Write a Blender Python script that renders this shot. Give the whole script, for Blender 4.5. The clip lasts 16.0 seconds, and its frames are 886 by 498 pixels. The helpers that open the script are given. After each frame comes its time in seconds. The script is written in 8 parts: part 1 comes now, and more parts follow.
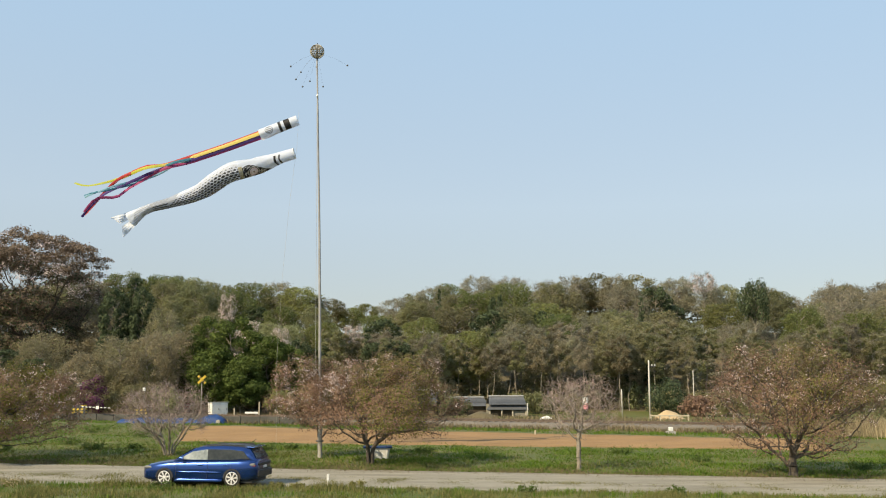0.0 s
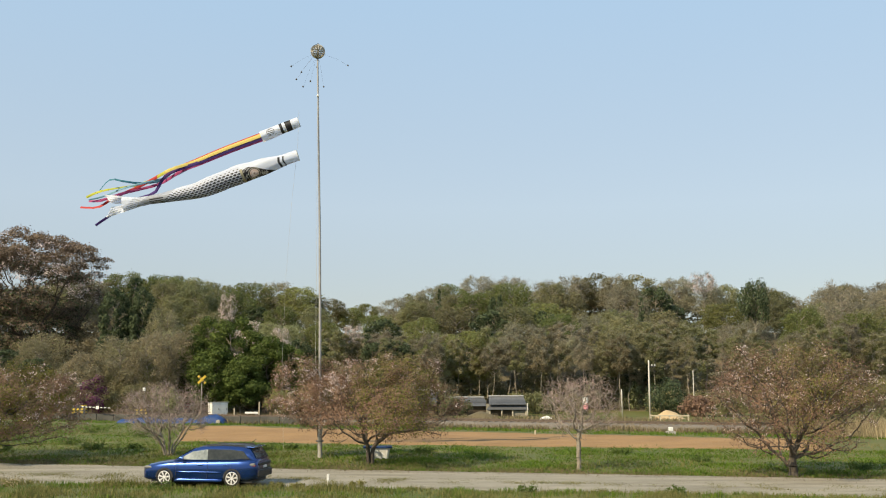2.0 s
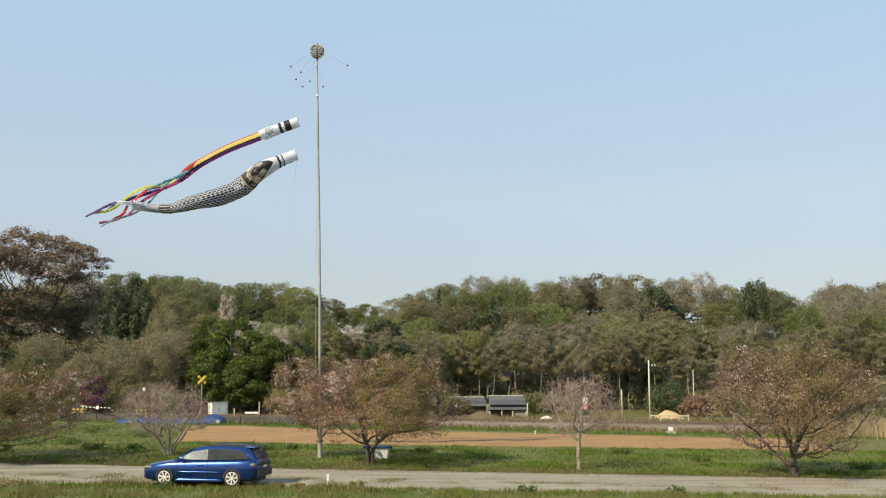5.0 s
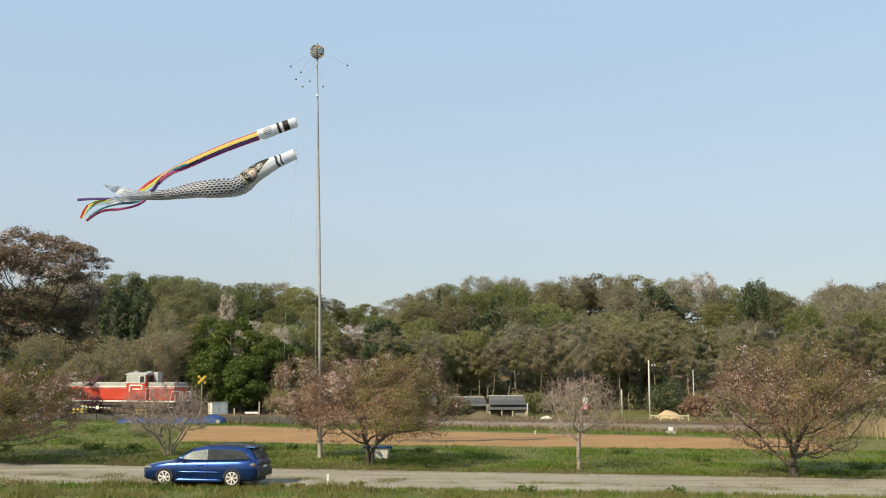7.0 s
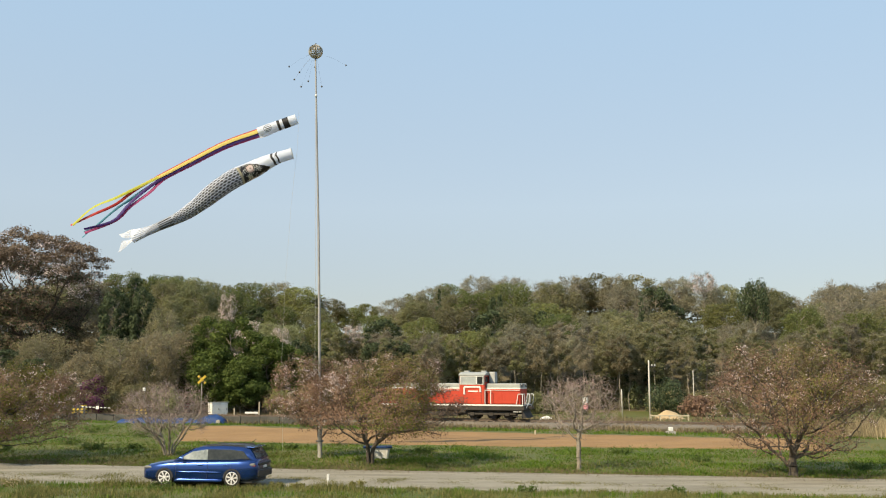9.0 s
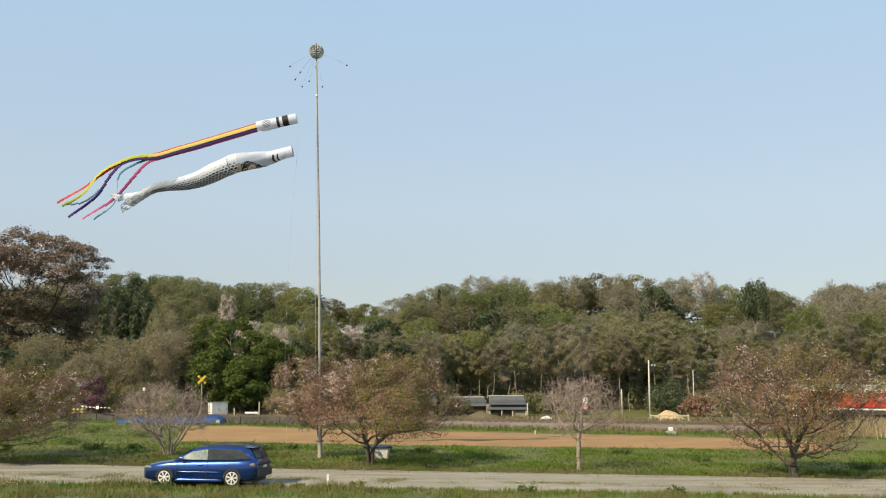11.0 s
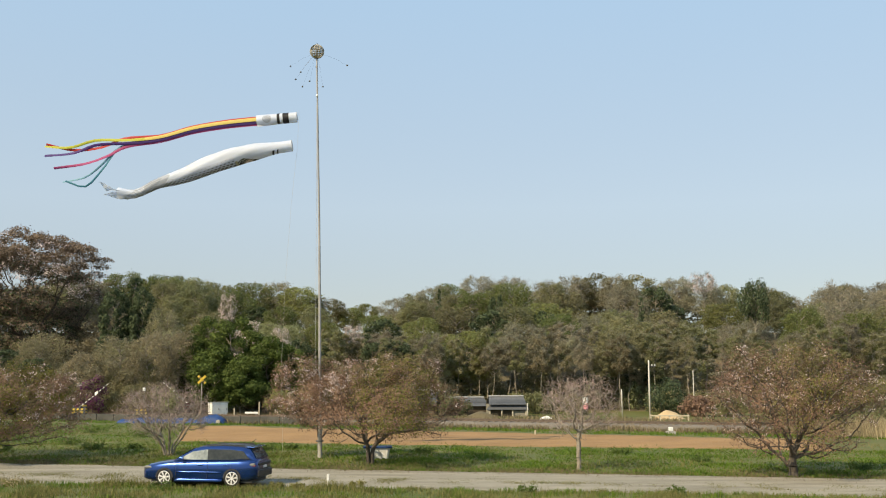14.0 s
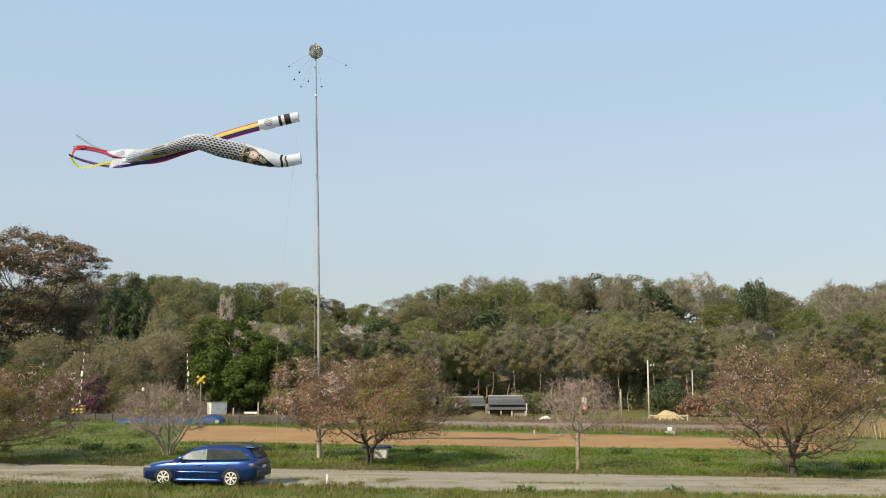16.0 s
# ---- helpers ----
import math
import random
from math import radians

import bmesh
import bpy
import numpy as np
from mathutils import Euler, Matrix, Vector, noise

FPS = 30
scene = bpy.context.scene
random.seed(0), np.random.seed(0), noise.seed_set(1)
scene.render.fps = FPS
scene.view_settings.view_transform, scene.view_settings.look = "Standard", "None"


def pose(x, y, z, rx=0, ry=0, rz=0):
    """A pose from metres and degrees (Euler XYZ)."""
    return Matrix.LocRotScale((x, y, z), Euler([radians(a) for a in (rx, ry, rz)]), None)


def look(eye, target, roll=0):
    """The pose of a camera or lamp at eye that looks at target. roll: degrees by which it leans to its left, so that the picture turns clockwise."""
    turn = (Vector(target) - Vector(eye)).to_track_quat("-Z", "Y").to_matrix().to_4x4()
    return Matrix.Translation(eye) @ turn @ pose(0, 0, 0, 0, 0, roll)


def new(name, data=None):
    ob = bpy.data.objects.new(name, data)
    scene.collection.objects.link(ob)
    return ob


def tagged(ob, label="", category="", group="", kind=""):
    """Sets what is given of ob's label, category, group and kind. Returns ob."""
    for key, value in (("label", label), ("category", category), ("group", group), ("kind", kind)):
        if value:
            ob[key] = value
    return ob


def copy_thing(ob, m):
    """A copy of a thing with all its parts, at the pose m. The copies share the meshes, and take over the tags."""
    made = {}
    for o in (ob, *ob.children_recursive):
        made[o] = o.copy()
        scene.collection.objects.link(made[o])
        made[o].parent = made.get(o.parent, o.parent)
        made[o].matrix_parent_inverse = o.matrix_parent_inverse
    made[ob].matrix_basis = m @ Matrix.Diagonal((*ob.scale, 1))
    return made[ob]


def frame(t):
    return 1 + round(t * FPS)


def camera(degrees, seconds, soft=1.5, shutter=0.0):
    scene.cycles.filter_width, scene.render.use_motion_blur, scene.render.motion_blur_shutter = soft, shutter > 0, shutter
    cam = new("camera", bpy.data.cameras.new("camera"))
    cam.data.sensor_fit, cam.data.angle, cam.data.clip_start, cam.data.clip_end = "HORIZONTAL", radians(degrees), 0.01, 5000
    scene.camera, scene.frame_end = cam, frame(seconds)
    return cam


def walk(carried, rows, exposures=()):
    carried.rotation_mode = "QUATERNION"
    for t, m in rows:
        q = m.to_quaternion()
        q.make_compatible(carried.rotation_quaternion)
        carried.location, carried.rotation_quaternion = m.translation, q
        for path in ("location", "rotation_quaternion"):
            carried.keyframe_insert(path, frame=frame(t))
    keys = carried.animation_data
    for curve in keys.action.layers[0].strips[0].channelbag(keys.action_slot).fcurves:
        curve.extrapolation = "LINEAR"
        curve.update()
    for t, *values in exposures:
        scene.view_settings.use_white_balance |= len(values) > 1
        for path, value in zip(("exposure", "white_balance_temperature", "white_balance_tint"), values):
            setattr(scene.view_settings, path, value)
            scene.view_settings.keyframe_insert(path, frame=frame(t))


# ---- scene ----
cam = camera(49.52, 16.0, 1.1)
EYE = (0.0, 0.0, 4.2)
TILT = 97.407
walk(cam, [(0.0, pose(*EYE, TILT)), (15.7, pose(*EYE, TILT)), (16.0, pose(*EYE, TILT, 0, -0.05))], [(0.0, 0.75, 7300, 10), (16.0, 0.75, 7300, 10)])

# ---- light ----
SUN_TURN, SUN_HEIGHT = 226.0, 38.0
world = bpy.data.worlds.new("sky")
scene.world = world
world.use_nodes = True
wn = world.node_tree.nodes
sky = wn.new("ShaderNodeTexSky")
sky.sky_type, sky.sun_disc = "NISHITA", False
sky.sun_elevation, sky.sun_rotation = radians(SUN_HEIGHT), radians(SUN_TURN)
sky.air_density, sky.dust_density, sky.ozone_density = 1.0, 0.2, 1.0
way = wn.new("ShaderNodeTexCoord")
split = wn.new("ShaderNodeSeparateXYZ")
height = wn.new("ShaderNodeMapRange")
height.inputs[1].default_value, height.inputs[2].default_value = 0.17, 0.40
low = wn.new("ShaderNodeMapRange")
low.inputs[1].default_value, low.inputs[2].default_value = 0.03, 0.17
base = wn.new("ShaderNodeMix")
base.data_type = "RGBA"
base.inputs[6].default_value = (1.38, 1.60, 1.88, 1)
base.inputs[7].default_value = (1.78, 2.27, 2.87, 1)
veil, haze = wn.new("ShaderNodeMix"), wn.new("ShaderNodeMix")
veil.data_type = haze.data_type = "RGBA"
veil.inputs[7].default_value = (1.60, 2.46, 3.54, 1)
haze.inputs[0].default_value = 0.85
wl = world.node_tree.links
wl.new(way.outputs["Generated"], split.inputs[0])
wl.new(split.outputs[2], height.inputs[0])
wl.new(split.outputs[2], low.inputs[0])
wl.new(low.outputs[0], base.inputs[0])
wl.new(base.outputs[2], veil.inputs[6])
wl.new(height.outputs[0], veil.inputs[0])
wl.new(sky.outputs[0], haze.inputs[6])
wl.new(veil.outputs[2], haze.inputs[7])
wl.new(haze.outputs[2], wn["Background"].inputs[0])
wn["Background"].inputs[1].default_value = 0.15
sun_data = bpy.data.lights.new("sun", "SUN")
sun_data.energy, sun_data.angle, sun_data.color = 3.9, radians(0.6), (1.0, 0.88, 0.655)
a, e = radians(SUN_TURN), radians(SUN_HEIGHT)
to_sun = Vector((math.sin(a) * math.cos(e), math.cos(a) * math.cos(e), math.sin(e)))
sun = new("sun", sun_data)
sun.matrix_world = look(to_sun * 100, (0, 0, 0))


# ---- materials ----
def mat(name, c1, c2, scale=3.0, fine=40.0, rough=0.75, metal=0.0, bump=0.25, bump_size=0.02, island=0.0, glow=0.0, thin=0.0, coat=0.0, objects=0.0, spec=0.5, stretch=(1, 1, 1)):
    """Two colours mixed by noise of two sizes, with relief; island, objects: spread of value from piece to piece; thin: light let through."""
    m = bpy.data.materials.new(name)
    m.use_nodes = True
    n, l = m.node_tree.nodes, m.node_tree.links
    b = n["Principled BSDF"]
    co = n.new("ShaderNodeTexCoord")
    big, small = n.new("ShaderNodeTexNoise"), n.new("ShaderNodeTexNoise")
    big.inputs["Scale"].default_value, small.inputs["Scale"].default_value = scale, fine
    big.inputs["Detail"].default_value = small.inputs["Detail"].default_value = 4.0
    scaled = n.new("ShaderNodeMapping")
    scaled.inputs["Scale"].default_value = stretch
    l.new(co.outputs["Object"], scaled.inputs["Vector"])
    for x in (big, small):
        l.new(scaled.outputs[0], x.inputs["Vector"])
    mid = n.new("ShaderNodeMix")
    mid.data_type = "FLOAT"
    mid.inputs[0].default_value = 0.4
    l.new(big.outputs["Fac"], mid.inputs[2])
    l.new(small.outputs["Fac"], mid.inputs[3])
    spread = n.new("ShaderNodeMapRange")
    spread.inputs[1].default_value, spread.inputs[2].default_value = 0.36, 0.64
    l.new(mid.outputs[0], spread.inputs[0])
    fac = spread.outputs[0]
    vary = None
    if island or objects:
        vary = n.new("ShaderNodeNewGeometry").outputs["Random Per Island"] if island else n.new("ShaderNodeObjectInfo").outputs["Random"]
        both = n.new("ShaderNodeMix")
        both.data_type = "FLOAT"
        both.inputs[0].default_value = 0.6
        l.new(fac, both.inputs[2])
        l.new(vary, both.inputs[3])
        fac = both.outputs[0]
    mix = n.new("ShaderNodeMix")
    mix.data_type = "RGBA"
    mix.inputs[6].default_value, mix.inputs[7].default_value = (*c1, 1), (*c2, 1)
    l.new(fac, mix.inputs[0])
    colour = mix.outputs[2]
    if vary is not None:
        value = n.new("ShaderNodeMapRange")
        amount = island or objects
        value.inputs[3].default_value, value.inputs[4].default_value = 1 - amount, 1 + amount
        l.new(vary, value.inputs[0])
        hsv = n.new("ShaderNodeHueSaturation")
        l.new(value.outputs[0], hsv.inputs["Value"])
        if island and objects:
            each = n.new("ShaderNodeObjectInfo").outputs["Random"]
            light, hue = n.new("ShaderNodeMapRange"), n.new("ShaderNodeMapRange")
            light.inputs[3].default_value, light.inputs[4].default_value = 1 - objects, 1 + objects
            hue.inputs[3].default_value, hue.inputs[4].default_value = 0.475, 0.52
            other = n.new("ShaderNodeMath")
            other.operation = "FRACT"
            times = n.new("ShaderNodeMath")
            times.operation = "MULTIPLY"
            times.inputs[1].default_value = 7.31
            l.new(each, times.inputs[0])
            l.new(times.outputs[0], other.inputs[0])
            l.new(each, light.inputs[0])
            l.new(other.outputs[0], hue.inputs[0])
            both_values = n.new("ShaderNodeMath")
            both_values.operation = "MULTIPLY"
            l.new(value.outputs[0], both_values.inputs[0])
            l.new(light.outputs[0], both_values.inputs[1])
            l.new(both_values.outputs[0], hsv.inputs["Value"])
            l.new(hue.outputs[0], hsv.inputs["Hue"])
        l.new(colour, hsv.inputs["Color"])
        colour = hsv.outputs[0]
    l.new(colour, b.inputs["Base Color"])
    b.inputs["Metallic"].default_value = metal
    b.inputs["Coat Weight"].default_value = coat
    b.inputs["Specular IOR Level"].default_value = spec
    gloss = n.new("ShaderNodeMapRange")
    gloss.inputs[3].default_value, gloss.inputs[4].default_value = max(rough - 0.08, 0.02), min(rough + 0.08, 1)
    l.new(small.outputs["Fac"], gloss.inputs[0])
    l.new(gloss.outputs[0], b.inputs["Roughness"])
    if bump:
        bp = n.new("ShaderNodeBump")
        bp.inputs["Strength"].default_value, bp.inputs["Distance"].default_value = bump, bump_size
        l.new(small.outputs["Fac"], bp.inputs["Height"])
        l.new(bp.outputs[0], b.inputs["Normal"])
    if glow:
        l.new(colour, b.inputs["Emission Color"])
        b.inputs["Emission Strength"].default_value = glow
    if thin:
        tr, ms = n.new("ShaderNodeBsdfTranslucent"), n.new("ShaderNodeMixShader")
        ms.inputs[0].default_value = thin
        l.new(colour, tr.inputs["Color"])
        l.new(b.outputs[0], ms.inputs[1])
        l.new(tr.outputs[0], ms.inputs[2])
        l.new(ms.outputs[0], n["Material Output"].inputs["Surface"])
    return m


GRASS = mat("grass_ground", (0.060, 0.084, 0.013), (0.118, 0.108, 0.029), 0.25, 6, 0.9, bump=0.6, bump_size=0.05)
GREEN = mat("fresh_grass", (0.054, 0.124, 0.008), (0.112, 0.168, 0.016), 0.5, 8, 0.9, island=0.16, thin=0.3, bump=0)
DRY = mat("dry_grass", (0.150, 0.150, 0.042), (0.235, 0.210, 0.082), 0.5, 8, 0.9, island=0.16, thin=0.3, bump=0)
GRAVEL = mat("gravel", (0.165, 0.148, 0.112), (0.29, 0.266, 0.215), 1.2, 14, 0.95, bump=0.8, bump_size=0.03, stretch=(0.14, 1, 1))
SOIL = mat("soil", (0.215, 0.120, 0.046), (0.300, 0.176, 0.072), 0.3, 5, 0.95, bump=0.7, bump_size=0.06)
BALLAST = mat("ballast", (0.12, 0.102, 0.080), (0.20, 0.172, 0.135), 0.4, 12, 0.95, bump=0.8, bump_size=0.06)
BARK = mat("cherry_bark", (0.055, 0.045, 0.036), (0.12, 0.098, 0.076), 3, 30, 0.9, bump=0.6)
PALEBARK = mat("pale_bark", (0.17, 0.145, 0.115), (0.30, 0.265, 0.215), 2, 20, 0.9, bump=0.5)
TWIG = mat("bare_twig", (0.20, 0.145, 0.135), (0.34, 0.26, 0.24), 2, 20, 0.85, island=0.3, bump=0)
CHERRY = mat("cherry_leaf", (0.175, 0.104, 0.074), (0.285, 0.182, 0.130), 0.5, 5, 0.7, spec=0.25, island=0.25, thin=0.35, bump=0)
CHERRYGREEN = mat("young_leaf", (0.125, 0.125, 0.028), (0.20, 0.185, 0.050), 0.8, 6, 0.7, spec=0.25, island=0.3, thin=0.35, bump=0)
OLDCHERRY = mat("old_cherry_leaf", (0.138, 0.104, 0.074), (0.236, 0.176, 0.132), 0.15, 1.5, 0.75, spec=0.25, island=0.25, thin=0.3, bump=0)
BLOSSOM = mat("blossom", (0.52, 0.40, 0.38), (0.70, 0.60, 0.57), 1, 8, 0.7, island=0.2, thin=0.3, bump=0)
OLIVE = mat("spring_leaf", (0.185, 0.190, 0.090), (0.280, 0.277, 0.150), 0.12, 1.2, 0.8, spec=0.2, island=0.13, objects=0.3, thin=0.55, bump=0)
FRESH = mat("light_green_leaf", (0.158, 0.190, 0.062), (0.245, 0.264, 0.110), 0.12, 1.2, 0.8, spec=0.2, island=0.13, objects=0.3, thin=0.55, bump=0)
GREY = mat("grey_twig_crown", (0.230, 0.215, 0.148), (0.350, 0.326, 0.236), 0.12, 1.2, 0.9, spec=0.2, island=0.13, objects=0.22, thin=0.55, bump=0)
# evergreen foliage; also serves as painted shade low in the old cherry
DARK = mat("evergreen_and_shade_leaf", (0.042, 0.066, 0.033), (0.088, 0.112, 0.056), 0.4, 3, 0.7, spec=0.25, island=0.4, thin=0.3, bump=0)
BRUSH = mat("brown_brushwood", (0.196, 0.180, 0.104), (0.296, 0.268, 0.166), 0.12, 1.2, 0.85, spec=0.2, island=0.15, objects=0.22, thin=0.5, bump=0)
BAMBOO = mat("bamboo_leaf", (0.044, 0.080, 0.016), (0.125, 0.160, 0.040), 0.4, 3, 0.7, spec=0.25, island=0.35, thin=0.35, bump=0)
MAGENTA = mat("magenta_blossom", (0.085, 0.020, 0.062), (0.15, 0.040, 0.11), 0.6, 5, 0.8, island=0.3, thin=0.3, bump=0)
STEEL = mat("weathered_mast", (0.215, 0.215, 0.220), (0.315, 0.312, 0.315), 2, 20, 0.6, bump=0.15)
ROPE = mat("rope", (0.34, 0.34, 0.31), (0.44, 0.44, 0.41), 5, 60, 0.9)
WICKER = mat("wicker", (0.30, 0.285, 0.25), (0.46, 0.44, 0.395), 4, 40, 0.6)
IRON = mat("dark_iron", (0.06, 0.06, 0.065), (0.11, 0.11, 0.115), 4, 40, 0.55, metal=0.4)
WHITE = mat("white_paint", (0.60, 0.60, 0.585), (0.72, 0.72, 0.70), 2, 20, 0.5, bump=0.05)
CONCRETE = mat("concrete", (0.23, 0.22, 0.20), (0.33, 0.32, 0.295), 1.5, 20, 0.85)
PALECONCRETE = mat("pale_concrete", (0.40, 0.385, 0.35), (0.52, 0.50, 0.46), 1.5, 20, 0.85)
DARKWALL = mat("stained_concrete", (0.040, 0.042, 0.038), (0.080, 0.080, 0.074), 0.8, 12, 0.9)
RUST = mat("rail_steel", (0.10, 0.078, 0.062), (0.17, 0.13, 0.105), 3, 30, 0.6, metal=0.5)
WOOD = mat("weathered_wood", (0.11, 0.085, 0.06), (0.19, 0.155, 0.115), 2, 25, 0.85)
PALEWOOD = mat("pale_timber", (0.36, 0.31, 0.23), (0.48, 0.43, 0.34), 2, 25, 0.8)


# ---- small mesh tools ----
def part(name, bm, material, parent, label="", smooth=False):
    """One mesh object under a thing or a part."""
    me = bpy.data.meshes.new(name)
    bm.to_mesh(me)
    bm.free()
    me.materials.append(material)
    if smooth:
        me.polygons.foreach_set("use_smooth", [True] * len(me.polygons))
    ob = new(name, me)
    ob.parent = parent
    if label:
        tagged(ob, label)
    return ob


def raw(name, verts, faces, material, parent=None, smooth=False):
    me = bpy.data.meshes.new(name)
    me.from_pydata([tuple(v) for v in verts], [], faces)
    me.materials.append(material)
    if smooth:
        me.polygons.foreach_set("use_smooth", [True] * len(me.polygons))
    ob = new(name, me)
    ob.parent = parent
    return ob


def box(bm, x0, x1, y0, y1, z0, z1, bevel=0.0):
    r = bmesh.ops.create_cube(bm, size=1.0, matrix=Matrix.Translation(((x0 + x1) / 2, (y0 + y1) / 2, (z0 + z1) / 2)) @ Matrix.Diagonal((x1 - x0, y1 - y0, z1 - z0, 1)))
    if bevel:
        edges = list({ed for v in r["verts"] for ed in v.link_edges})
        bmesh.ops.bevel(bm, geom=edges, offset=bevel, segments=2, affect="EDGES", profile=0.5)
    return bm


def boxed(*args, bevel=0.0):
    return box(bmesh.new(), *args, bevel=bevel)


def rod(bm, p, q, r0, r1=None, n=8):
    p, q = Vector(p), Vector(q)
    r1 = r0 if r1 is None else r1
    d = q - p
    m = Matrix.Translation((p + q) / 2) @ d.to_track_quat("Z", "Y").to_matrix().to_4x4()
    bmesh.ops.create_cone(bm, cap_ends=True, segments=n, radius1=r0, radius2=r1, depth=d.length, matrix=m)
    return bm


def rods(pairs, r, n=6):
    bm = bmesh.new()
    for p, q in pairs:
        rod(bm, p, q, r, r, n)
    return bm


def ball(bm, p, r, n=12, squash=(1, 1, 1)):
    bmesh.ops.create_uvsphere(bm, u_segments=n, v_segments=max(6, n // 2), radius=r, matrix=Matrix.Translation(p) @ Matrix.Diagonal((*squash, 1)))
    return bm


def prism(bm, outline, y0, y1):
    """An outline of (x, z) pushed out from y0 to y1."""
    a = [bm.verts.new((x, y0, z)) for x, z in outline]
    b = [bm.verts.new((x, y1, z)) for x, z in outline]
    bm.faces.new(a)
    bm.faces.new(b[::-1])
    for i in range(len(a)):
        j = (i + 1) % len(a)
        bm.faces.new((a[j], a[i], b[i], b[j]))
    bmesh.ops.recalc_face_normals(bm, faces=bm.faces[:])
    return bm


def thing(name, m, label, category, group="", kind=""):
    ob = new(name)
    ob.empty_display_size = 0.3
    ob.matrix_basis = m
    return tagged(ob, label, category, group, kind)


# ---- ground ----
TRACK_TURN = radians(19.5)
ALONG = Vector((math.cos(TRACK_TURN), -math.sin(TRACK_TURN), 0))
ACROSS = Vector((math.sin(TRACK_TURN), math.cos(TRACK_TURN), 0))
TRACK_MID = Vector((0, 81.5, 0))


def from_table(table, u):
    for (a, ra), (b, rb) in zip(table, table[1:]):
        if u <= b:
            return ra + (rb - ra) * (u - a) / (b - a)
    return table[-1][1]


def on_track(s, off=0.0, z=0.0):
    return TRACK_MID + ALONG * s + ACROSS * off + Vector((0, 0, z))


def step(x):
    x = min(max(x, 0.0), 1.0)
    return x * x * (3 - 2 * x)


def land(x, y):
    """Height of the ground: a levee under the camera, flat meadows, a wooded rise behind the railway."""
    z = 2.7 * (1 - step((y - 4) / 15)) if y < 19 else 0.0
    off = (Vector((x, y, 0)) - TRACK_MID).dot(ACROSS)
    rise = step((y - 104) / 60) * 11.0
    z += rise * step((off - 9) / 14)
    flat = step((abs(off) - 5) / 4)
    z += 0.10 * flat * step((y - 44) / 6) * noise.noise((x * 0.16, y * 0.16, 0.0))
    z += 0.05 * step((y - 42) / 4) * flat * noise.noise((x * 0.7, y * 0.7, 3.0))
    return z


def make_ground():
    xs = np.concatenate([np.linspace(-2500, -170, 12), np.linspace(-160, -45, 24), np.linspace(-42, 42, 113), np.linspace(45, 160, 24), np.linspace(170, 2500, 12)])
    ys = np.concatenate([np.linspace(-900, -20, 8), np.linspace(-15, 28, 22), np.linspace(29, 100, 110), np.linspace(102, 200, 34), np.linspace(215, 2600, 12)])
    verts = [(x, y, land(x, y)) for y in ys for x in xs]
    w = len(xs)
    faces = [(j * w + i, j * w + i + 1, j * w + w + i + 1, j * w + w + i) for j in range(len(ys) - 1) for i in range(w - 1)]
    tagged(raw("ground", verts, faces, GRASS, smooth=True), "rough spring meadow with green and dry grass", "ground", kind="structure")


def strip(name, near, far, material, n, m, lift, rough, seed):
    """A patch of ground between two edges, each from its start to its end, a little above the meadow with frayed borders."""
    verts, faces = [], []
    for j in range(m + 1):
        for i in range(n + 1):
            p = Vector(near[0]).lerp(Vector(near[1]), i / n)
            q = Vector(far[0]).lerp(Vector(far[1]), i / n)
            edge = noise.noise((i * 0.31, j * 2.0, seed)) * rough if j in (0, m) else 0
            v = p.lerp(q, j / m) + (q - p).normalized() * edge
            z = land(v.x, v.y) + (lift if 0 < j < m else -0.02) + 0.02 * noise.noise((v.x * 1.3, v.y * 1.3, seed))
            verts.append((v.x, v.y, z))
    faces = [(j * (n + 1) + i, j * (n + 1) + i + 1, (j + 1) * (n + 1) + i + 1, (j + 1) * (n + 1) + i) for j in range(m) for i in range(n)]
    return raw(name, verts, faces, material, smooth=True)


make_ground()
tagged(strip("road", [(-80, 46.9), (80, 24.5)], [(-80, 57.0), (80, 28.6)], GRAVEL, 260, 12, 0.035, 0.35, 1.0), "pale worn gravel road along the meadow", "road", kind="structure")
tagged(strip("field", [(-16.6, 61.4), (21.5, 53.35)], [(-21.0, 79.0), (23.2, 62.95)], SOIL, 110, 30, 0.05, 0.5, 2.0), "bare ploughed field of orange-brown soil", "field", kind="structure")


LITTER = mat("leaf_litter", (0.075, 0.060, 0.034), (0.13, 0.105, 0.058), 0.5, 6, 0.95, bump=0.7, bump_size=0.08)
tagged(strip("woodland_floor", [(-75, 106.5), (110, 106.5)], [(-75, 230), (110, 230)], LITTER, 90, 50, 0.06, 0.6, 4.0), "shaded woodland floor of brown leaf litter", "woodland floor", kind="structure")


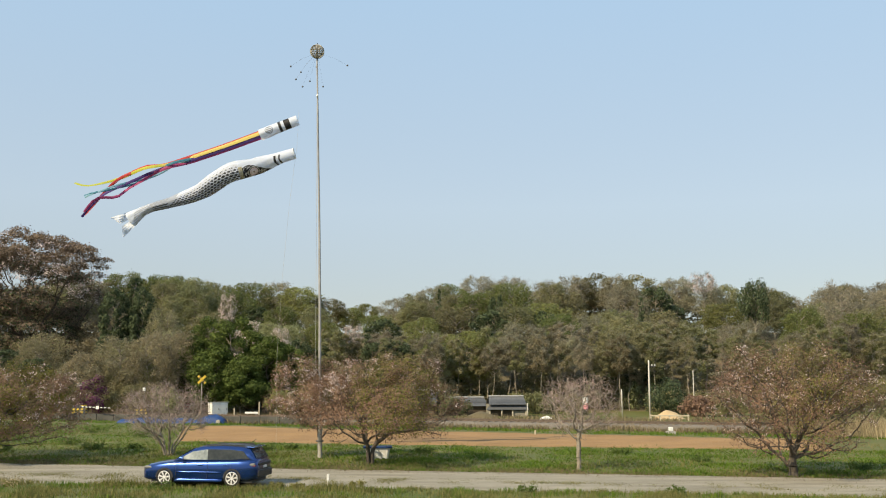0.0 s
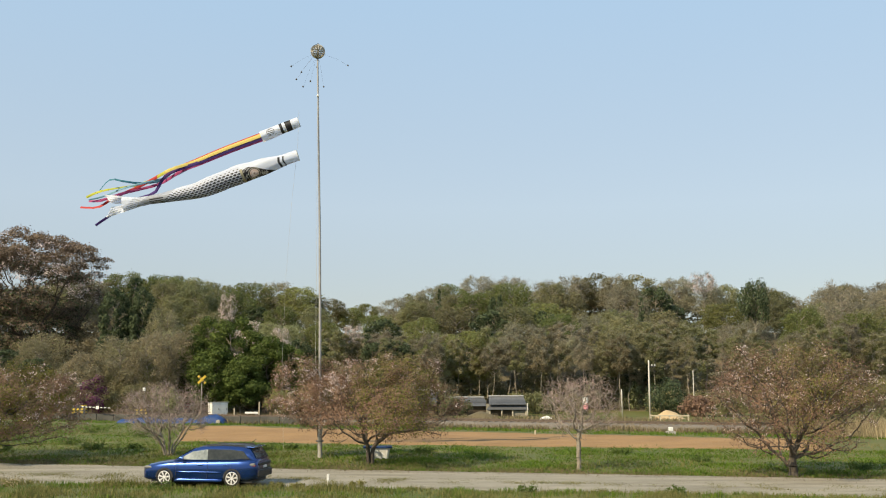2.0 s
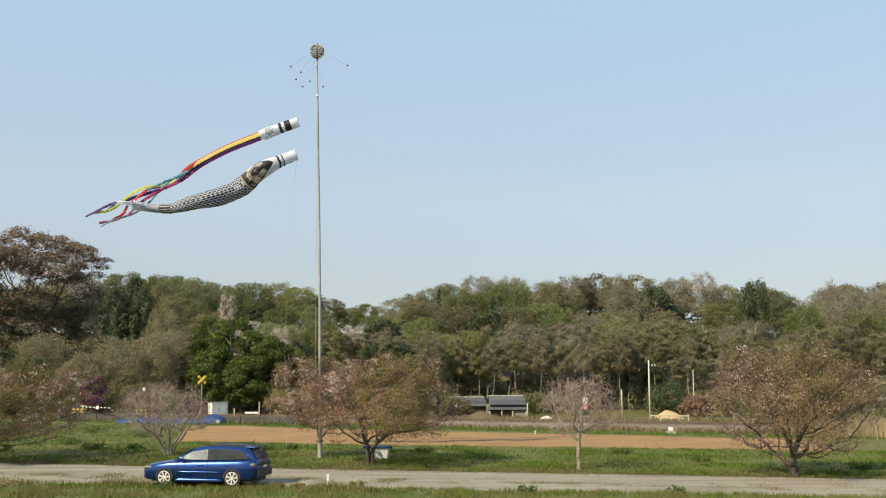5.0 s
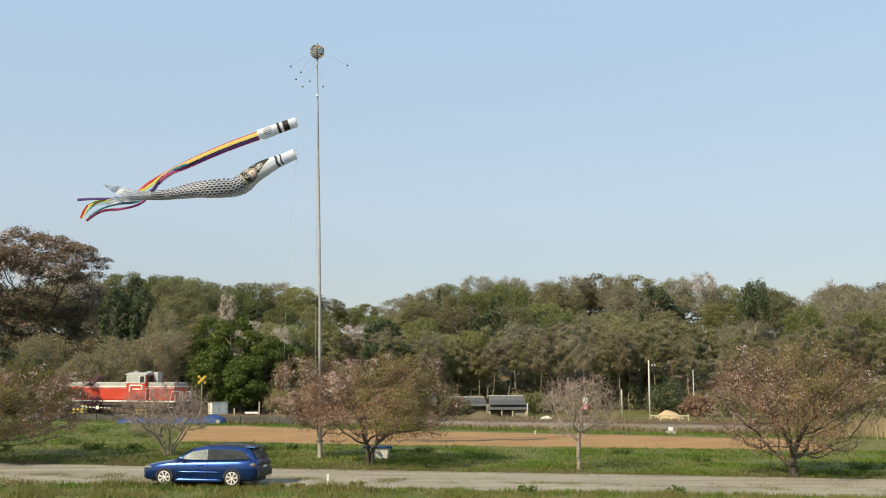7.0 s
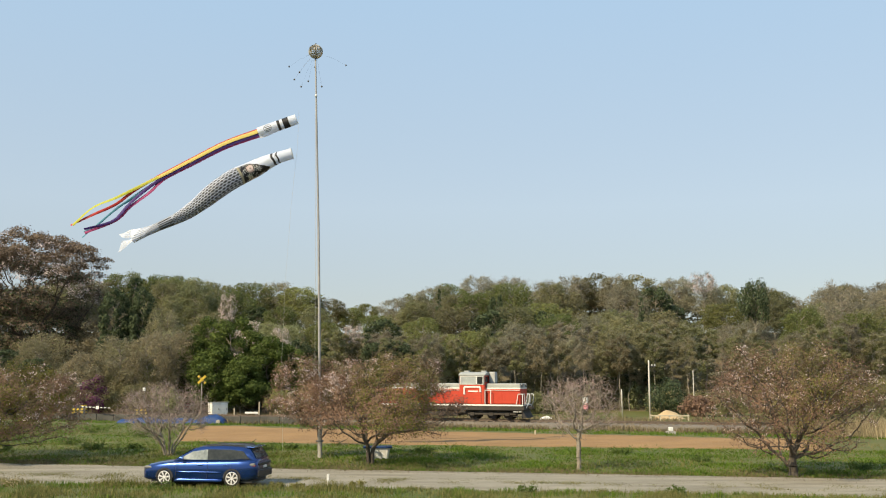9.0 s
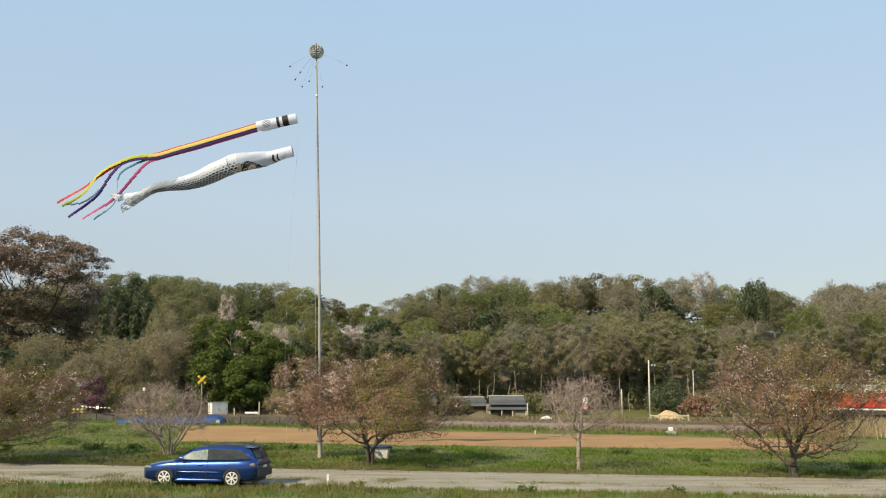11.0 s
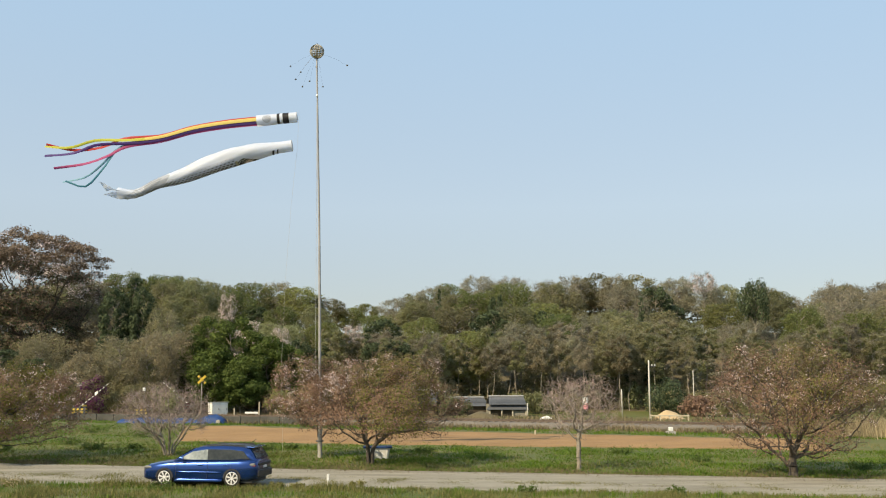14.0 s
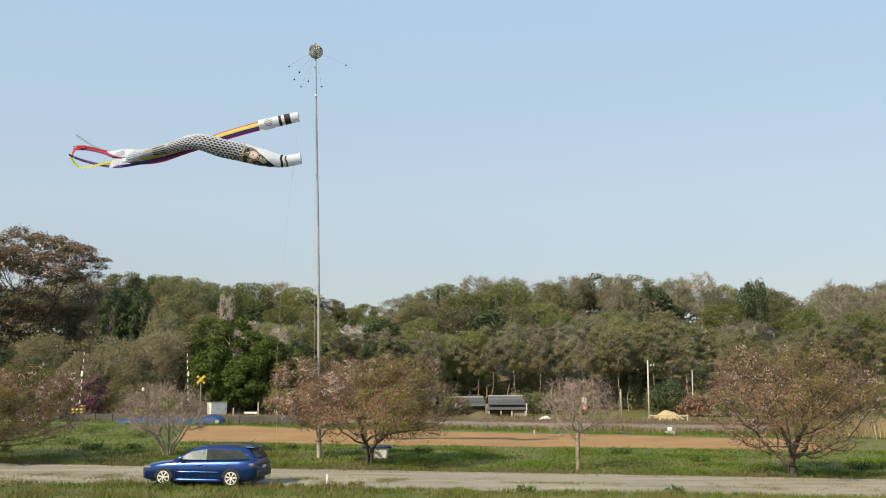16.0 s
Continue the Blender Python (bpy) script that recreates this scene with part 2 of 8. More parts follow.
def make_track():
    prof = [(-3.6, -0.05), (-2.0, 0.34), (2.0, 0.34), (3.6, -0.05)]
    ss = np.linspace(-190, 165, 240)
    verts, faces = [], []
    for k, s in enumerate(ss):
        for off, z in prof:
            p = on_track(s, off + 0.15 * noise.noise((s * 0.4, off, 0)), z + 0.03 * noise.noise((s * 0.7, off, 5)))
            verts.append(p)
    for k in range(len(ss) - 1):
        for i in range(3):
            faces.append((k * 4 + i, k * 4 + 4 + i, k * 4 + 5 + i, k * 4 + 1 + i))
    tagged(raw("track_bed", verts, faces, BALLAST), "railway embankment of brown-grey crushed stone", "track bed", kind="structure")
    bm = bmesh.new()
    turn = Matrix.Rotation(-TRACK_TURN, 4, "Z")
    v, f = [], []
    for s in np.arange(-185, 160, 0.62):
        m = Matrix.Translation(on_track(s)) @ turn
        k = len(v)
        for z in (0.28, 0.39):
            for x, y in ((-0.1, -1.0), (0.1, -1.0), (0.1, 1.0), (-0.1, 1.0)):
                v.append(m @ Vector((x, y, z)))
        f += [(k + 4, k + 5, k + 6, k + 7), (k, k + 1, k + 5, k + 4), (k + 1, k + 2, k + 6, k + 5), (k + 2, k + 3, k + 7, k + 6), (k + 3, k, k + 4, k + 7)]
    tagged(raw("sleepers", v, f, WOOD), "dark weathered railway sleepers bedded in ballast", "sleepers", kind="stuff")
    for side in (-0.55, 0.55):
        bm = bmesh.new()
        box(bm, -185, 160, -0.06, 0.06, 0.385, 0.40)
        box(bm, -185, 160, -0.01, 0.01, 0.40, 0.48)
        box(bm, -185, 160, -0.033, 0.033, 0.48, 0.52)
        r = part("rail", bm, RUST, None)
        r.matrix_basis = Matrix.Translation(on_track(0, side)) @ turn
        tagged(r, "brown steel rail of the single railway line", "rail", "rails of the line")


make_track()


# ---- trees ----
def tubes(segs, n=5):
    """Tapered tubes for all the branches, as one mesh."""
    v, f = [], []
    ring = [(math.cos(2 * math.pi * i / n), math.sin(2 * math.pi * i / n)) for i in range(n)]
    thin = [(1.0, 0.0), (-0.5, 0.87), (-0.5, -0.87)]
    for p, q, r0, r1 in segs:
        d = q - p
        if d.length < 1e-5:
            continue
        q3 = d.to_track_quat("Z", "Y").to_matrix()
        ax, ay = q3.col[0], q3.col[1]
        k = len(v)
        w, rim = (n, ring) if r0 > 0.035 else (3, thin)
        v += [p + ax * (c * r0) + ay * (s * r0) for c, s in rim]
        v += [q + ax * (c * r1) + ay * (s * r1) for c, s in rim]
        f += [(k + i, k + (i + 1) % w, k + w + (i + 1) % w, k + w + i) for i in range(w)]
    return v, f


def grow(rng, p, d, length, r, depth, out, tips, spread, lift, shrink=0.74, kids=(2, 3), bend=0.16):
    """A limb in three bent pieces that forks at its end and once on its way."""
    q = p.copy()
    for i in range(3):
        d = (d + Vector((rng.gauss(0, bend), rng.gauss(0, bend), rng.gauss(0, bend) + lift))).normalized()
        e = q + d * (length / 3)
        a, b = r * (1 - 0.12 * i), r * (1 - 0.12 * (i + 1))
        out.append((q, e, a, b))
        q = e
        if depth <= 3:
            tips.append((q.copy(), depth))
        if i == 1 and depth > 0 and rng.random() < 0.7:
            s = (d + Vector((rng.gauss(0, 1), rng.gauss(0, 1), rng.gauss(0, 1))) * spread).normalized()
            grow(rng, q, s, length * shrink * 0.85, r * 0.5, depth - 1, out, tips, spread, lift, shrink, kids, bend)
    if depth > 0:
        for i in range(rng.randint(*kids)):
            s = (d + Vector((rng.gauss(0, 1), rng.gauss(0, 1), rng.gauss(0, 0.8))) * spread).normalized()
            grow(rng, q, s, length * shrink * rng.uniform(0.8, 1.15), r * 0.64, depth - 1, out, tips, spread, lift, shrink, kids, bend)
    else:
        tips.append((q.copy(), 0))


def fit_crown(segs, tips, fork, radius, height):
    """Scales a skeleton above its fork to a radius and a height."""
    rx = max(sorted(abs(t.x) for t, _ in tips)[int(len(tips) * 0.93)], 0.1)
    ry = max(sorted(abs(t.y) for t, _ in tips)[int(len(tips) * 0.93)], 0.1)
    top = sorted(t.z for t, _ in tips)[int(len(tips) * 0.98)]

    def go(p):
        k = step(max(p.z - fork * 0.5, 0) / max(fork, 0.3))
        out = math.hypot(p.x / rx, p.y / ry)
        if out > 0.95:
            p = Vector((p.x * (0.95 + (out - 0.95) * 0.3) / out, p.y * (0.95 + (out - 0.95) * 0.3) / out, p.z))
        if p.z > top * 0.97:
            p = Vector((p.x, p.y, top * 0.97 + (p.z - top * 0.97) * 0.3))
        return Vector((p.x * (1 + (radius / rx - 1) * k), p.y * (1 + (radius / ry - 1) * k), p.z if p.z < fork else fork + (p.z - fork) * (height - fork) / (top - fork)))
    return [(go(p), go(q), a, b) for p, q, a, b in segs], [(go(t), k) for t, k in tips]


def near(rng, spread):
    return min(max(rng.gauss(0, spread), -1.5 * spread), 1.5 * spread)


def leaves(rng, tips, count, size, spread, flat=0.7, low=-9):
    """Small folded leaves about the branch tips."""
    v, f = [], []
    n = len(tips)
    for i in range(count):
        t = tips[int(rng.random() * n)][0]
        c = t + Vector((rng.gauss(0, spread), rng.gauss(0, spread), rng.gauss(0, spread * flat)))
        if c.z < low:
            continue
        s = size * rng.uniform(0.6, 1.4)
        a = Vector((rng.gauss(0, 1), rng.gauss(0, 1), rng.gauss(0, 0.8))).normalized()
        b = a.cross(Vector((rng.gauss(0, 1), rng.gauss(0, 1), rng.gauss(0, 1)))).normalized()
        k = len(v)
        v += [c - a * s, c + b * s * 0.5, c + a * s, c - b * s * 0.5]
        f.append((k, k + 1, k + 2, k + 3))
    return v, f


def bough_leaves(rng, tips, count, size, spread, middle, patch=1.0, seed=0.0):
    """Young leaves about the branch tips, facing outwards and up, in patches that leave the lower boughs half bare."""
    zs = sorted(t[0].z for t in tips)
    low, high = zs[0], zs[-1]
    weights = []
    for t, _ in tips:
        rise = 0.28 + step((t.z - low) / (0.5 * (high - low)))
        weights.append(rise * max(0.06, 0.5 + 1.3 * patch * noise.noise(t * 0.9 + Vector((seed, 0, 0)))))
    v, f = [], []
    for t, _ in rng.choices(tips, weights, k=count):
        c = t + Vector((near(rng, spread), near(rng, spread), near(rng, spread * 0.8)))
        n = ((c - middle).normalized() + Vector((rng.gauss(0, 0.55), rng.gauss(0, 0.55), rng.gauss(0.45, 0.55)))).normalized()
        a = n.orthogonal().normalized()
        b = n.cross(a)
        s, w = size * rng.uniform(0.55, 1.35), rng.uniform(0, 6.28)
        k = len(v)
        v += [c + (a * math.cos(w + g) + b * math.sin(w + g)) * s * q for g, q in ((0, 1.2), (2.2, 0.8), (-2.2, 0.8))]
        f.append((k, k + 1, k + 2))
    return v, f


def twigs(rng, tips, count, length, width, up=0.5):
    """Fine bare shoots, as slim blades."""
    v, f = [], []
    n = len(tips)
    for i in range(count):
        t = tips[int(rng.random() * n)][0] + Vector((rng.gauss(0, 0.1), rng.gauss(0, 0.1), rng.gauss(0, 0.1)))
        d = Vector((rng.gauss(0, 0.7), rng.gauss(0, 0.7), rng.gauss(up, 0.6))).normalized() * length * rng.uniform(0.5, 1.3)
        side = d.cross(Vector((rng.gauss(0, 1), rng.gauss(0, 1), rng.gauss(0, 1)))).normalized() * width
        k = len(v)
        v += [t - side, t + side, t + d]
        f.append((k, k + 1, k + 2))
    return v, f


def tree_parts(root, wood, wood_mat, sets, sides=5):
    if wood:
        raw("trunk", *tubes(wood, sides), wood_mat, root, smooth=True)
    for name, (v, f), material in sets:
        raw(name, v, f, material, root)


def fill_crown(rng, seed, count, centre, radius, low, high, waist, hollow, square=2.0, lobes=1.0):
    """Points in an uneven dome: radius at the waist's height, from low to high."""
    got = []
    while len(got) < count:
        d = Vector((rng.uniform(-1.2, 1.2), rng.uniform(-1.2, 1.2), rng.uniform(-1.2, 1.2)))
        if not 0.05 < d.length < 1.3:
            continue
        lobe = 1 + lobes * 0.30 * noise.noise(d.normalized() * 1.8 + Vector((seed, 0, 0))) + lobes * 0.16 * noise.noise(d.normalized() * 4.5 + Vector((0, seed, 0)))
        far = (abs(d.x) ** square + abs(d.y) ** square + abs(d.z) ** square) ** (1 / square)
        if far > lobe or far < hollow * rng.random():
            continue
        z = waist + d.z * ((high - waist) if d.z > 0 else (waist - low))
        got.append((centre[0] + d.x * radius, centre[1] + d.y * radius, max(z, low * 0.9)))
    return np.array(got)


def branch_out(rng, points, stems, size, kill, rounds=90):
    """Branches that grow step by step towards the points they have not reached yet. Gives nodes and each node's parent."""
    nodes, parent = [], []
    for stem in stems:
        last = -1
        for p in stem:
            nodes.append(np.array(p, float))
            parent.append(last)
            last = len(nodes) - 1
    alive = np.ones(len(points), bool)
    best = np.full(len(points), 1e9)
    near = np.zeros(len(points), int)

    def look_at(first):
        for k in range(first, len(nodes)):
            d = np.linalg.norm(points - nodes[k], axis=1)
            closer = d < best
            best[closer] = d[closer]
            near[closer] = k
    look_at(0)
    for i in range(rounds):
        alive &= best > kill
        if not alive.any():
            break
        first = len(nodes)
        for k in np.unique(near[alive]):
            pull = points[alive & (near == k)] - nodes[k]
            d = (pull / np.linalg.norm(pull, axis=1)[:, None]).mean(axis=0)
            d += np.array([rng.gauss(0, 0.16), rng.gauss(0, 0.16), rng.gauss(0.03, 0.14)])
            n = np.linalg.norm(d)
            if n < 0.05:
                continue
            nodes.append(nodes[k] + d / n * size)
            parent.append(int(k))
        look_at(first)
    return nodes, parent


def cherry(seed, m, label, radius, low, high, waist, fork, trunk_r, centre=(0.0, 0.0), stems=1, points=900, size=0.2, kill=0.3, hollow=0.7,
           leaf=0, green=0, bloom=0, shoot=0, leaf_size=0.045, spread=0.2, canopy=(), bark=BARK, name="cherry_tree", bloom_part=0.3, red=CHERRY, shoot_length=0.45, square=2.0, lobes=1.0):
    """A short trunk whose limbs fill an uneven spreading crown."""
    rng = random.Random(seed)
    root = thing(name, m, label, "tree", "cherry trees by the road")
    goals = fill_crown(rng, seed, points, centre, radius, low, high, waist, hollow, square, lobes)
    starts = []
    for k in range(stems):
        a = 2 * math.pi * k / max(stems, 1)
        out = 0.0 if stems == 1 else 0.08 if stems == 3 else 0.16
        n = max(3, int(fork / size))
        starts.append([(math.cos(a) * out * (1 + i / n) + rng.gauss(0, 0.012), math.sin(a) * out * (1 + i / n) + rng.gauss(0, 0.012), -0.1 + (fork + 0.1) * i / n) for i in range(n + 1)])
    nodes, parent = branch_out(rng, goals, starts, size, kill)
    weight = [0] * len(nodes)
    kids = [0] * len(nodes)
    for k in range(len(nodes) - 1, -1, -1):
        weight[k] = max(weight[k], 1)
        if parent[k] >= 0:
            weight[parent[k]] += weight[k]
            kids[parent[k]] += 1
    most = max(weight)
    thick = [max(trunk_r * (w / most) ** 0.47, 0.006) for w in weight]
    segs, tips = [], []
    for k, p in enumerate(parent):
        v = Vector(nodes[k])
        if p >= 0:
            flare = 1.3 if p == 0 else 1.0
            segs.append((Vector(nodes[p]), v, min(thick[p], thick[k] * 1.35) * flare, thick[k]))
        if weight[k] <= 4 and v.z > fork:
            tips.append((v, 0 if kids[k] == 0 else 1))
    sets = []
    middle = Vector((centre[0], centre[1], low + 0.3 * (high - low)))
    if leaf:
        sets.append(("crown", bough_leaves(rng, tips, int(leaf * 1.35), leaf_size, spread, middle, 1.0, seed), red))
    if green:
        core = sorted(tips, key=lambda t: (t[0].x - centre[0] - radius * 0.15) ** 2 + (t[0].z - waist - 0.5) ** 2)[: int(len(tips) * 0.6)]
        sets.append(("crown", bough_leaves(rng, core, int(green * 1.35), leaf_size, spread, middle, 1.0, seed + 5.0), CHERRYGREEN))
    for k, (boughs, count, width, material) in enumerate(canopy):
        sets.append(("crown", sprays(seed + k, boughs, count, width, 0.3, 0.6, -0.2, 0.2), material))
    if bloom:
        high_tips = sorted(tips, key=lambda t: -t[0].z - 0.5 * abs(t[0].x - centre[0]))[: max(30, int(len(tips) * bloom_part))]
        open_tips = [t for t in high_tips if noise.noise(t[0] * 0.8 + Vector((0, seed, 0))) > -0.05] or high_tips
        some = [open_tips[int(rng.random() * len(open_tips))] for i in range(max(40, bloom // 7))]
        sets.append(("blossom", leaves(rng, some, bloom, leaf_size * 0.9, spread * 0.4), BLOSSOM))
    if shoot:
        sets.append(("twig_crown", twigs(rng, tips, shoot, shoot_length, 0.006), TWIG))
    tree_parts(root, segs, bark, sets)
    return root


def sprays(seed, lobes, count, size, ragged=0.14, jitter=0.45, under=-0.6, sink=0.28, up=0.25):
    """Small leaf sprays laid over lobes, each lobe a centre and three radii: they face outwards, thin out below and leave gaps where lobes meet."""
    rng = np.random.default_rng(seed)
    centre = np.array([c for c, r in lobes], float)
    radii = np.array([r for c, r in lobes], float)
    area = radii[:, 0] * radii[:, 2]
    pick = rng.choice(len(lobes), int(count * 2.2), p=area / area.sum())
    d = rng.normal(size=(len(pick), 3))
    d /= np.linalg.norm(d, axis=1)[:, None]
    keep = d[:, 2] > under - 0.5 * rng.random(len(d)) ** 2
    pick, d = pick[keep], d[keep]
    wave = rng.normal(size=(5, 3)) * 3.2
    phase = rng.random(5) * 6.28
    bulge = np.sin(d @ wave.T + phase + pick[:, None] * 1.7).mean(axis=1)
    deep = 1 + ragged * 1.8 * bulge - np.abs(rng.normal(size=len(d))) * sink
    stray = rng.random(len(d)) < 0.10
    deep[stray] += np.abs(rng.normal(size=stray.sum())) * ragged
    p = centre[pick] + d * radii[pick] * deep[:, None]
    inside = np.zeros(len(p), bool)
    for k in range(len(lobes)):
        q = (p - centre[k]) / radii[k]
        inside |= ((q * q).sum(axis=1) < 0.62) & (pick != k)
    p, d, pick = p[~inside][:count], d[~inside][:count], pick[~inside][:count]
    n = d / radii[pick] * radii[pick].mean(axis=1)[:, None] + rng.normal(size=d.shape) * jitter + np.array([0, 0, up])
    n /= np.linalg.norm(n, axis=1)[:, None]
    a = np.cross(n, rng.normal(size=n.shape))
    a /= np.linalg.norm(a, axis=1)[:, None]
    b = np.cross(n, a)
    r = size * rng.uniform(0.65, 1.35, (len(p), 1))
    v = np.stack([p + a * r, p - a * r * 0.5 + b * r * 0.87, p - a * r * 0.5 - b * r * 0.87], axis=1).reshape(-1, 3)
    return v.tolist(), [(3 * i, 3 * i + 1, 3 * i + 2) for i in range(len(p))]


def lobes_of(rng, n, radius, low, high, shape="round", fat=(0.34, 0.52)):
    """Boughs of a crown between two heights: round, a cone, or flat tiers at the top of a bare trunk."""
    out = []
    mid, half = (low + high) / 2, (high - low) / 2
    for k in range(n):
        a = k * 2.4 + rng.uniform(-0.5, 0.5)
        u = (k + 0.5) / n
        if shape == "cone":
            z = low + (high - low) * (0.08 + 0.86 * u)
            wide = radius * (1.0 - 0.86 * u)
            r = max(wide * rng.uniform(0.5, 0.68), radius * 0.16)
            c = (math.cos(a) * wide * 0.55, math.sin(a) * wide * 0.55, z)
            out.append((c, (r, r, r * 0.8)))
            continue
        w = -0.82 + 1.7 * u
        ring = math.sqrt(max(0.0, 1 - w * w)) * rng.uniform(0.5, 0.82)
        if shape == "tiers":
            ring = rng.uniform(0.2, 0.75)
        r = radius * rng.uniform(*fat) * (1.12 - 0.25 * u)
        rz = r * (0.45 if shape == "tiers" else 0.8)
        z = min(mid + w * half * 0.8, high - rz * 0.9)
        out.append(((math.cos(a) * ring * radius, math.sin(a) * ring * radius, z), (r, r, rz)))
    return out


def wood_tree(seed, height, radius, base, crown_mat, count, size, label, bark=PALEBARK, shoots=0, name="forest_tree", girth=0.012, lobe_count=11, shape="round", jitter=0.45, ragged=0.14, fat=(0.34, 0.52)):
    """A straight trunk with a limb to each leafy bough of the crown."""
    rng = random.Random(seed)
    root = thing(name, pose(0, 0, -500), label, "tree", "trees of the wood")
    segs = []
    p, r = Vector((0, 0, -0.4)), height * girth
    trunk = [p]
    for i in range(8):
        q = Vector((p.x + rng.gauss(0, 0.12), p.y + rng.gauss(0, 0.12), height * 0.88 * (i + 1) / 8))
        segs.append((p, q, r * (1 - 0.11 * i), r * (1 - 0.11 * (i + 1))))
        trunk.append(q)
        p = q
    low = height * base
    lobes = lobes_of(rng, lobe_count, radius, low, height, shape, fat)
    tips = []
    for c, rad in lobes:
        c = Vector(c)
        k = min(max((c.z - rad[2] - 0.5) / (height * 0.88) * 8, 1.0), 7.5)
        p = trunk[int(k)].lerp(trunk[min(int(k) + 1, 8)], k - int(k))
        mid = p.lerp(c, 0.5) + Vector((rng.gauss(0, 0.15), rng.gauss(0, 0.15), rng.gauss(0.0, 0.1)))
        segs += [(p, mid, r * 0.36, r * 0.24), (mid, c, r * 0.24, r * 0.14)]
        for n in range(5):
            d = Vector((rng.gauss(0, 1), rng.gauss(0, 1), rng.gauss(0.5, 0.7))).normalized()
            e = c + Vector((d.x * rad[0], d.y * rad[1], d.z * rad[2])) * rng.uniform(0.75, 1.0)
            segs.append((c, e, r * 0.13, r * 0.04))
            tips.append((e, 0))
            tips.append((c.lerp(e, 0.6), 0))
    sets = [("crown", sprays(seed, lobes, count, size, ragged, jitter), crown_mat)]
    if shoots:
        sets.append(("twig_crown", twigs(rng, tips, shoots, 0.75, 0.016, 0.7), GREY))
    tree_parts(root, segs, bark, sets, 4)
    return root


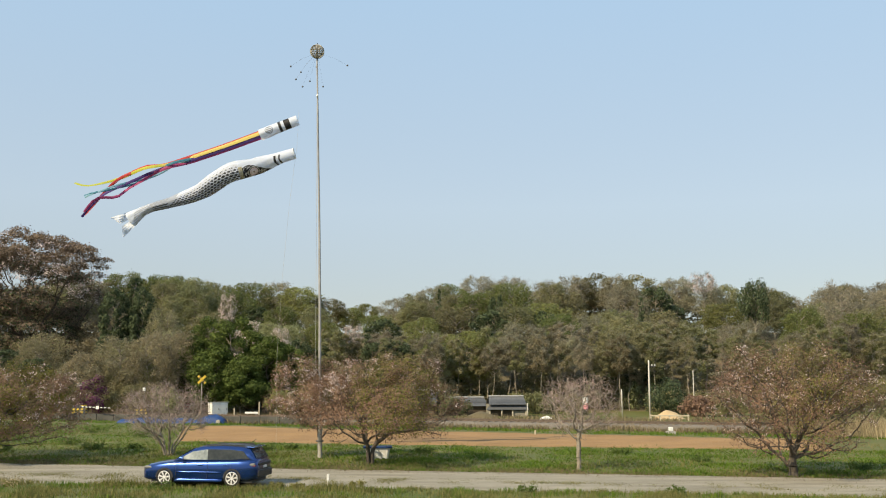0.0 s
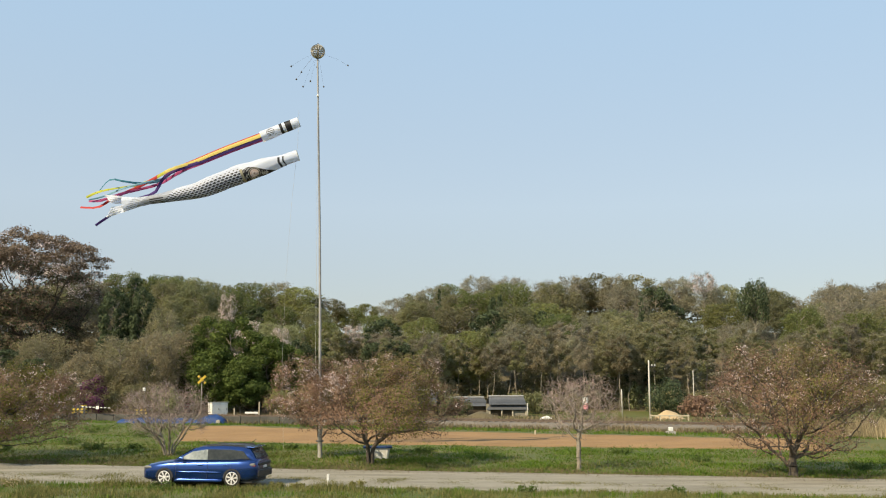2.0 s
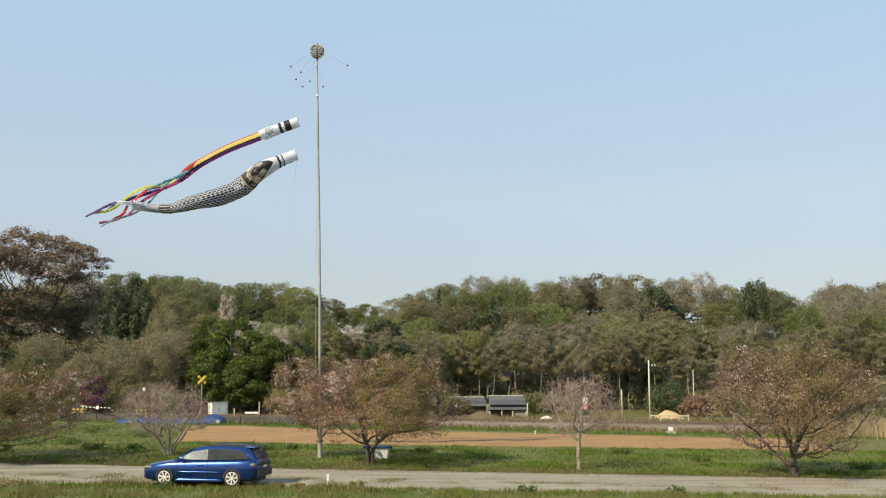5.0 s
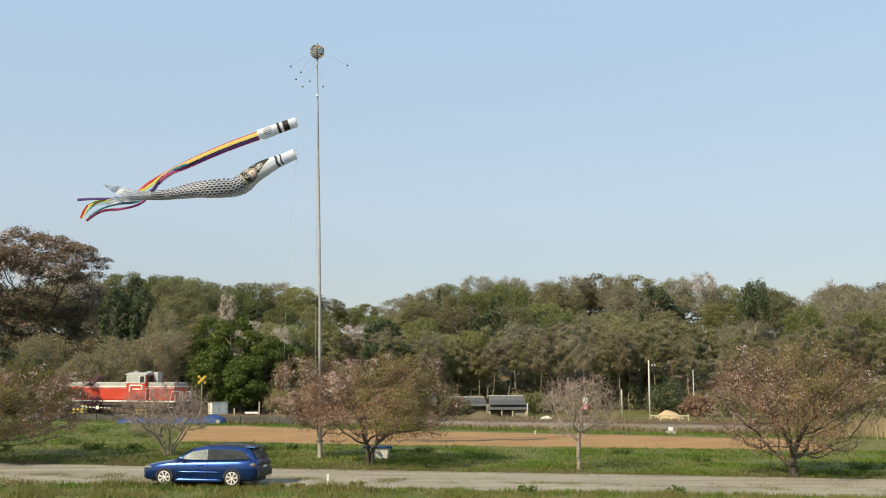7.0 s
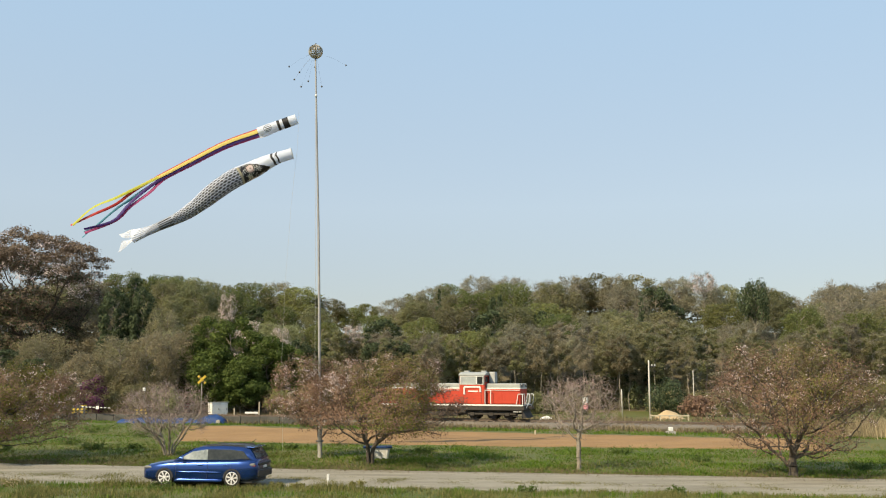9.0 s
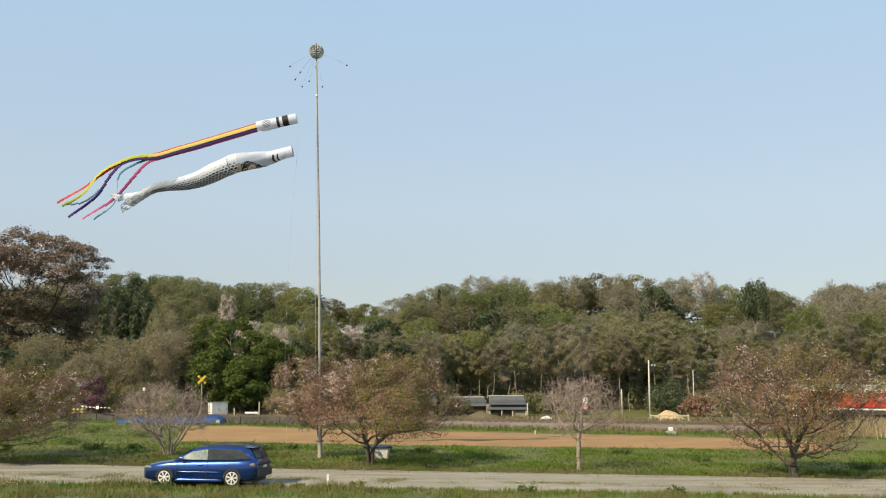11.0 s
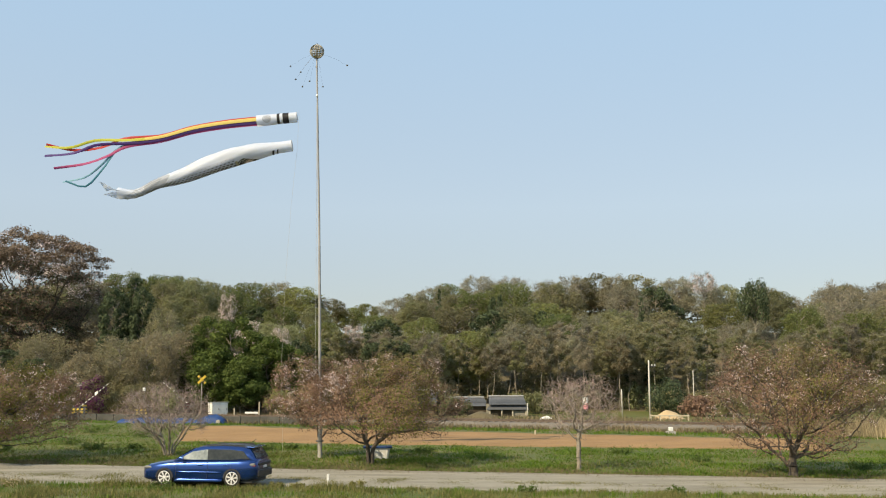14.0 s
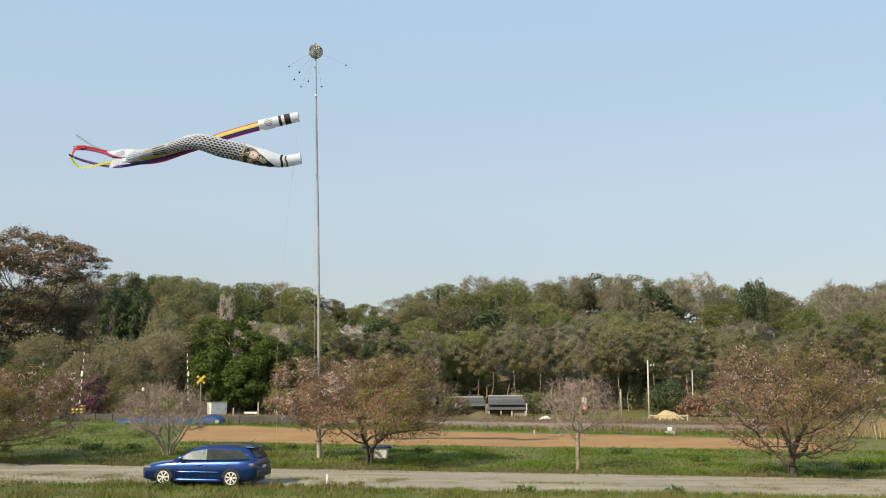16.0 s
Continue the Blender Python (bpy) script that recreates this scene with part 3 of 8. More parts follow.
FINE = (0.22, 0.36)
KINDS = {
    "slim": [wood_tree(61, 12, 1.9, 0.46, OLIVE, 4200, 0.101, "slender tree with a bare pale trunk and olive top", shoots=700, girth=0.0075, lobe_count=16, fat=FINE, jitter=0.9, ragged=0.3),
             wood_tree(62, 12, 2.1, 0.50, GREY, 3600, 0.093, "slender tree with a bare pale trunk and thin top", shoots=1200, girth=0.007, lobe_count=16, fat=FINE, jitter=0.9, ragged=0.3),
             wood_tree(63, 12, 1.7, 0.40, BRUSH, 3600, 0.095, "slender tree with a pale trunk and brownish top", shoots=900, girth=0.0065, lobe_count=14, fat=FINE, jitter=0.9, ragged=0.3)],
    "sapling": [wood_tree(81, 12, 2.2, 0.12, GREY, 2100, 0.159, "thin bare sapling at the foot of the wood", shoots=1300, girth=0.006, lobe_count=18, fat=FINE, jitter=0.9, ragged=0.3, name="sapling"),
                wood_tree(82, 12, 2.4, 0.10, OLIVE, 2400, 0.159, "thin sapling with olive young leaves", shoots=800, girth=0.006, lobe_count=18, fat=FINE, jitter=0.9, ragged=0.3, name="sapling")],
    "olive": [wood_tree(11, 12, 3.3, 0.28, OLIVE, 8200, 0.111, "woodland tree with olive spring leaves", lobe_count=34, fat=FINE, jitter=0.85, ragged=0.26, shoots=600),
              wood_tree(12, 12, 3.6, 0.32, OLIVE, 8200, 0.111, "woodland tree with olive spring leaves", lobe_count=28, fat=FINE, jitter=0.85, ragged=0.26, shoots=600),
              wood_tree(13, 12, 3.1, 0.24, OLIVE, 7700, 0.111, "woodland tree with olive spring leaves", lobe_count=38, fat=FINE, jitter=0.85, ragged=0.26, shoots=800)],
    "fresh": [wood_tree(21, 12, 3.5, 0.26, FRESH, 8200, 0.111, "woodland tree in light green young leaf", lobe_count=30, fat=FINE, jitter=0.85, ragged=0.26, shoots=300),
              wood_tree(22, 12, 3.2, 0.30, FRESH, 7800, 0.111, "woodland tree in light green young leaf", lobe_count=36, fat=FINE, jitter=0.85, ragged=0.26, shoots=300)],
    "grey": [wood_tree(31, 12, 3.2, 0.32, GREY, 4400, 0.090, "nearly bare grey-brown woodland tree", shoots=2600, lobe_count=36, fat=FINE, ragged=0.3, jitter=0.8),
             wood_tree(32, 12, 3.5, 0.28, GREY, 4500, 0.090, "nearly bare grey-brown woodland tree", shoots=2600, lobe_count=32, fat=FINE, ragged=0.3, jitter=0.8),
             wood_tree(33, 12, 3.0, 0.36, GREY, 4100, 0.090, "nearly bare grey-brown woodland tree", shoots=2800, lobe_count=40, fat=FINE, ragged=0.3, jitter=0.8)],
    "dark": [wood_tree(41, 12, 2.9, 0.16, DARK, 6700, 0.138, "dense dark evergreen tree of the wood", lobe_count=28, fat=FINE, ragged=0.22, jitter=0.6),
             wood_tree(42, 12, 2.6, 0.12, DARK, 6700, 0.138, "dense dark evergreen tree of the wood", lobe_count=32, fat=FINE, ragged=0.22, jitter=0.6)],
    "conifer": [wood_tree(43, 12, 2.2, 0.10, DARK, 5900, 0.138, "dark pointed conifer of the wood", lobe_count=30, shape="cone", ragged=0.25, jitter=0.6)],
    "pine": [wood_tree(44, 12, 3.4, 0.60, DARK, 4900, 0.138, "dark pine with a bare trunk and rounded crown", lobe_count=22, fat=(0.26, 0.4), girth=0.013, ragged=0.25, jitter=0.6)],
    "bloom": [wood_tree(51, 12, 2.4, 0.68, BLOSSOM, 1300, 0.085, "wild cherry with thin pale pink blossom", shoots=900, lobe_count=16, fat=FINE, ragged=0.3, jitter=0.7)],
    "brush": [wood_tree(71, 12, 4.2, 0.02, BRUSH, 7300, 0.111, "dense brown leafless brushwood on the slope", lobe_count=40, fat=FINE, ragged=0.25, jitter=0.7, name="brushwood", shoots=1500),
              wood_tree(72, 12, 3.8, 0.02, BRUSH, 7300, 0.111, "dense brown leafless brushwood on the slope", lobe_count=36, fat=FINE, ragged=0.25, jitter=0.7, name="brushwood", shoots=1500)],
    "thicket": [wood_tree(91, 12, 4.6, 0.0, OLIVE, 2200, 0.26, "dense thicket along the top of the wood", lobe_count=24, fat=FINE, jitter=0.8, ragged=0.3, name="thicket"),
                wood_tree(92, 12, 4.6, 0.0, BRUSH, 2200, 0.26, "dense brownish thicket along the top of the wood", lobe_count=24, fat=FINE, jitter=0.8, ragged=0.3, name="thicket")],
}
# bearing from the camera (x over y) and treetop steepness, fitted to its view
RIDGE = [(-0.461, 0.0953), (-0.344, 0.1024), (-0.308, 0.1035), (-0.267, 0.1024), (-0.226, 0.0965), (-0.179, 0.0953), (-0.132, 0.0835), (-0.108, 0.0747), (-0.085, 0.0676), (-0.055, 0.0788), (-0.014, 0.0865), (0.021, 0.0953), (0.068, 0.0988), (0.127, 0.1000), (0.186, 0.1041), (0.233, 0.1000), (0.262, 0.0906), (0.298, 0.0882), (0.321, 0.0882), (0.362, 0.0824), (0.386, 0.0865), (0.421, 0.0906), (0.461, 0.0953), (0.539, 0.0953)]


def ridge_slope(k):
    return from_table(RIDGE, max(k, -0.46))


def plant(kind, x, y, height, rng, wide=1.0):
    src = KINDS[kind][rng.randrange(len(KINDS[kind]))]
    s = height / 12
    m = pose(x, y, land(x, y) - 0.1, 0, 0, rng.uniform(0, 360)) @ Matrix.Diagonal((s * wide, s * wide, s, 1))
    if src.location.z < -100:
        src.matrix_basis = m
        return src
    return copy_thing(src, m @ Matrix.Diagonal([1 / c for c in src.scale] + [1]))


def make_forest():
    rng = random.Random(5)
    for y, gap, part_of in ((152, 3.5, 1.06), (137, 4.7, 0.90), (124, 4.2, 0.73), (113, 2.6, 0.58)):
        x = -y * 0.54
        while x < y * 0.54:
            px, py = x + rng.uniform(-1.5, 1.5), y + rng.uniform(-4, 4)
            off = (Vector((px, py, 0)) - TRACK_MID).dot(ACROSS)
            x += gap * rng.uniform(0.8, 1.2)
            k = px / py
            if off < 9 or (k < -0.385 and y < 150) or (k < -0.35 and part_of < 0.8) or (part_of < 0.6 and k < -0.12):
                continue
            rough_top = rng.uniform(0.95, 1.03) if part_of > 1 else rng.uniform(0.84, 1.14)
            top = 4.2 + ridge_slope(k) * py * part_of * rough_top
            h = top - land(px, py)
            pick = rng.random()
            if part_of < 0.6:
                kind = "slim" if pick < 0.72 else ("grey", "olive", "fresh")[rng.randrange(3)]
            elif k < -0.25:
                kind = "brush" if pick < 0.45 else "olive" if pick < 0.75 else "dark" if pick < 0.9 else "fresh"
            elif k < -0.06:
                kind = "fresh" if pick < 0.4 else "olive" if pick < 0.8 else "dark" if pick < 0.88 else "brush"
            elif part_of > 1:
                kind = "grey" if pick < 0.6 else "olive" if pick < 0.9 else "bloom" if pick < 0.93 else "fresh"
            else:
                kind = "olive" if pick < 0.45 else "fresh" if pick < 0.62 else "grey" if pick < 0.92 else "dark"
            plant(kind, px, py, max(h, 5.0), rng, (1.15 if part_of > 1 else 1.0) * rng.uniform(0.95, 1.25) * (12 / max(h, 8)) ** 0.5)

    for k in range(36):
        x = -82 + 4.8 * k + rng.uniform(-1, 1)
        plant("thicket", x, 161, max(3.0, (4.2 + ridge_slope(x / 161) * 161 * 0.93 - land(x, 161))), rng, 1.6)
    for k in range(17):
        x = -1.5 + 1.75 * k + rng.uniform(-0.9, 0.9)
        plant("slim", x, rng.uniform(105.5, 107.5), rng.uniform(7.4, 9.4), rng, rng.uniform(0.9, 1.2))
    for k in range(22):
        x = -9 + 2.85 * k + rng.uniform(-0.9, 0.9)
        plant("sapling", x, rng.uniform(108, 112), rng.uniform(4.2, 7.2), rng, rng.uniform(1.1, 1.6))

    # the trees that stand out: dark evergreens and pale wild cherries
    for kind, x, y, h, w in (("dark", -40.3, 118, 15.0, 0.62), ("conifer", -38.4, 119, 15.2, 1.0), ("dark", -36.8, 118, 14.8, 0.55), ("brush", -33.6, 116, 12.0, 0.6), ("dark", -17.0, 112, 8.6, 1.1), ("dark", -14.2, 113, 7.6, 1.0),
                             ("conifer", -0.5, 130, 11.9, 0.5), ("dark", 7.2, 130, 11.7, 0.55), ("fresh", 13.7, 118, 11.0, 1.0), ("dark", 12.6, 121, 11.2, 0.8), ("conifer", 25.8, 125, 11.7, 0.6), ("pine", 39.0, 120, 14.2, 0.52),
                             ("dark", -5.5, 112, 8.6, 1.2), ("dark", -8.2, 113, 8.0, 0.9), ("dark", 1.5, 116, 8.4, 1.0), ("dark", 46.8, 116, 9.4, 1.0),
                             ("dark", 24.5, 112, 6.0, 1.2), ("dark", 21.5, 113, 5.2, 1.2), ("bloom", -26.6, 118, 12.9, 0.45), ("bloom", -18.1, 107, 9.6, 0.7), ("bloom", 39.5, 145, 11.2, 1.0),
                             ("bloom", -10.8, 115, 9.3, 0.7), ("fresh", 51.0, 118, 11.0, 1.1), ("fresh", 45.0, 121, 11.2, 1.0), ("fresh", -1.2, 114, 8.0, 0.8), ("grey", 53.2, 128, 13.4, 0.9),
                             ("brush", -58.0, 113, 9.0, 1.2), ("dark", -53.0, 112, 8.5, 1.2), ("brush", -48.0, 116, 9.5, 1.2), ("dark", -56.5, 118, 10.0, 1.2), ("olive", 20.5, 118, 9.6, 1.1), ("grey", 18.3, 121, 10.2, 1.1), ("olive", 23.0, 120, 10.0, 1.0), ("dark", -43.0, 102, 6.5, 1.3), ("dark", -48.5, 106, 8.0, 1.3), ("brush", -45.5, 108, 9.0, 1.1), ("brush", -36.2, 98.5, 7.2, 1.3), ("brush", -33.2, 99.0, 9.0, 1.1), ("brush", -30.2, 99.5, 9.6, 1.0), ("brush", -27.8, 102, 9.6, 0.9), ("brush", -34.4, 104, 8.6, 1.2), ("brush", -31.0, 107, 10.0, 1.1)):
        plant(kind, x, y, h, rng, w)


make_forest()
# ---- trees by the road ----
cherry(101, pose(-3.45, 46.0, 0), "spreading cherry with bronze and green young leaves", 3.95, 0.95, 5.0, 2.6, 0.7, 0.105, (0.55, 0), stems=3, points=1200, leaf=21000, green=11000, bloom=2100, leaf_size=0.042)
cherry(102, pose(-6.37, 50.3, 0), "cherry with bronze leaves and faded pink blossom", 2.6, 1.2, 5.0, 3.1, 0.9, 0.085, (-0.1, 0), points=650, leaf=12500, green=2500, bloom=3800, bloom_part=0.9, leaf_size=0.042)
cherry(103, pose(14.45, 40.5, 0), "broad cherry with reddish leaves and last white blossom", 3.65, 0.55, 5.45, 3.1, 0.7, 0.19, (0.15, 0), points=1200, leaf=27000, green=9000, bloom=4200, bloom_part=0.8, leaf_size=0.036)
cherry(104, pose(-23.4, 47.5, 0), "spreading cherry with brown-green leaves and pale blossom", 5.0, 0.35, 5.0, 2.7, 0.7, 0.18, (0.65, 0), points=1400, square=2.5, leaf=27000, green=26000, bloom=4200, leaf_size=0.045, bloom_part=0.7)
cherry(105, pose(6.0, 43.3, 0), "small bare cherry with grey trunk and reddish twigs", 1.85, 1.25, 4.2, 2.9, 1.35, 0.105, (0.1, 0), points=460, size=0.15, kill=0.2, shoot_length=0.6, shoot=1900, bark=PALEBARK)
cherry(106, pose(-14.3, 51.0, 0), "bare shrubby cherry with many greyish stems", 2.25, 0.8, 3.9, 2.2, 0.4, 0.075, (-0.3, 0), stems=5, points=640, size=0.15, kill=0.2, shoot=5200, bark=PALEBARK)


def umbrella(rng, n, reach, low, high, drop, fat, flat):
    """Boughs spread over a dome: high in the middle, dropping towards the rim."""
    out = []
    for k in range(n):
        a, u = k * 2.4 + rng.uniform(-0.3, 0.3), math.sqrt((k + 0.5) / n)
        r = rng.uniform(*fat)
        z = rng.uniform(low, high) - drop * u ** 2.4
        out.append(((math.cos(a) * u * (reach - r * 0.7), math.sin(a) * u * (reach - r * 0.7), z), (r, r, r * flat)))
    return out


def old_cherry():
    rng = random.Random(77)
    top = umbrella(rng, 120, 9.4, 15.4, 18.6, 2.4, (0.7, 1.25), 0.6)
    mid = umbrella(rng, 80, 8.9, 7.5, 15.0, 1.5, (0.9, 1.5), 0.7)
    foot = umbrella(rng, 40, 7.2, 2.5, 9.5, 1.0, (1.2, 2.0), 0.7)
    # dark leaves among the mid and foot boughs stand in for shade
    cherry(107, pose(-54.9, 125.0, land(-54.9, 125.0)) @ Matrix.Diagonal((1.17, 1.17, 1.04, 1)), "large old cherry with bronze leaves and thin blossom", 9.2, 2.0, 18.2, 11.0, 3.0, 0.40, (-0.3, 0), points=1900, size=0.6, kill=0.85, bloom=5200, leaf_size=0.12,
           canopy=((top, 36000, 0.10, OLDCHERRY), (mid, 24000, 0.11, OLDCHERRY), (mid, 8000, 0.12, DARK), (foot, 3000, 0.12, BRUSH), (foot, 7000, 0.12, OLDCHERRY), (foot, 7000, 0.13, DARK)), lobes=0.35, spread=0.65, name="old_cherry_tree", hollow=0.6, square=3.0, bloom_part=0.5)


old_cherry()


def bamboo_clump():
    rng = random.Random(8)
    for x, y, h, w in ((-22.0, 102, 11.4, 1.2), (-24.6, 104, 11.6, 1.2), (-18.6, 102.5, 9.4, 1.2), (-26.6, 103.5, 9.4, 1.0), (-23.8, 100.5, 7.5, 1.2), (-16.8, 103, 8.4, 0.9), (-20.8, 100.5, 6.5, 1.1)):
        t = wood_tree(rng.randrange(999), h, 2.4 * w, 0.04, BAMBOO, 14000, 0.10, "dense bright green bushy evergreen behind the railway", name="evergreen_tree", lobe_count=26, fat=(0.24, 0.4), ragged=0.2)
        t.matrix_basis = pose(x, y, land(x, y) - 0.1, 0, 0, rng.uniform(0, 360))
        tagged(t, group="evergreens behind the crossing")


bamboo_clump()


# ---- mast with basket ball ----
MAST = Vector((-6.27, 49.6, 0))


def make_mast():
    root = thing("banner_mast", Matrix.Translation(MAST), "tall slim grey mast with a round wicker ball on top", "mast")
    pts = [(0, 0), (-0.02, 3.1), (-0.09, 7.4), (-0.19, 11.9), (-0.33, 16.4), (-0.46, 20.9)]
    bm = bmesh.new()
    for i in range(5):
        (x0, z0), (x1, z1) = pts[i], pts[i + 1]
        rod(bm, (x0, 0, z0), (x1, 0, z1), 0.085 - 0.009 * i, 0.085 - 0.009 * (i + 1), 18)
    part("pole", bm, STEEL, root)
    bm = rod(bmesh.new(), (0.05, -0.12, 0), (0.05, -0.12, 2.1), 0.11, 0.10, 10)
    part("base_post", bm, CONCRETE, root, "short grey stub post clamped to the foot of the mast")
    for z in (0.8, 1.8):
        part("clamp", rod(bmesh.new(), (0.02, -0.06, z), (0.02, -0.06, z + 0.06), 0.2, 0.2, 14), IRON, root, "dark iron clamp")
    c = Vector((-0.46, 0, 21.3))
    cage = bmesh.new()
    for k in range(12):
        a = math.pi * k / 12
        bmesh.ops.create_circle(cage, segments=20, radius=0.37, matrix=Matrix.Translation(c) @ Matrix.Rotation(a, 4, "Z") @ Matrix.Rotation(math.pi / 2, 4, "X"))
    for k in range(1, 12):
        lat = -math.pi / 2 + math.pi * k / 12
        bmesh.ops.create_circle(cage, segments=24, radius=0.37 * math.cos(lat), matrix=Matrix.Translation(c + Vector((0, 0, 0.37 * math.sin(lat)))))
    segs = [(e.verts[0].co.copy(), e.verts[1].co.copy(), 0.019, 0.019) for e in cage.edges]
    cage.free()
    raw("basket_ball", *tubes(segs, 4), WICKER, root)
    part("spindle", rod(bmesh.new(), c - Vector((0, 0, 0.5)), c + Vector((0, 0, 0.46)), 0.05, 0.03, 8), IRON, root)
    for x, y, z in ((-1.45, 0.3, -0.72), (-1.05, -0.4, -1.66), (-0.76, -0.6, -1.33), (-0.82, 0.5, -1.78), (-0.28, -0.6, -1.82), (0.28, 0.5, -1.78), (1.6, 0.2, -0.7), (-0.12, 0.7, -0.62)):
        end = c + Vector((x, y, z))
        start = c + Vector((x, y, z)).normalized() * 0.38
        mid = start.lerp(end, 0.5) + Vector((0, 0, 0.06))
        s = part("spoke", rods([(start, mid), (mid, end)], 0.003, 4), IRON, root)
        part("bead", ball(bmesh.new(), end, 0.05, 8), IRON, s, "small dark round bead")
    part("pulley", ball(bmesh.new(), (-0.40, -0.08, 18.85), 0.07, 10), WHITE, root)
    part("halyard", rods([((-0.42, -0.1, 18.8), (-0.30, -0.12, 10.0)), ((-0.30, -0.12, 10.0), (-0.26, -0.14, 4.0)), ((-0.26, -0.14, 4.0), (0.0, -0.2, 1.2))], 0.007, 5), ROPE, root, "pale halyard rope beside the mast")
    return root


mast = make_mast()


def make_rope():
    root = thing("guide_rope", pose(-7.6, 49.3, 18.0), "thin pale rope hanging from the streamers", "rope")
    pts = [(0, 0), (0.0, -1.9), (-0.22, -5.0), (-0.38, -9.0), (-0.42, -13.0), (-0.2, -17.7)]
    for (x0, z0), (x1, z1) in zip(pts, pts[1:]):
        part("strand", rod(bmesh.new(), (x0, 0, z0), (x1, 0, z1), 0.0045, 0.0045, 5), ROPE, root)
    return root


rope = make_rope()


# ---- carp streamer and ribbon streamer ----
def math_node(n, l, op, a, b=None, c=None):
    x = n.new("ShaderNodeMath")
    x.operation = op
    for i, v in enumerate((a, b, c)):
        if v is None:
            continue
        if isinstance(v, (int, float)):
            x.inputs[i].default_value = v
        else:
            l.new(v, x.inputs[i])
    return x.outputs[0]


def cloth(name):
    """Thin printed cloth; returns the material and tools to print on it by its own chart: metres along, and angle from the ridge in degrees."""
    m = bpy.data.materials.new(name)
    m.use_nodes = True
    n, l = m.node_tree.nodes, m.node_tree.links
    uv = n.new("ShaderNodeUVMap")
    uv.uv_map = "chart"
    sep = n.new("ShaderNodeSeparateXYZ")
    l.new(uv.outputs[0], sep.inputs[0])

    def op(kind, a, b=None, c=None):
        return math_node(n, l, kind, a, b, c)

    def over(base, colour, mask):
        mix = n.new("ShaderNodeMix")
        mix.data_type = "RGBA"
        if isinstance(base, tuple):
            mix.inputs[6].default_value = (*base, 1)
        else:
            l.new(base, mix.inputs[6])
        if isinstance(colour, tuple):
            mix.inputs[7].default_value = (*colour, 1)
        else:
            l.new(colour, mix.inputs[7])
        l.new(mask, mix.inputs[0])
        return mix.outputs[2]

    def finish(colour):
        b = n["Principled BSDF"]
        wrinkle = n.new("ShaderNodeTexNoise")
        wrinkle.inputs["Scale"].default_value = 5.0
        co = n.new("ShaderNodeTexCoord")
        l.new(co.outputs["Object"], wrinkle.inputs["Vector"])
        bp = n.new("ShaderNodeBump")
        bp.inputs["Strength"].default_value, bp.inputs["Distance"].default_value = 0.3, 0.05
        l.new(wrinkle.outputs["Fac"], bp.inputs["Height"])
        l.new(bp.outputs[0], b.inputs["Normal"])
        b.inputs["Roughness"].default_value = 0.6
        l.new(colour, b.inputs["Base Color"])
        tr, ms = n.new("ShaderNodeBsdfTranslucent"), n.new("ShaderNodeMixShader")
        ms.inputs[0].default_value = 0.42
        l.new(colour, tr.inputs["Color"])
        l.new(b.outputs[0], ms.inputs[1])
        l.new(tr.outputs[0], ms.inputs[2])
        l.new(ms.outputs[0], n["Material Output"].inputs["Surface"])
        return m
    return sep.outputs[0], sep.outputs[1], op, over, finish


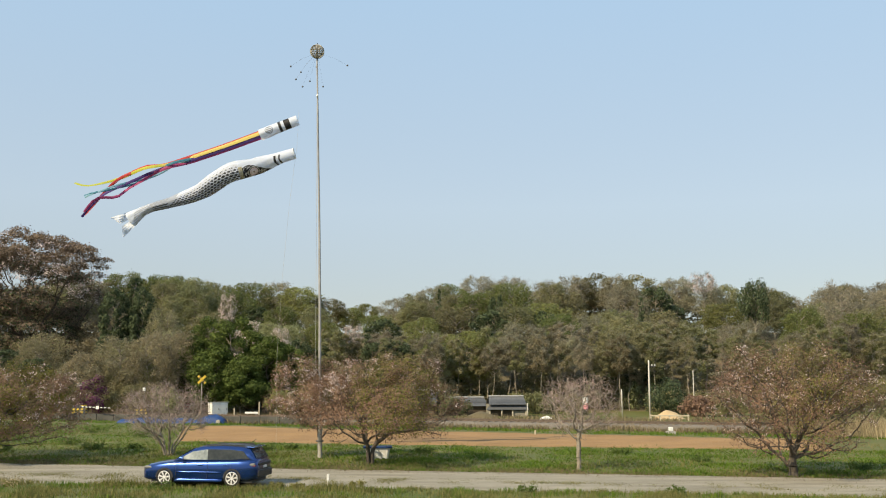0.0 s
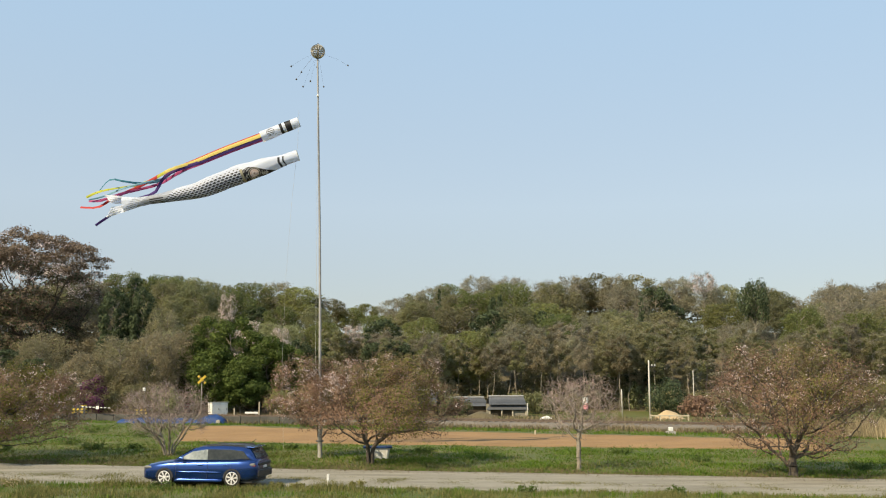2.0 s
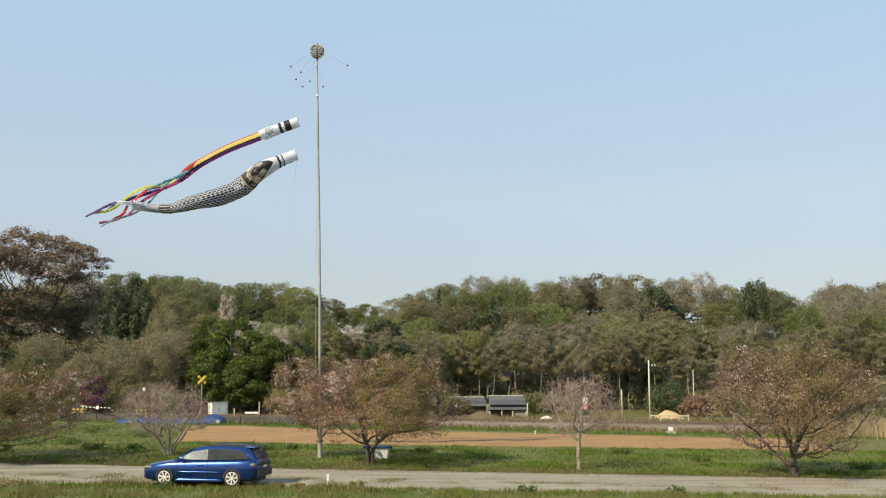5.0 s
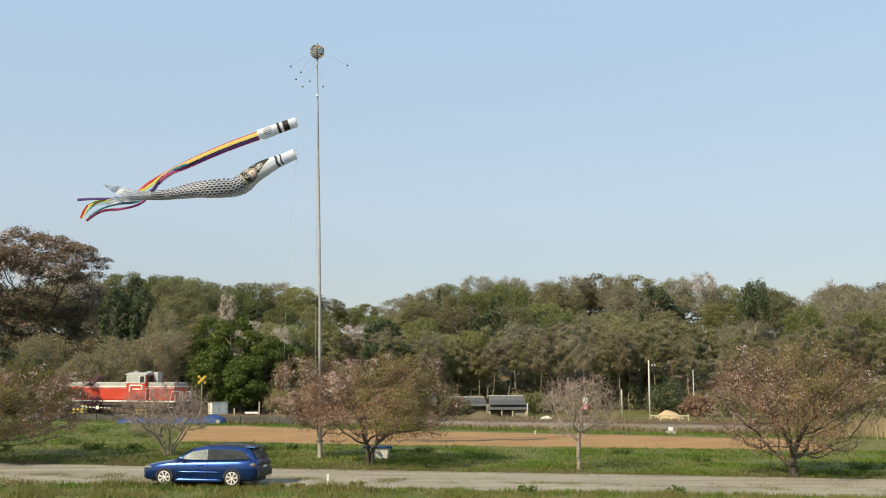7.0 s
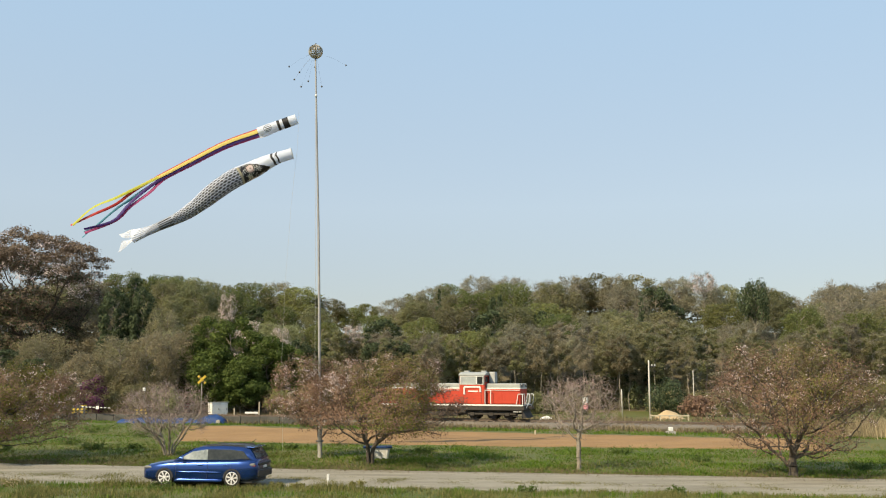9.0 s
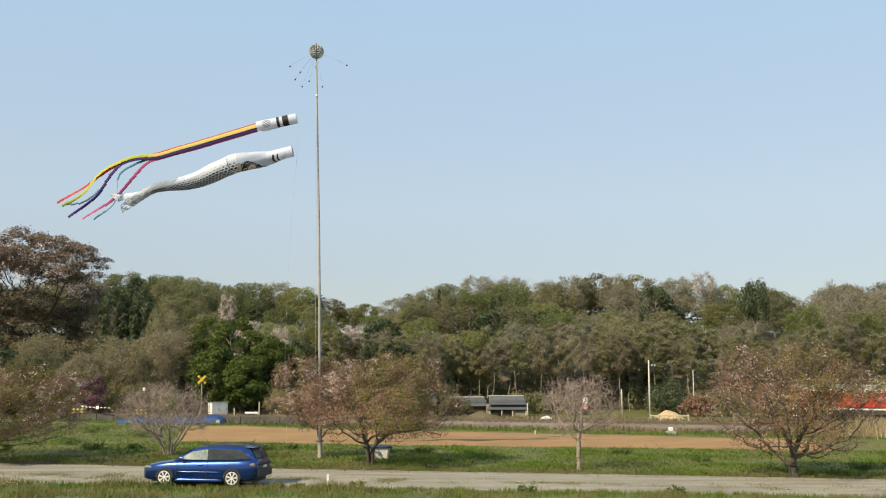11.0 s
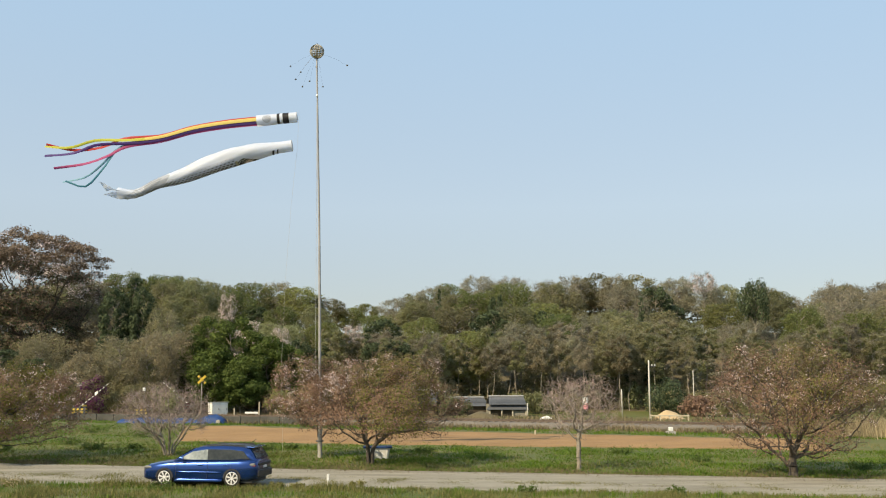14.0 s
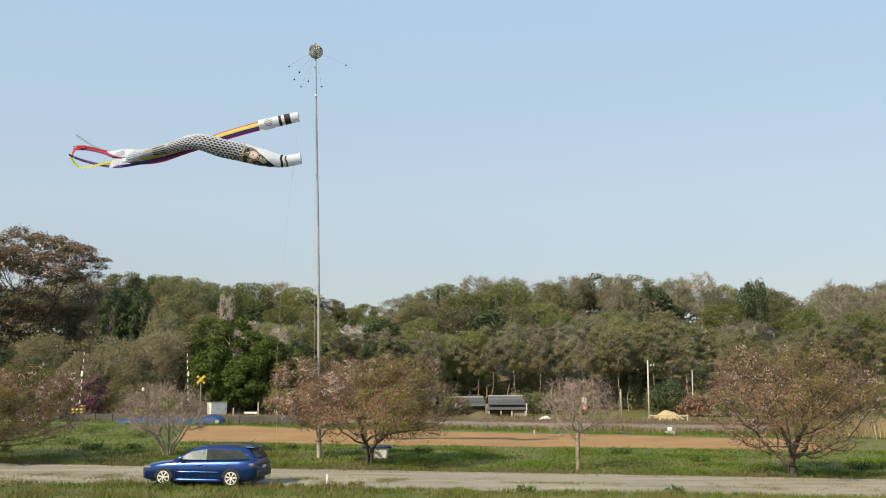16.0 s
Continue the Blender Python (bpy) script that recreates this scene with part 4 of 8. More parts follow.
def carp_cloth():
    s, a, op, over, finish = cloth("carp_print")
    ink, pale = (0.02, 0.02, 0.025), (0.69, 0.75, 0.87)

    def band(x, lo, hi):
        return op("MULTIPLY", op("GREATER_THAN", x, lo), op("LESS_THAN", x, hi))

    def disc(cs, ca, r, wide=1.0):
        dx = op("SUBTRACT", s, cs)
        dy = op("MULTIPLY", op("SUBTRACT", a, ca), 0.0085 * wide)
        return op("LESS_THAN", op("ADD", op("MULTIPLY", dx, dx), op("MULTIPLY", dy, dy)), r * r)
    flank = op("LESS_THAN", a, 110.0)
    colour = pale
    # scales: staggered dark tips on white-edged scales
    row = op("DIVIDE", a, 15.5)
    odd = op("MULTIPLY", op("MODULO", op("FLOOR", row), 2.0), 0.5)
    col = op("ADD", op("DIVIDE", s, 0.225), odd)
    fx = op("SUBTRACT", op("FRACT", col), 0.5)
    fy = op("ABSOLUTE", op("SUBTRACT", op("FRACT", row), 0.5))
    near = op("ADD", op("ABSOLUTE", op("MULTIPLY", op("ADD", fx, op("MULTIPLY", fy, 0.35)), 1.05)), fy)
    fade = op("MULTIPLY", op("MAXIMUM", op("SUBTRACT", a, 98.0), 0.0), 0.011)
    near = op("ADD", near, fade)
    pale_side = op("MULTIPLY", op("MAXIMUM", op("SUBTRACT", a, 70.0), 0.0), 0.004)
    dots = op("LESS_THAN", near, 0.48)
    grey = op("LESS_THAN", op("ADD", near, pale_side), 0.64)
    scaled = op("MULTIPLY", band(s, 3.06, 7.5), op("LESS_THAN", a, 140.0))
    colour = over(colour, (0.60, 0.65, 0.77), scaled)
    colour = over(colour, (0.30, 0.33, 0.40), op("MULTIPLY", scaled, grey))
    colour = over(colour, (0.030, 0.034, 0.045), op("MULTIPLY", scaled, dots))
    # head: dark patch that points to the mouth, with gill, flower and eye
    snout = op("ADD", 1.28, op("MULTIPLY", op("POWER", op("DIVIDE", a, 100.0), 1.4), 1.05))
    head = op("MULTIPLY", op("MULTIPLY", op("GREATER_THAN", s, snout), op("LESS_THAN", s, 2.95)), op("LESS_THAN", op("ADD", a, op("MULTIPLY", op("SINE", op("MULTIPLY", s, 9.0)), 6.0)), 106.0))
    colour = over(colour, ink, head)
    colour = over(colour, (0.42, 0.39, 0.28), op("MULTIPLY", band(s, 2.93, 3.06), flank))
    for cs, ca, r in ((1.85, 34.0, 0.17), (2.55, 8.0, 0.15)):
        d = op("MULTIPLY", disc(cs, ca, r), op("GREATER_THAN", op("SINE", op("MULTIPLY", op("ARCTAN2", op("MULTIPLY", op("SUBTRACT", a, ca), 0.0085), op("SUBTRACT", s, cs)), 9.0)), 0.0))
        colour = over(colour, (0.70, 0.66, 0.50) if cs > 2.2 else (0.68, 0.67, 0.66), d)
    # pale whorls round the eye and along the gill
    for cs, ca, r, width in ((2.38, 58.0, 0.42, 0.025), (2.70, 40.0, 0.20, 0.022), (2.72, 82.0, 0.17, 0.022), (2.05, 66.0, 0.15, 0.02), (2.20, 22.0, 0.16, 0.02)):
        ring = op("SUBTRACT", disc(cs, ca, r), disc(cs, ca, r - width))
        colour = over(colour, (0.62, 0.63, 0.64), op("MULTIPLY", op("MULTIPLY", ring, head), op("GREATER_THAN", op("SINE", op("MULTIPLY", op("ADD", s, op("MULTIPLY", a, 0.02)), 7.0)), -0.5)))
    for r, c in ((0.31, (0.60, 0.58, 0.52)), (0.285, ink), (0.235, (0.66, 0.53, 0.50)), (0.17, (0.60, 0.44, 0.40)), (0.15, (0.72, 0.62, 0.60)), (0.05, (0.30, 0.20, 0.18))):
        colour = over(colour, c, disc(2.38, 58.0, r))
    # two wavy bars behind the mouth
    wave = op("ADD", s, op("MULTIPLY", op("SINE", op("MULTIPLY", a, 0.06)), 0.03))
    bars = op("ADD", band(wave, 0.72, 0.80), band(wave, 0.93, 1.05))
    colour = over(colour, ink, op("MULTIPLY", bars, op("LESS_THAN", a, 125.0)))
    # tail root streaks and pale tail with thin grey rays
    streak = op("GREATER_THAN", op("SINE", op("MULTIPLY", a, 0.24)), 0.1)
    ray = op("GREATER_THAN", op("SINE", op("MULTIPLY", a, 0.33)), 0.35)
    reach = op("ADD", s, op("MULTIPLY", a, 0.006))
    colour = over(colour, (0.45, 0.49, 0.57), band(reach, 7.55, 8.9))
    colour = over(colour, (0.30, 0.33, 0.40), op("MULTIPLY", band(reach, 8.0, 9.6), ray))
    colour = over(colour, ink, op("MULTIPLY", op("MULTIPLY", band(s, 7.25, 8.0), streak), op("LESS_THAN", a, 100.0)))
    return finish(colour)


def tube_cloth():
    s, a, op, over, finish = cloth("ribbon_head_print")
    ink, pale = (0.02, 0.02, 0.025), (0.69, 0.75, 0.87)

    def band(lo, hi):
        return op("MULTIPLY", op("GREATER_THAN", s, lo), op("LESS_THAN", s, hi))
    colour = over(pale, ink, op("ADD", band(0.42, 0.74), band(0.90, 1.05)))
    dx = op("SUBTRACT", s, 1.58)
    dy = op("MULTIPLY", op("SUBTRACT", a, 90.0), 0.0052)
    r2 = op("ADD", op("MULTIPLY", dx, dx), op("MULTIPLY", dy, dy))
    ring = op("MULTIPLY", op("LESS_THAN", r2, 0.046), op("GREATER_THAN", r2, 0.034))
    leaf = op("MULTIPLY", op("LESS_THAN", r2, 0.026), op("GREATER_THAN", op("SINE", op("MULTIPLY", op("ADD", dx, dy), 42.0)), 0.1))
    colour = over(colour, (0.10, 0.10, 0.11), op("ADD", ring, leaf))
    return finish(colour)


CARP_CLOTH, TUBE_CLOTH = carp_cloth(), tube_cloth()
CARP_LENGTH, CARP_PIECES = 10.0, 25
CARP_R = [(0, 0.29), (0.07, 0.30), (0.13, 0.36), (0.2, 0.44), (0.3, 0.49), (0.42, 0.49), (0.52, 0.45), (0.62, 0.36), (0.72, 0.27), (0.80, 0.22), (0.86, 0.25), (0.93, 0.38), (1.0, 0.42)]


def sleeve(name, s0, s1, radius, material, parent, sides=28, open_lip=0.0):
    """A short length of cloth tube from s0 to s1 metres along its thing; its own x runs along, z is the ridge."""
    me = bpy.data.meshes.new(name)
    rings = 4
    verts, faces, chart = [], [], []
    for j in range(rings + 1):
        s = s0 + (s1 - s0) * j / rings
        ry, rz = radius(s)
        for i in range(sides + 1):
            a = 2 * math.pi * i / sides
            fold = 1 + step((s - 0.3) / 1.2) * (0.035 * math.sin(3 * a + 1.7 * s) + 0.028 * math.sin(7 * a - 2.3 * s) + 0.03 * math.sin(4.1 * s + 1.0) * math.sin(a * 0.5))
            verts.append((s - s0, math.sin(a) * ry * fold, math.cos(a) * rz * fold))
            deg = math.degrees(a)
            chart.append((s, min(deg, 360 - deg)))
    w = sides + 1
    for j in range(rings):
        for i in range(sides):
            faces.append((j * w + i, j * w + i + 1, (j + 1) * w + i + 1, (j + 1) * w + i))
    me.from_pydata(verts, [], faces)
    layer = me.uv_layers.new(name="chart")
    for k, lp in enumerate(me.loops):
        layer.data[k].uv = chart[lp.vertex_index]
    me.polygons.foreach_set("use_smooth", [True] * len(me.polygons))
    me.materials.append(material)
    ob = new(name, me)
    ob.parent = parent
    return ob


def make_carp():
    root = thing("carp_streamer", pose(0, 0, 0), "long black and white cloth carp flying in the wind", "carp streamer")

    def radius(s):
        u = s / CARP_LENGTH
        r = from_table(CARP_R, u)
        flat = step((u - 0.78) / 0.15)
        return r * (1 - 0.35 * flat), r
    step_len = CARP_LENGTH * 0.93 / CARP_PIECES
    pieces = []
    for i in range(CARP_PIECES):
        s = i * step_len
        pieces.append((sleeve("body_section", s, s + step_len + 0.10, radius, CARP_CLOTH, root), s, s + step_len))
    pieces[0][0].name = "mouth"
    for side in (-1, 1):
        s = CARP_LENGTH * 0.925
        verts, faces, chart = [], [], []
        for j in range(7):
            x = 1.15 * j / 6
            for i in range(5):
                w = i / 4
                z = side * (0.02 + 0.37 * w + (0.08 + 0.14 * w) * j / 6)
                y = 0.09 * math.sin(4 * x + 4 * w)
                verts.append((x * (1 - 0.35 * (1 - w) * (j / 6)), y, z))
                chart.append((s + x, 60.0))
        for j in range(6):
            for i in range(4):
                k = j * 5 + i
                faces.append((k, k + 1, k + 6, k + 5))
        me = bpy.data.meshes.new("tail_fin")
        me.from_pydata(verts, [], faces)
        layer = me.uv_layers.new(name="chart")
        for k, lp in enumerate(me.loops):
            layer.data[k].uv = chart[lp.vertex_index]
        me.materials.append(CARP_CLOTH)
        ob = new("tail_fin", me)
        ob.parent = root
        pieces.append((ob, s, s + 0.75))
    ring = bmesh.new()
    for i in range(24):
        a, b = 2 * math.pi * i / 24, 2 * math.pi * (i + 1) / 24
        rod(ring, (0, 0.29 * math.sin(a), 0.29 * math.cos(a)), (0, 0.29 * math.sin(b), 0.29 * math.cos(b)), 0.014, 0.014, 5)
    pieces.append((part("mouth_ring", ring, WHITE, root), 0.0, 0.35))
    return root, pieces


carp, carp_pieces = make_carp()
RIBBONS = [("red", (0.52, 0.045, 0.045), 0.14, 0.02), ("yellow", (0.66, 0.55, 0.16), 0.07, -0.06), ("purple_blue", (0.075, 0.035, 0.20), -0.07, -0.03),
           ("magenta", (0.40, 0.06, 0.19), -0.15, 0.04), ("teal", (0.035, 0.19, 0.27), 0.0, 0.08), ("light_blue", (0.20, 0.40, 0.52), -0.03, 0.11)]
RIBBON_LENGTH, RIBBON_PIECES, TUBE_LENGTH = 10.4, 30, 2.1


def make_ribbon_streamer():
    root = thing("ribbon_streamer", pose(0, 0, 0), "white cloth tube with long coloured ribbons flying in wind", "streamer")
    tube = []
    for i in range(4):
        s = i * TUBE_LENGTH / 4
        tube.append((sleeve("tube_section", s, s + TUBE_LENGTH / 4 + 0.03, lambda s: (0.27 + 0.012 * s, 0.27 + 0.012 * s), TUBE_CLOTH, root), s, s + TUBE_LENGTH / 4))
    all_ribbons = []
    lime = mat("lime_cloth", (0.42, 0.44, 0.05), (0.55, 0.56, 0.09), 2, 20, 0.7, thin=0.3, bump=0.2)
    for name, c, up, back in RIBBONS:
        m = mat(name + "_cloth", tuple(x * 0.85 for x in c), tuple(min(1, x * 1.12) for x in c), 2, 20, 0.7, thin=0.3, bump=0.2)
        pieces = []
        d = RIBBON_LENGTH / RIBBON_PIECES
        for i in range(RIBBON_PIECES):
            wide = (0.105 if back < 0.06 else 0.085) - 0.04 * i / RIBBON_PIECES
            bm = bmesh.new()
            vs = [[bm.verts.new((x, 0.018 * math.sin(math.pi * (k / 4)), wide * (k / 2 - 1))) for k in range(5)] for x in (-0.03, d / 2, d + 0.03)]
            for j in range(2):
                for k in range(4):
                    bm.faces.new((vs[j][k], vs[j][k + 1], vs[j + 1][k + 1], vs[j + 1][k]))
            ob = part("ribbon", bm, m, root, name.replace("_", " ") + " cloth ribbon", smooth=True)
            if name == "yellow" and i > 15:
                ob.data.materials[0] = lime
                tagged(ob, "lime yellow end of a cloth ribbon")
            pieces.append((ob, i * d, (i + 1) * d))
        all_ribbons.append((pieces, up, back))
    return root, tube, all_ribbons


streamer, tube_pieces, ribbon_pieces = make_ribbon_streamer()


# ---- vehicles ----
BLUE = mat("metallic_blue_paint", (0.003, 0.030, 0.150), (0.004, 0.038, 0.185), 1.5, 60, 0.24, metal=0.65, bump=0, coat=0.9)
GLASS = mat("tinted_glass", (0.018, 0.022, 0.023), (0.045, 0.05, 0.05), 2, 10, 0.08, bump=0, spec=0.3)
# side glass whose pale tone paints in the sun's glare
SUNLITGLASS = mat("sunlit_side_glass", (0.10, 0.12, 0.12), (0.32, 0.35, 0.34), 1.5, 8, 0.1, bump=0, coat=0.5)
# cab panes: the light on them is put into the colour
LITGLASS = mat("lit_window_glass", (0.28, 0.31, 0.32), (0.38, 0.42, 0.42), 2, 10, 0.15, bump=0, coat=0.5)
RUBBER = mat("tyre_rubber", (0.010, 0.010, 0.010), (0.018, 0.018, 0.018), 5, 60, 0.85)
BLACK = mat("black_plastic", (0.015, 0.015, 0.016), (0.03, 0.03, 0.032), 5, 60, 0.5)
ALLOY = mat("alloy", (0.68, 0.68, 0.68), (0.78, 0.78, 0.78), 5, 60, 0.4, metal=0.15, bump=0)
LAMP = mat("clear_lamp", (0.10, 0.105, 0.11), (0.15, 0.155, 0.16), 5, 40, 0.55, bump=0, coat=0.1)
REDLAMP = mat("red_lamp", (0.35, 0.02, 0.02), (0.45, 0.04, 0.03), 5, 40, 0.15, bump=0, coat=0.6)
ORANGE_RED = mat("locomotive_red", (0.40, 0.030, 0.011), (0.50, 0.048, 0.018), 0.6, 12, 0.5, bump=0.06)
GRILLE = mat("grille_red", (0.085, 0.012, 0.009), (0.14, 0.02, 0.013), 1, 14, 0.7)
LOCO_GREY = mat("locomotive_grey", (0.26, 0.275, 0.265), (0.36, 0.375, 0.365), 0.8, 14, 0.6, bump=0.06)
BRAKE = mat("brake_dust", (0.028, 0.025, 0.022), (0.06, 0.052, 0.045), 1.5, 20, 0.9)
YELLOW = mat("warning_yellow", (0.50, 0.35, 0.03), (0.62, 0.45, 0.06), 3, 30, 0.55)
TILE = mat("roof_tile", (0.05, 0.054, 0.06), (0.10, 0.104, 0.112), 1.2, 14, 0.55, objects=0.2)
PLASTER = mat("aged_plaster", (0.15, 0.138, 0.11), (0.24, 0.22, 0.18), 1, 14, 0.9)
BROWNWALL = mat("brown_boards", (0.055, 0.04, 0.028), (0.10, 0.075, 0.052), 1, 14, 0.85)
TARP = mat("blue_tarpaulin", (0.004, 0.030, 0.12), (0.008, 0.050, 0.18), 1.5, 14, 0.7)
SAND = mat("sand", (0.36, 0.26, 0.15), (0.46, 0.35, 0.21), 1, 14, 0.95)
STRAW = mat("pale_reed", (0.24, 0.19, 0.105), (0.36, 0.30, 0.19), 1, 8, 0.9, island=0.3, thin=0.2, bump=0)
PINK = mat("pink_cloth", (0.62, 0.20, 0.24), (0.72, 0.32, 0.36), 2, 14, 0.8)


def loft(bm, sections):
    """Quads from one closed section to the next, with both ends closed."""
    rows = [[bm.verts.new(p) for p in s] for s in sections]
    n = len(rows[0])
    for a, b in zip(rows, rows[1:]):
        for i in range(n):
            j = (i + 1) % n
            bm.faces.new((a[i], a[j], b[j], b[i]))
    bm.faces.new(rows[0])
    bm.faces.new(rows[-1][::-1])
    bmesh.ops.recalc_face_normals(bm, faces=bm.faces[:])
    return bm


def table(rows, x, k):
    """Column k of rows at x; rows run from high x to low x."""
    if x >= rows[0][0]:
        return rows[0][k]
    for a, b in zip(rows, rows[1:]):
        if x >= b[0]:
            return a[k] + (b[k] - a[k]) * (a[0] - x) / (a[0] - b[0])
    return rows[-1][k]


HULL = [(2.36, 0.56, 0.29, 0.55, 0.64), (2.31, 0.73, 0.22, 0.63, 0.71), (2.12, 0.83, 0.19, 0.71, 0.79), (1.7, 0.88, 0.19, 0.785, 0.865), (1.2, 0.888, 0.19, 0.85, 0.92), (0.6, 0.89, 0.19, 0.87, 0.93),
        (-0.5, 0.89, 0.19, 0.90, 0.95), (-1.47, 0.89, 0.20, 0.93, 0.97), (-1.9, 0.875, 0.23, 0.95, 0.99), (-2.07, 0.84, 0.27, 0.93, 0.98), (-2.17, 0.76, 0.33, 0.84, 0.92), (-2.21, 0.66, 0.40, 0.64, 0.72)]
CABIN = [(1.15, 0.74, 0.7, 0.935), (0.75, 0.775, 0.66, 1.17), (0.38, 0.79, 0.61, 1.37), (0.05, 0.8, 0.59, 1.46), (-0.8, 0.8, 0.58, 1.49), (-1.47, 0.79, 0.575, 1.465), (-1.83, 0.775, 0.59, 1.4), (-2.0, 0.755, 0.65, 1.18), (-2.13, 0.73, 0.7, 0.985)]


def cabin_y(x, z):
    wb, wt, zt = table(CABIN, x, 1), table(CABIN, x, 2), table(CABIN, x, 3)
    u = min(max((z - 0.88) / (zt - 0.88), 0), 1)
    return wb + (wt - wb) * u * 0.92


def make_wheel(root, x, side):
    w = part("wheel", rod(bmesh.new(), (x, side * 0.66, 0.315), (x, side * 0.885, 0.315), 0.315, 0.315, 32), RUBBER, root, smooth=False)
    rim = bmesh.new()
    rod(rim, (x, side * 0.86, 0.315), (x, side * 0.892, 0.315), 0.225, 0.225, 28)
    r = part("rim", rim, BLACK, w)
    spokes = bmesh.new()
    for k in range(7):
        a = 2 * math.pi * k / 7 + 0.3
        for da in (-0.09, 0.09):
            rod(spokes, (x + 0.05 * math.cos(a), side * 0.90, 0.315 + 0.05 * math.sin(a)), (x + 0.215 * math.cos(a + da), side * 0.897, 0.315 + 0.215 * math.sin(a + da)), 0.017, 0.015, 6)
    rod(spokes, (x, side * 0.885, 0.315), (x, side * 0.91, 0.315), 0.06, 0.05, 14)
    for k in range(28):
        a, b = 2 * math.pi * k / 28, 2 * math.pi * (k + 1) / 28
        rod(spokes, (x + 0.222 * math.cos(a), side * 0.895, 0.315 + 0.222 * math.sin(a)), (x + 0.222 * math.cos(b), side * 0.895, 0.315 + 0.222 * math.sin(b)), 0.016, 0.016, 5)
    part("alloy_spokes", spokes, ALLOY, w, "silver seven-spoke alloy")
    arch = bmesh.new()
    for k in range(16):
        a, b = math.pi * k / 16, math.pi * (k + 1) / 16
        vs = [arch.verts.new((x + rr * math.cos(t), side * 0.8935, 0.315 + rr * math.sin(t))) for rr, t in ((0.29, a), (0.352, a), (0.352, b), (0.29, b))]
        arch.faces.new(vs)
    part("wheel_arch", arch, BLACK, root)


def rounded_strip(x0, x1, side, y, z, tall, deep):
    """A strip along the body whose outer face bows upwards."""
    prof = [(y, z), (y + deep, z)]
    for k in range(7):
        a = radians(6 + 60 * k / 6)
        prof.append((y + deep * math.cos(a) ** 0.8, z + tall * (0.25 + 0.75 * math.sin(a) / math.sin(radians(66)))))
    prof.append((y, z + tall))
    return loft(bmesh.new(), [[(x, side * (py - 0.02 * ((x - 0.05) / 0.9) ** 2), pz) for py, pz in prof] for x in np.linspace(x0, x1, 13)])


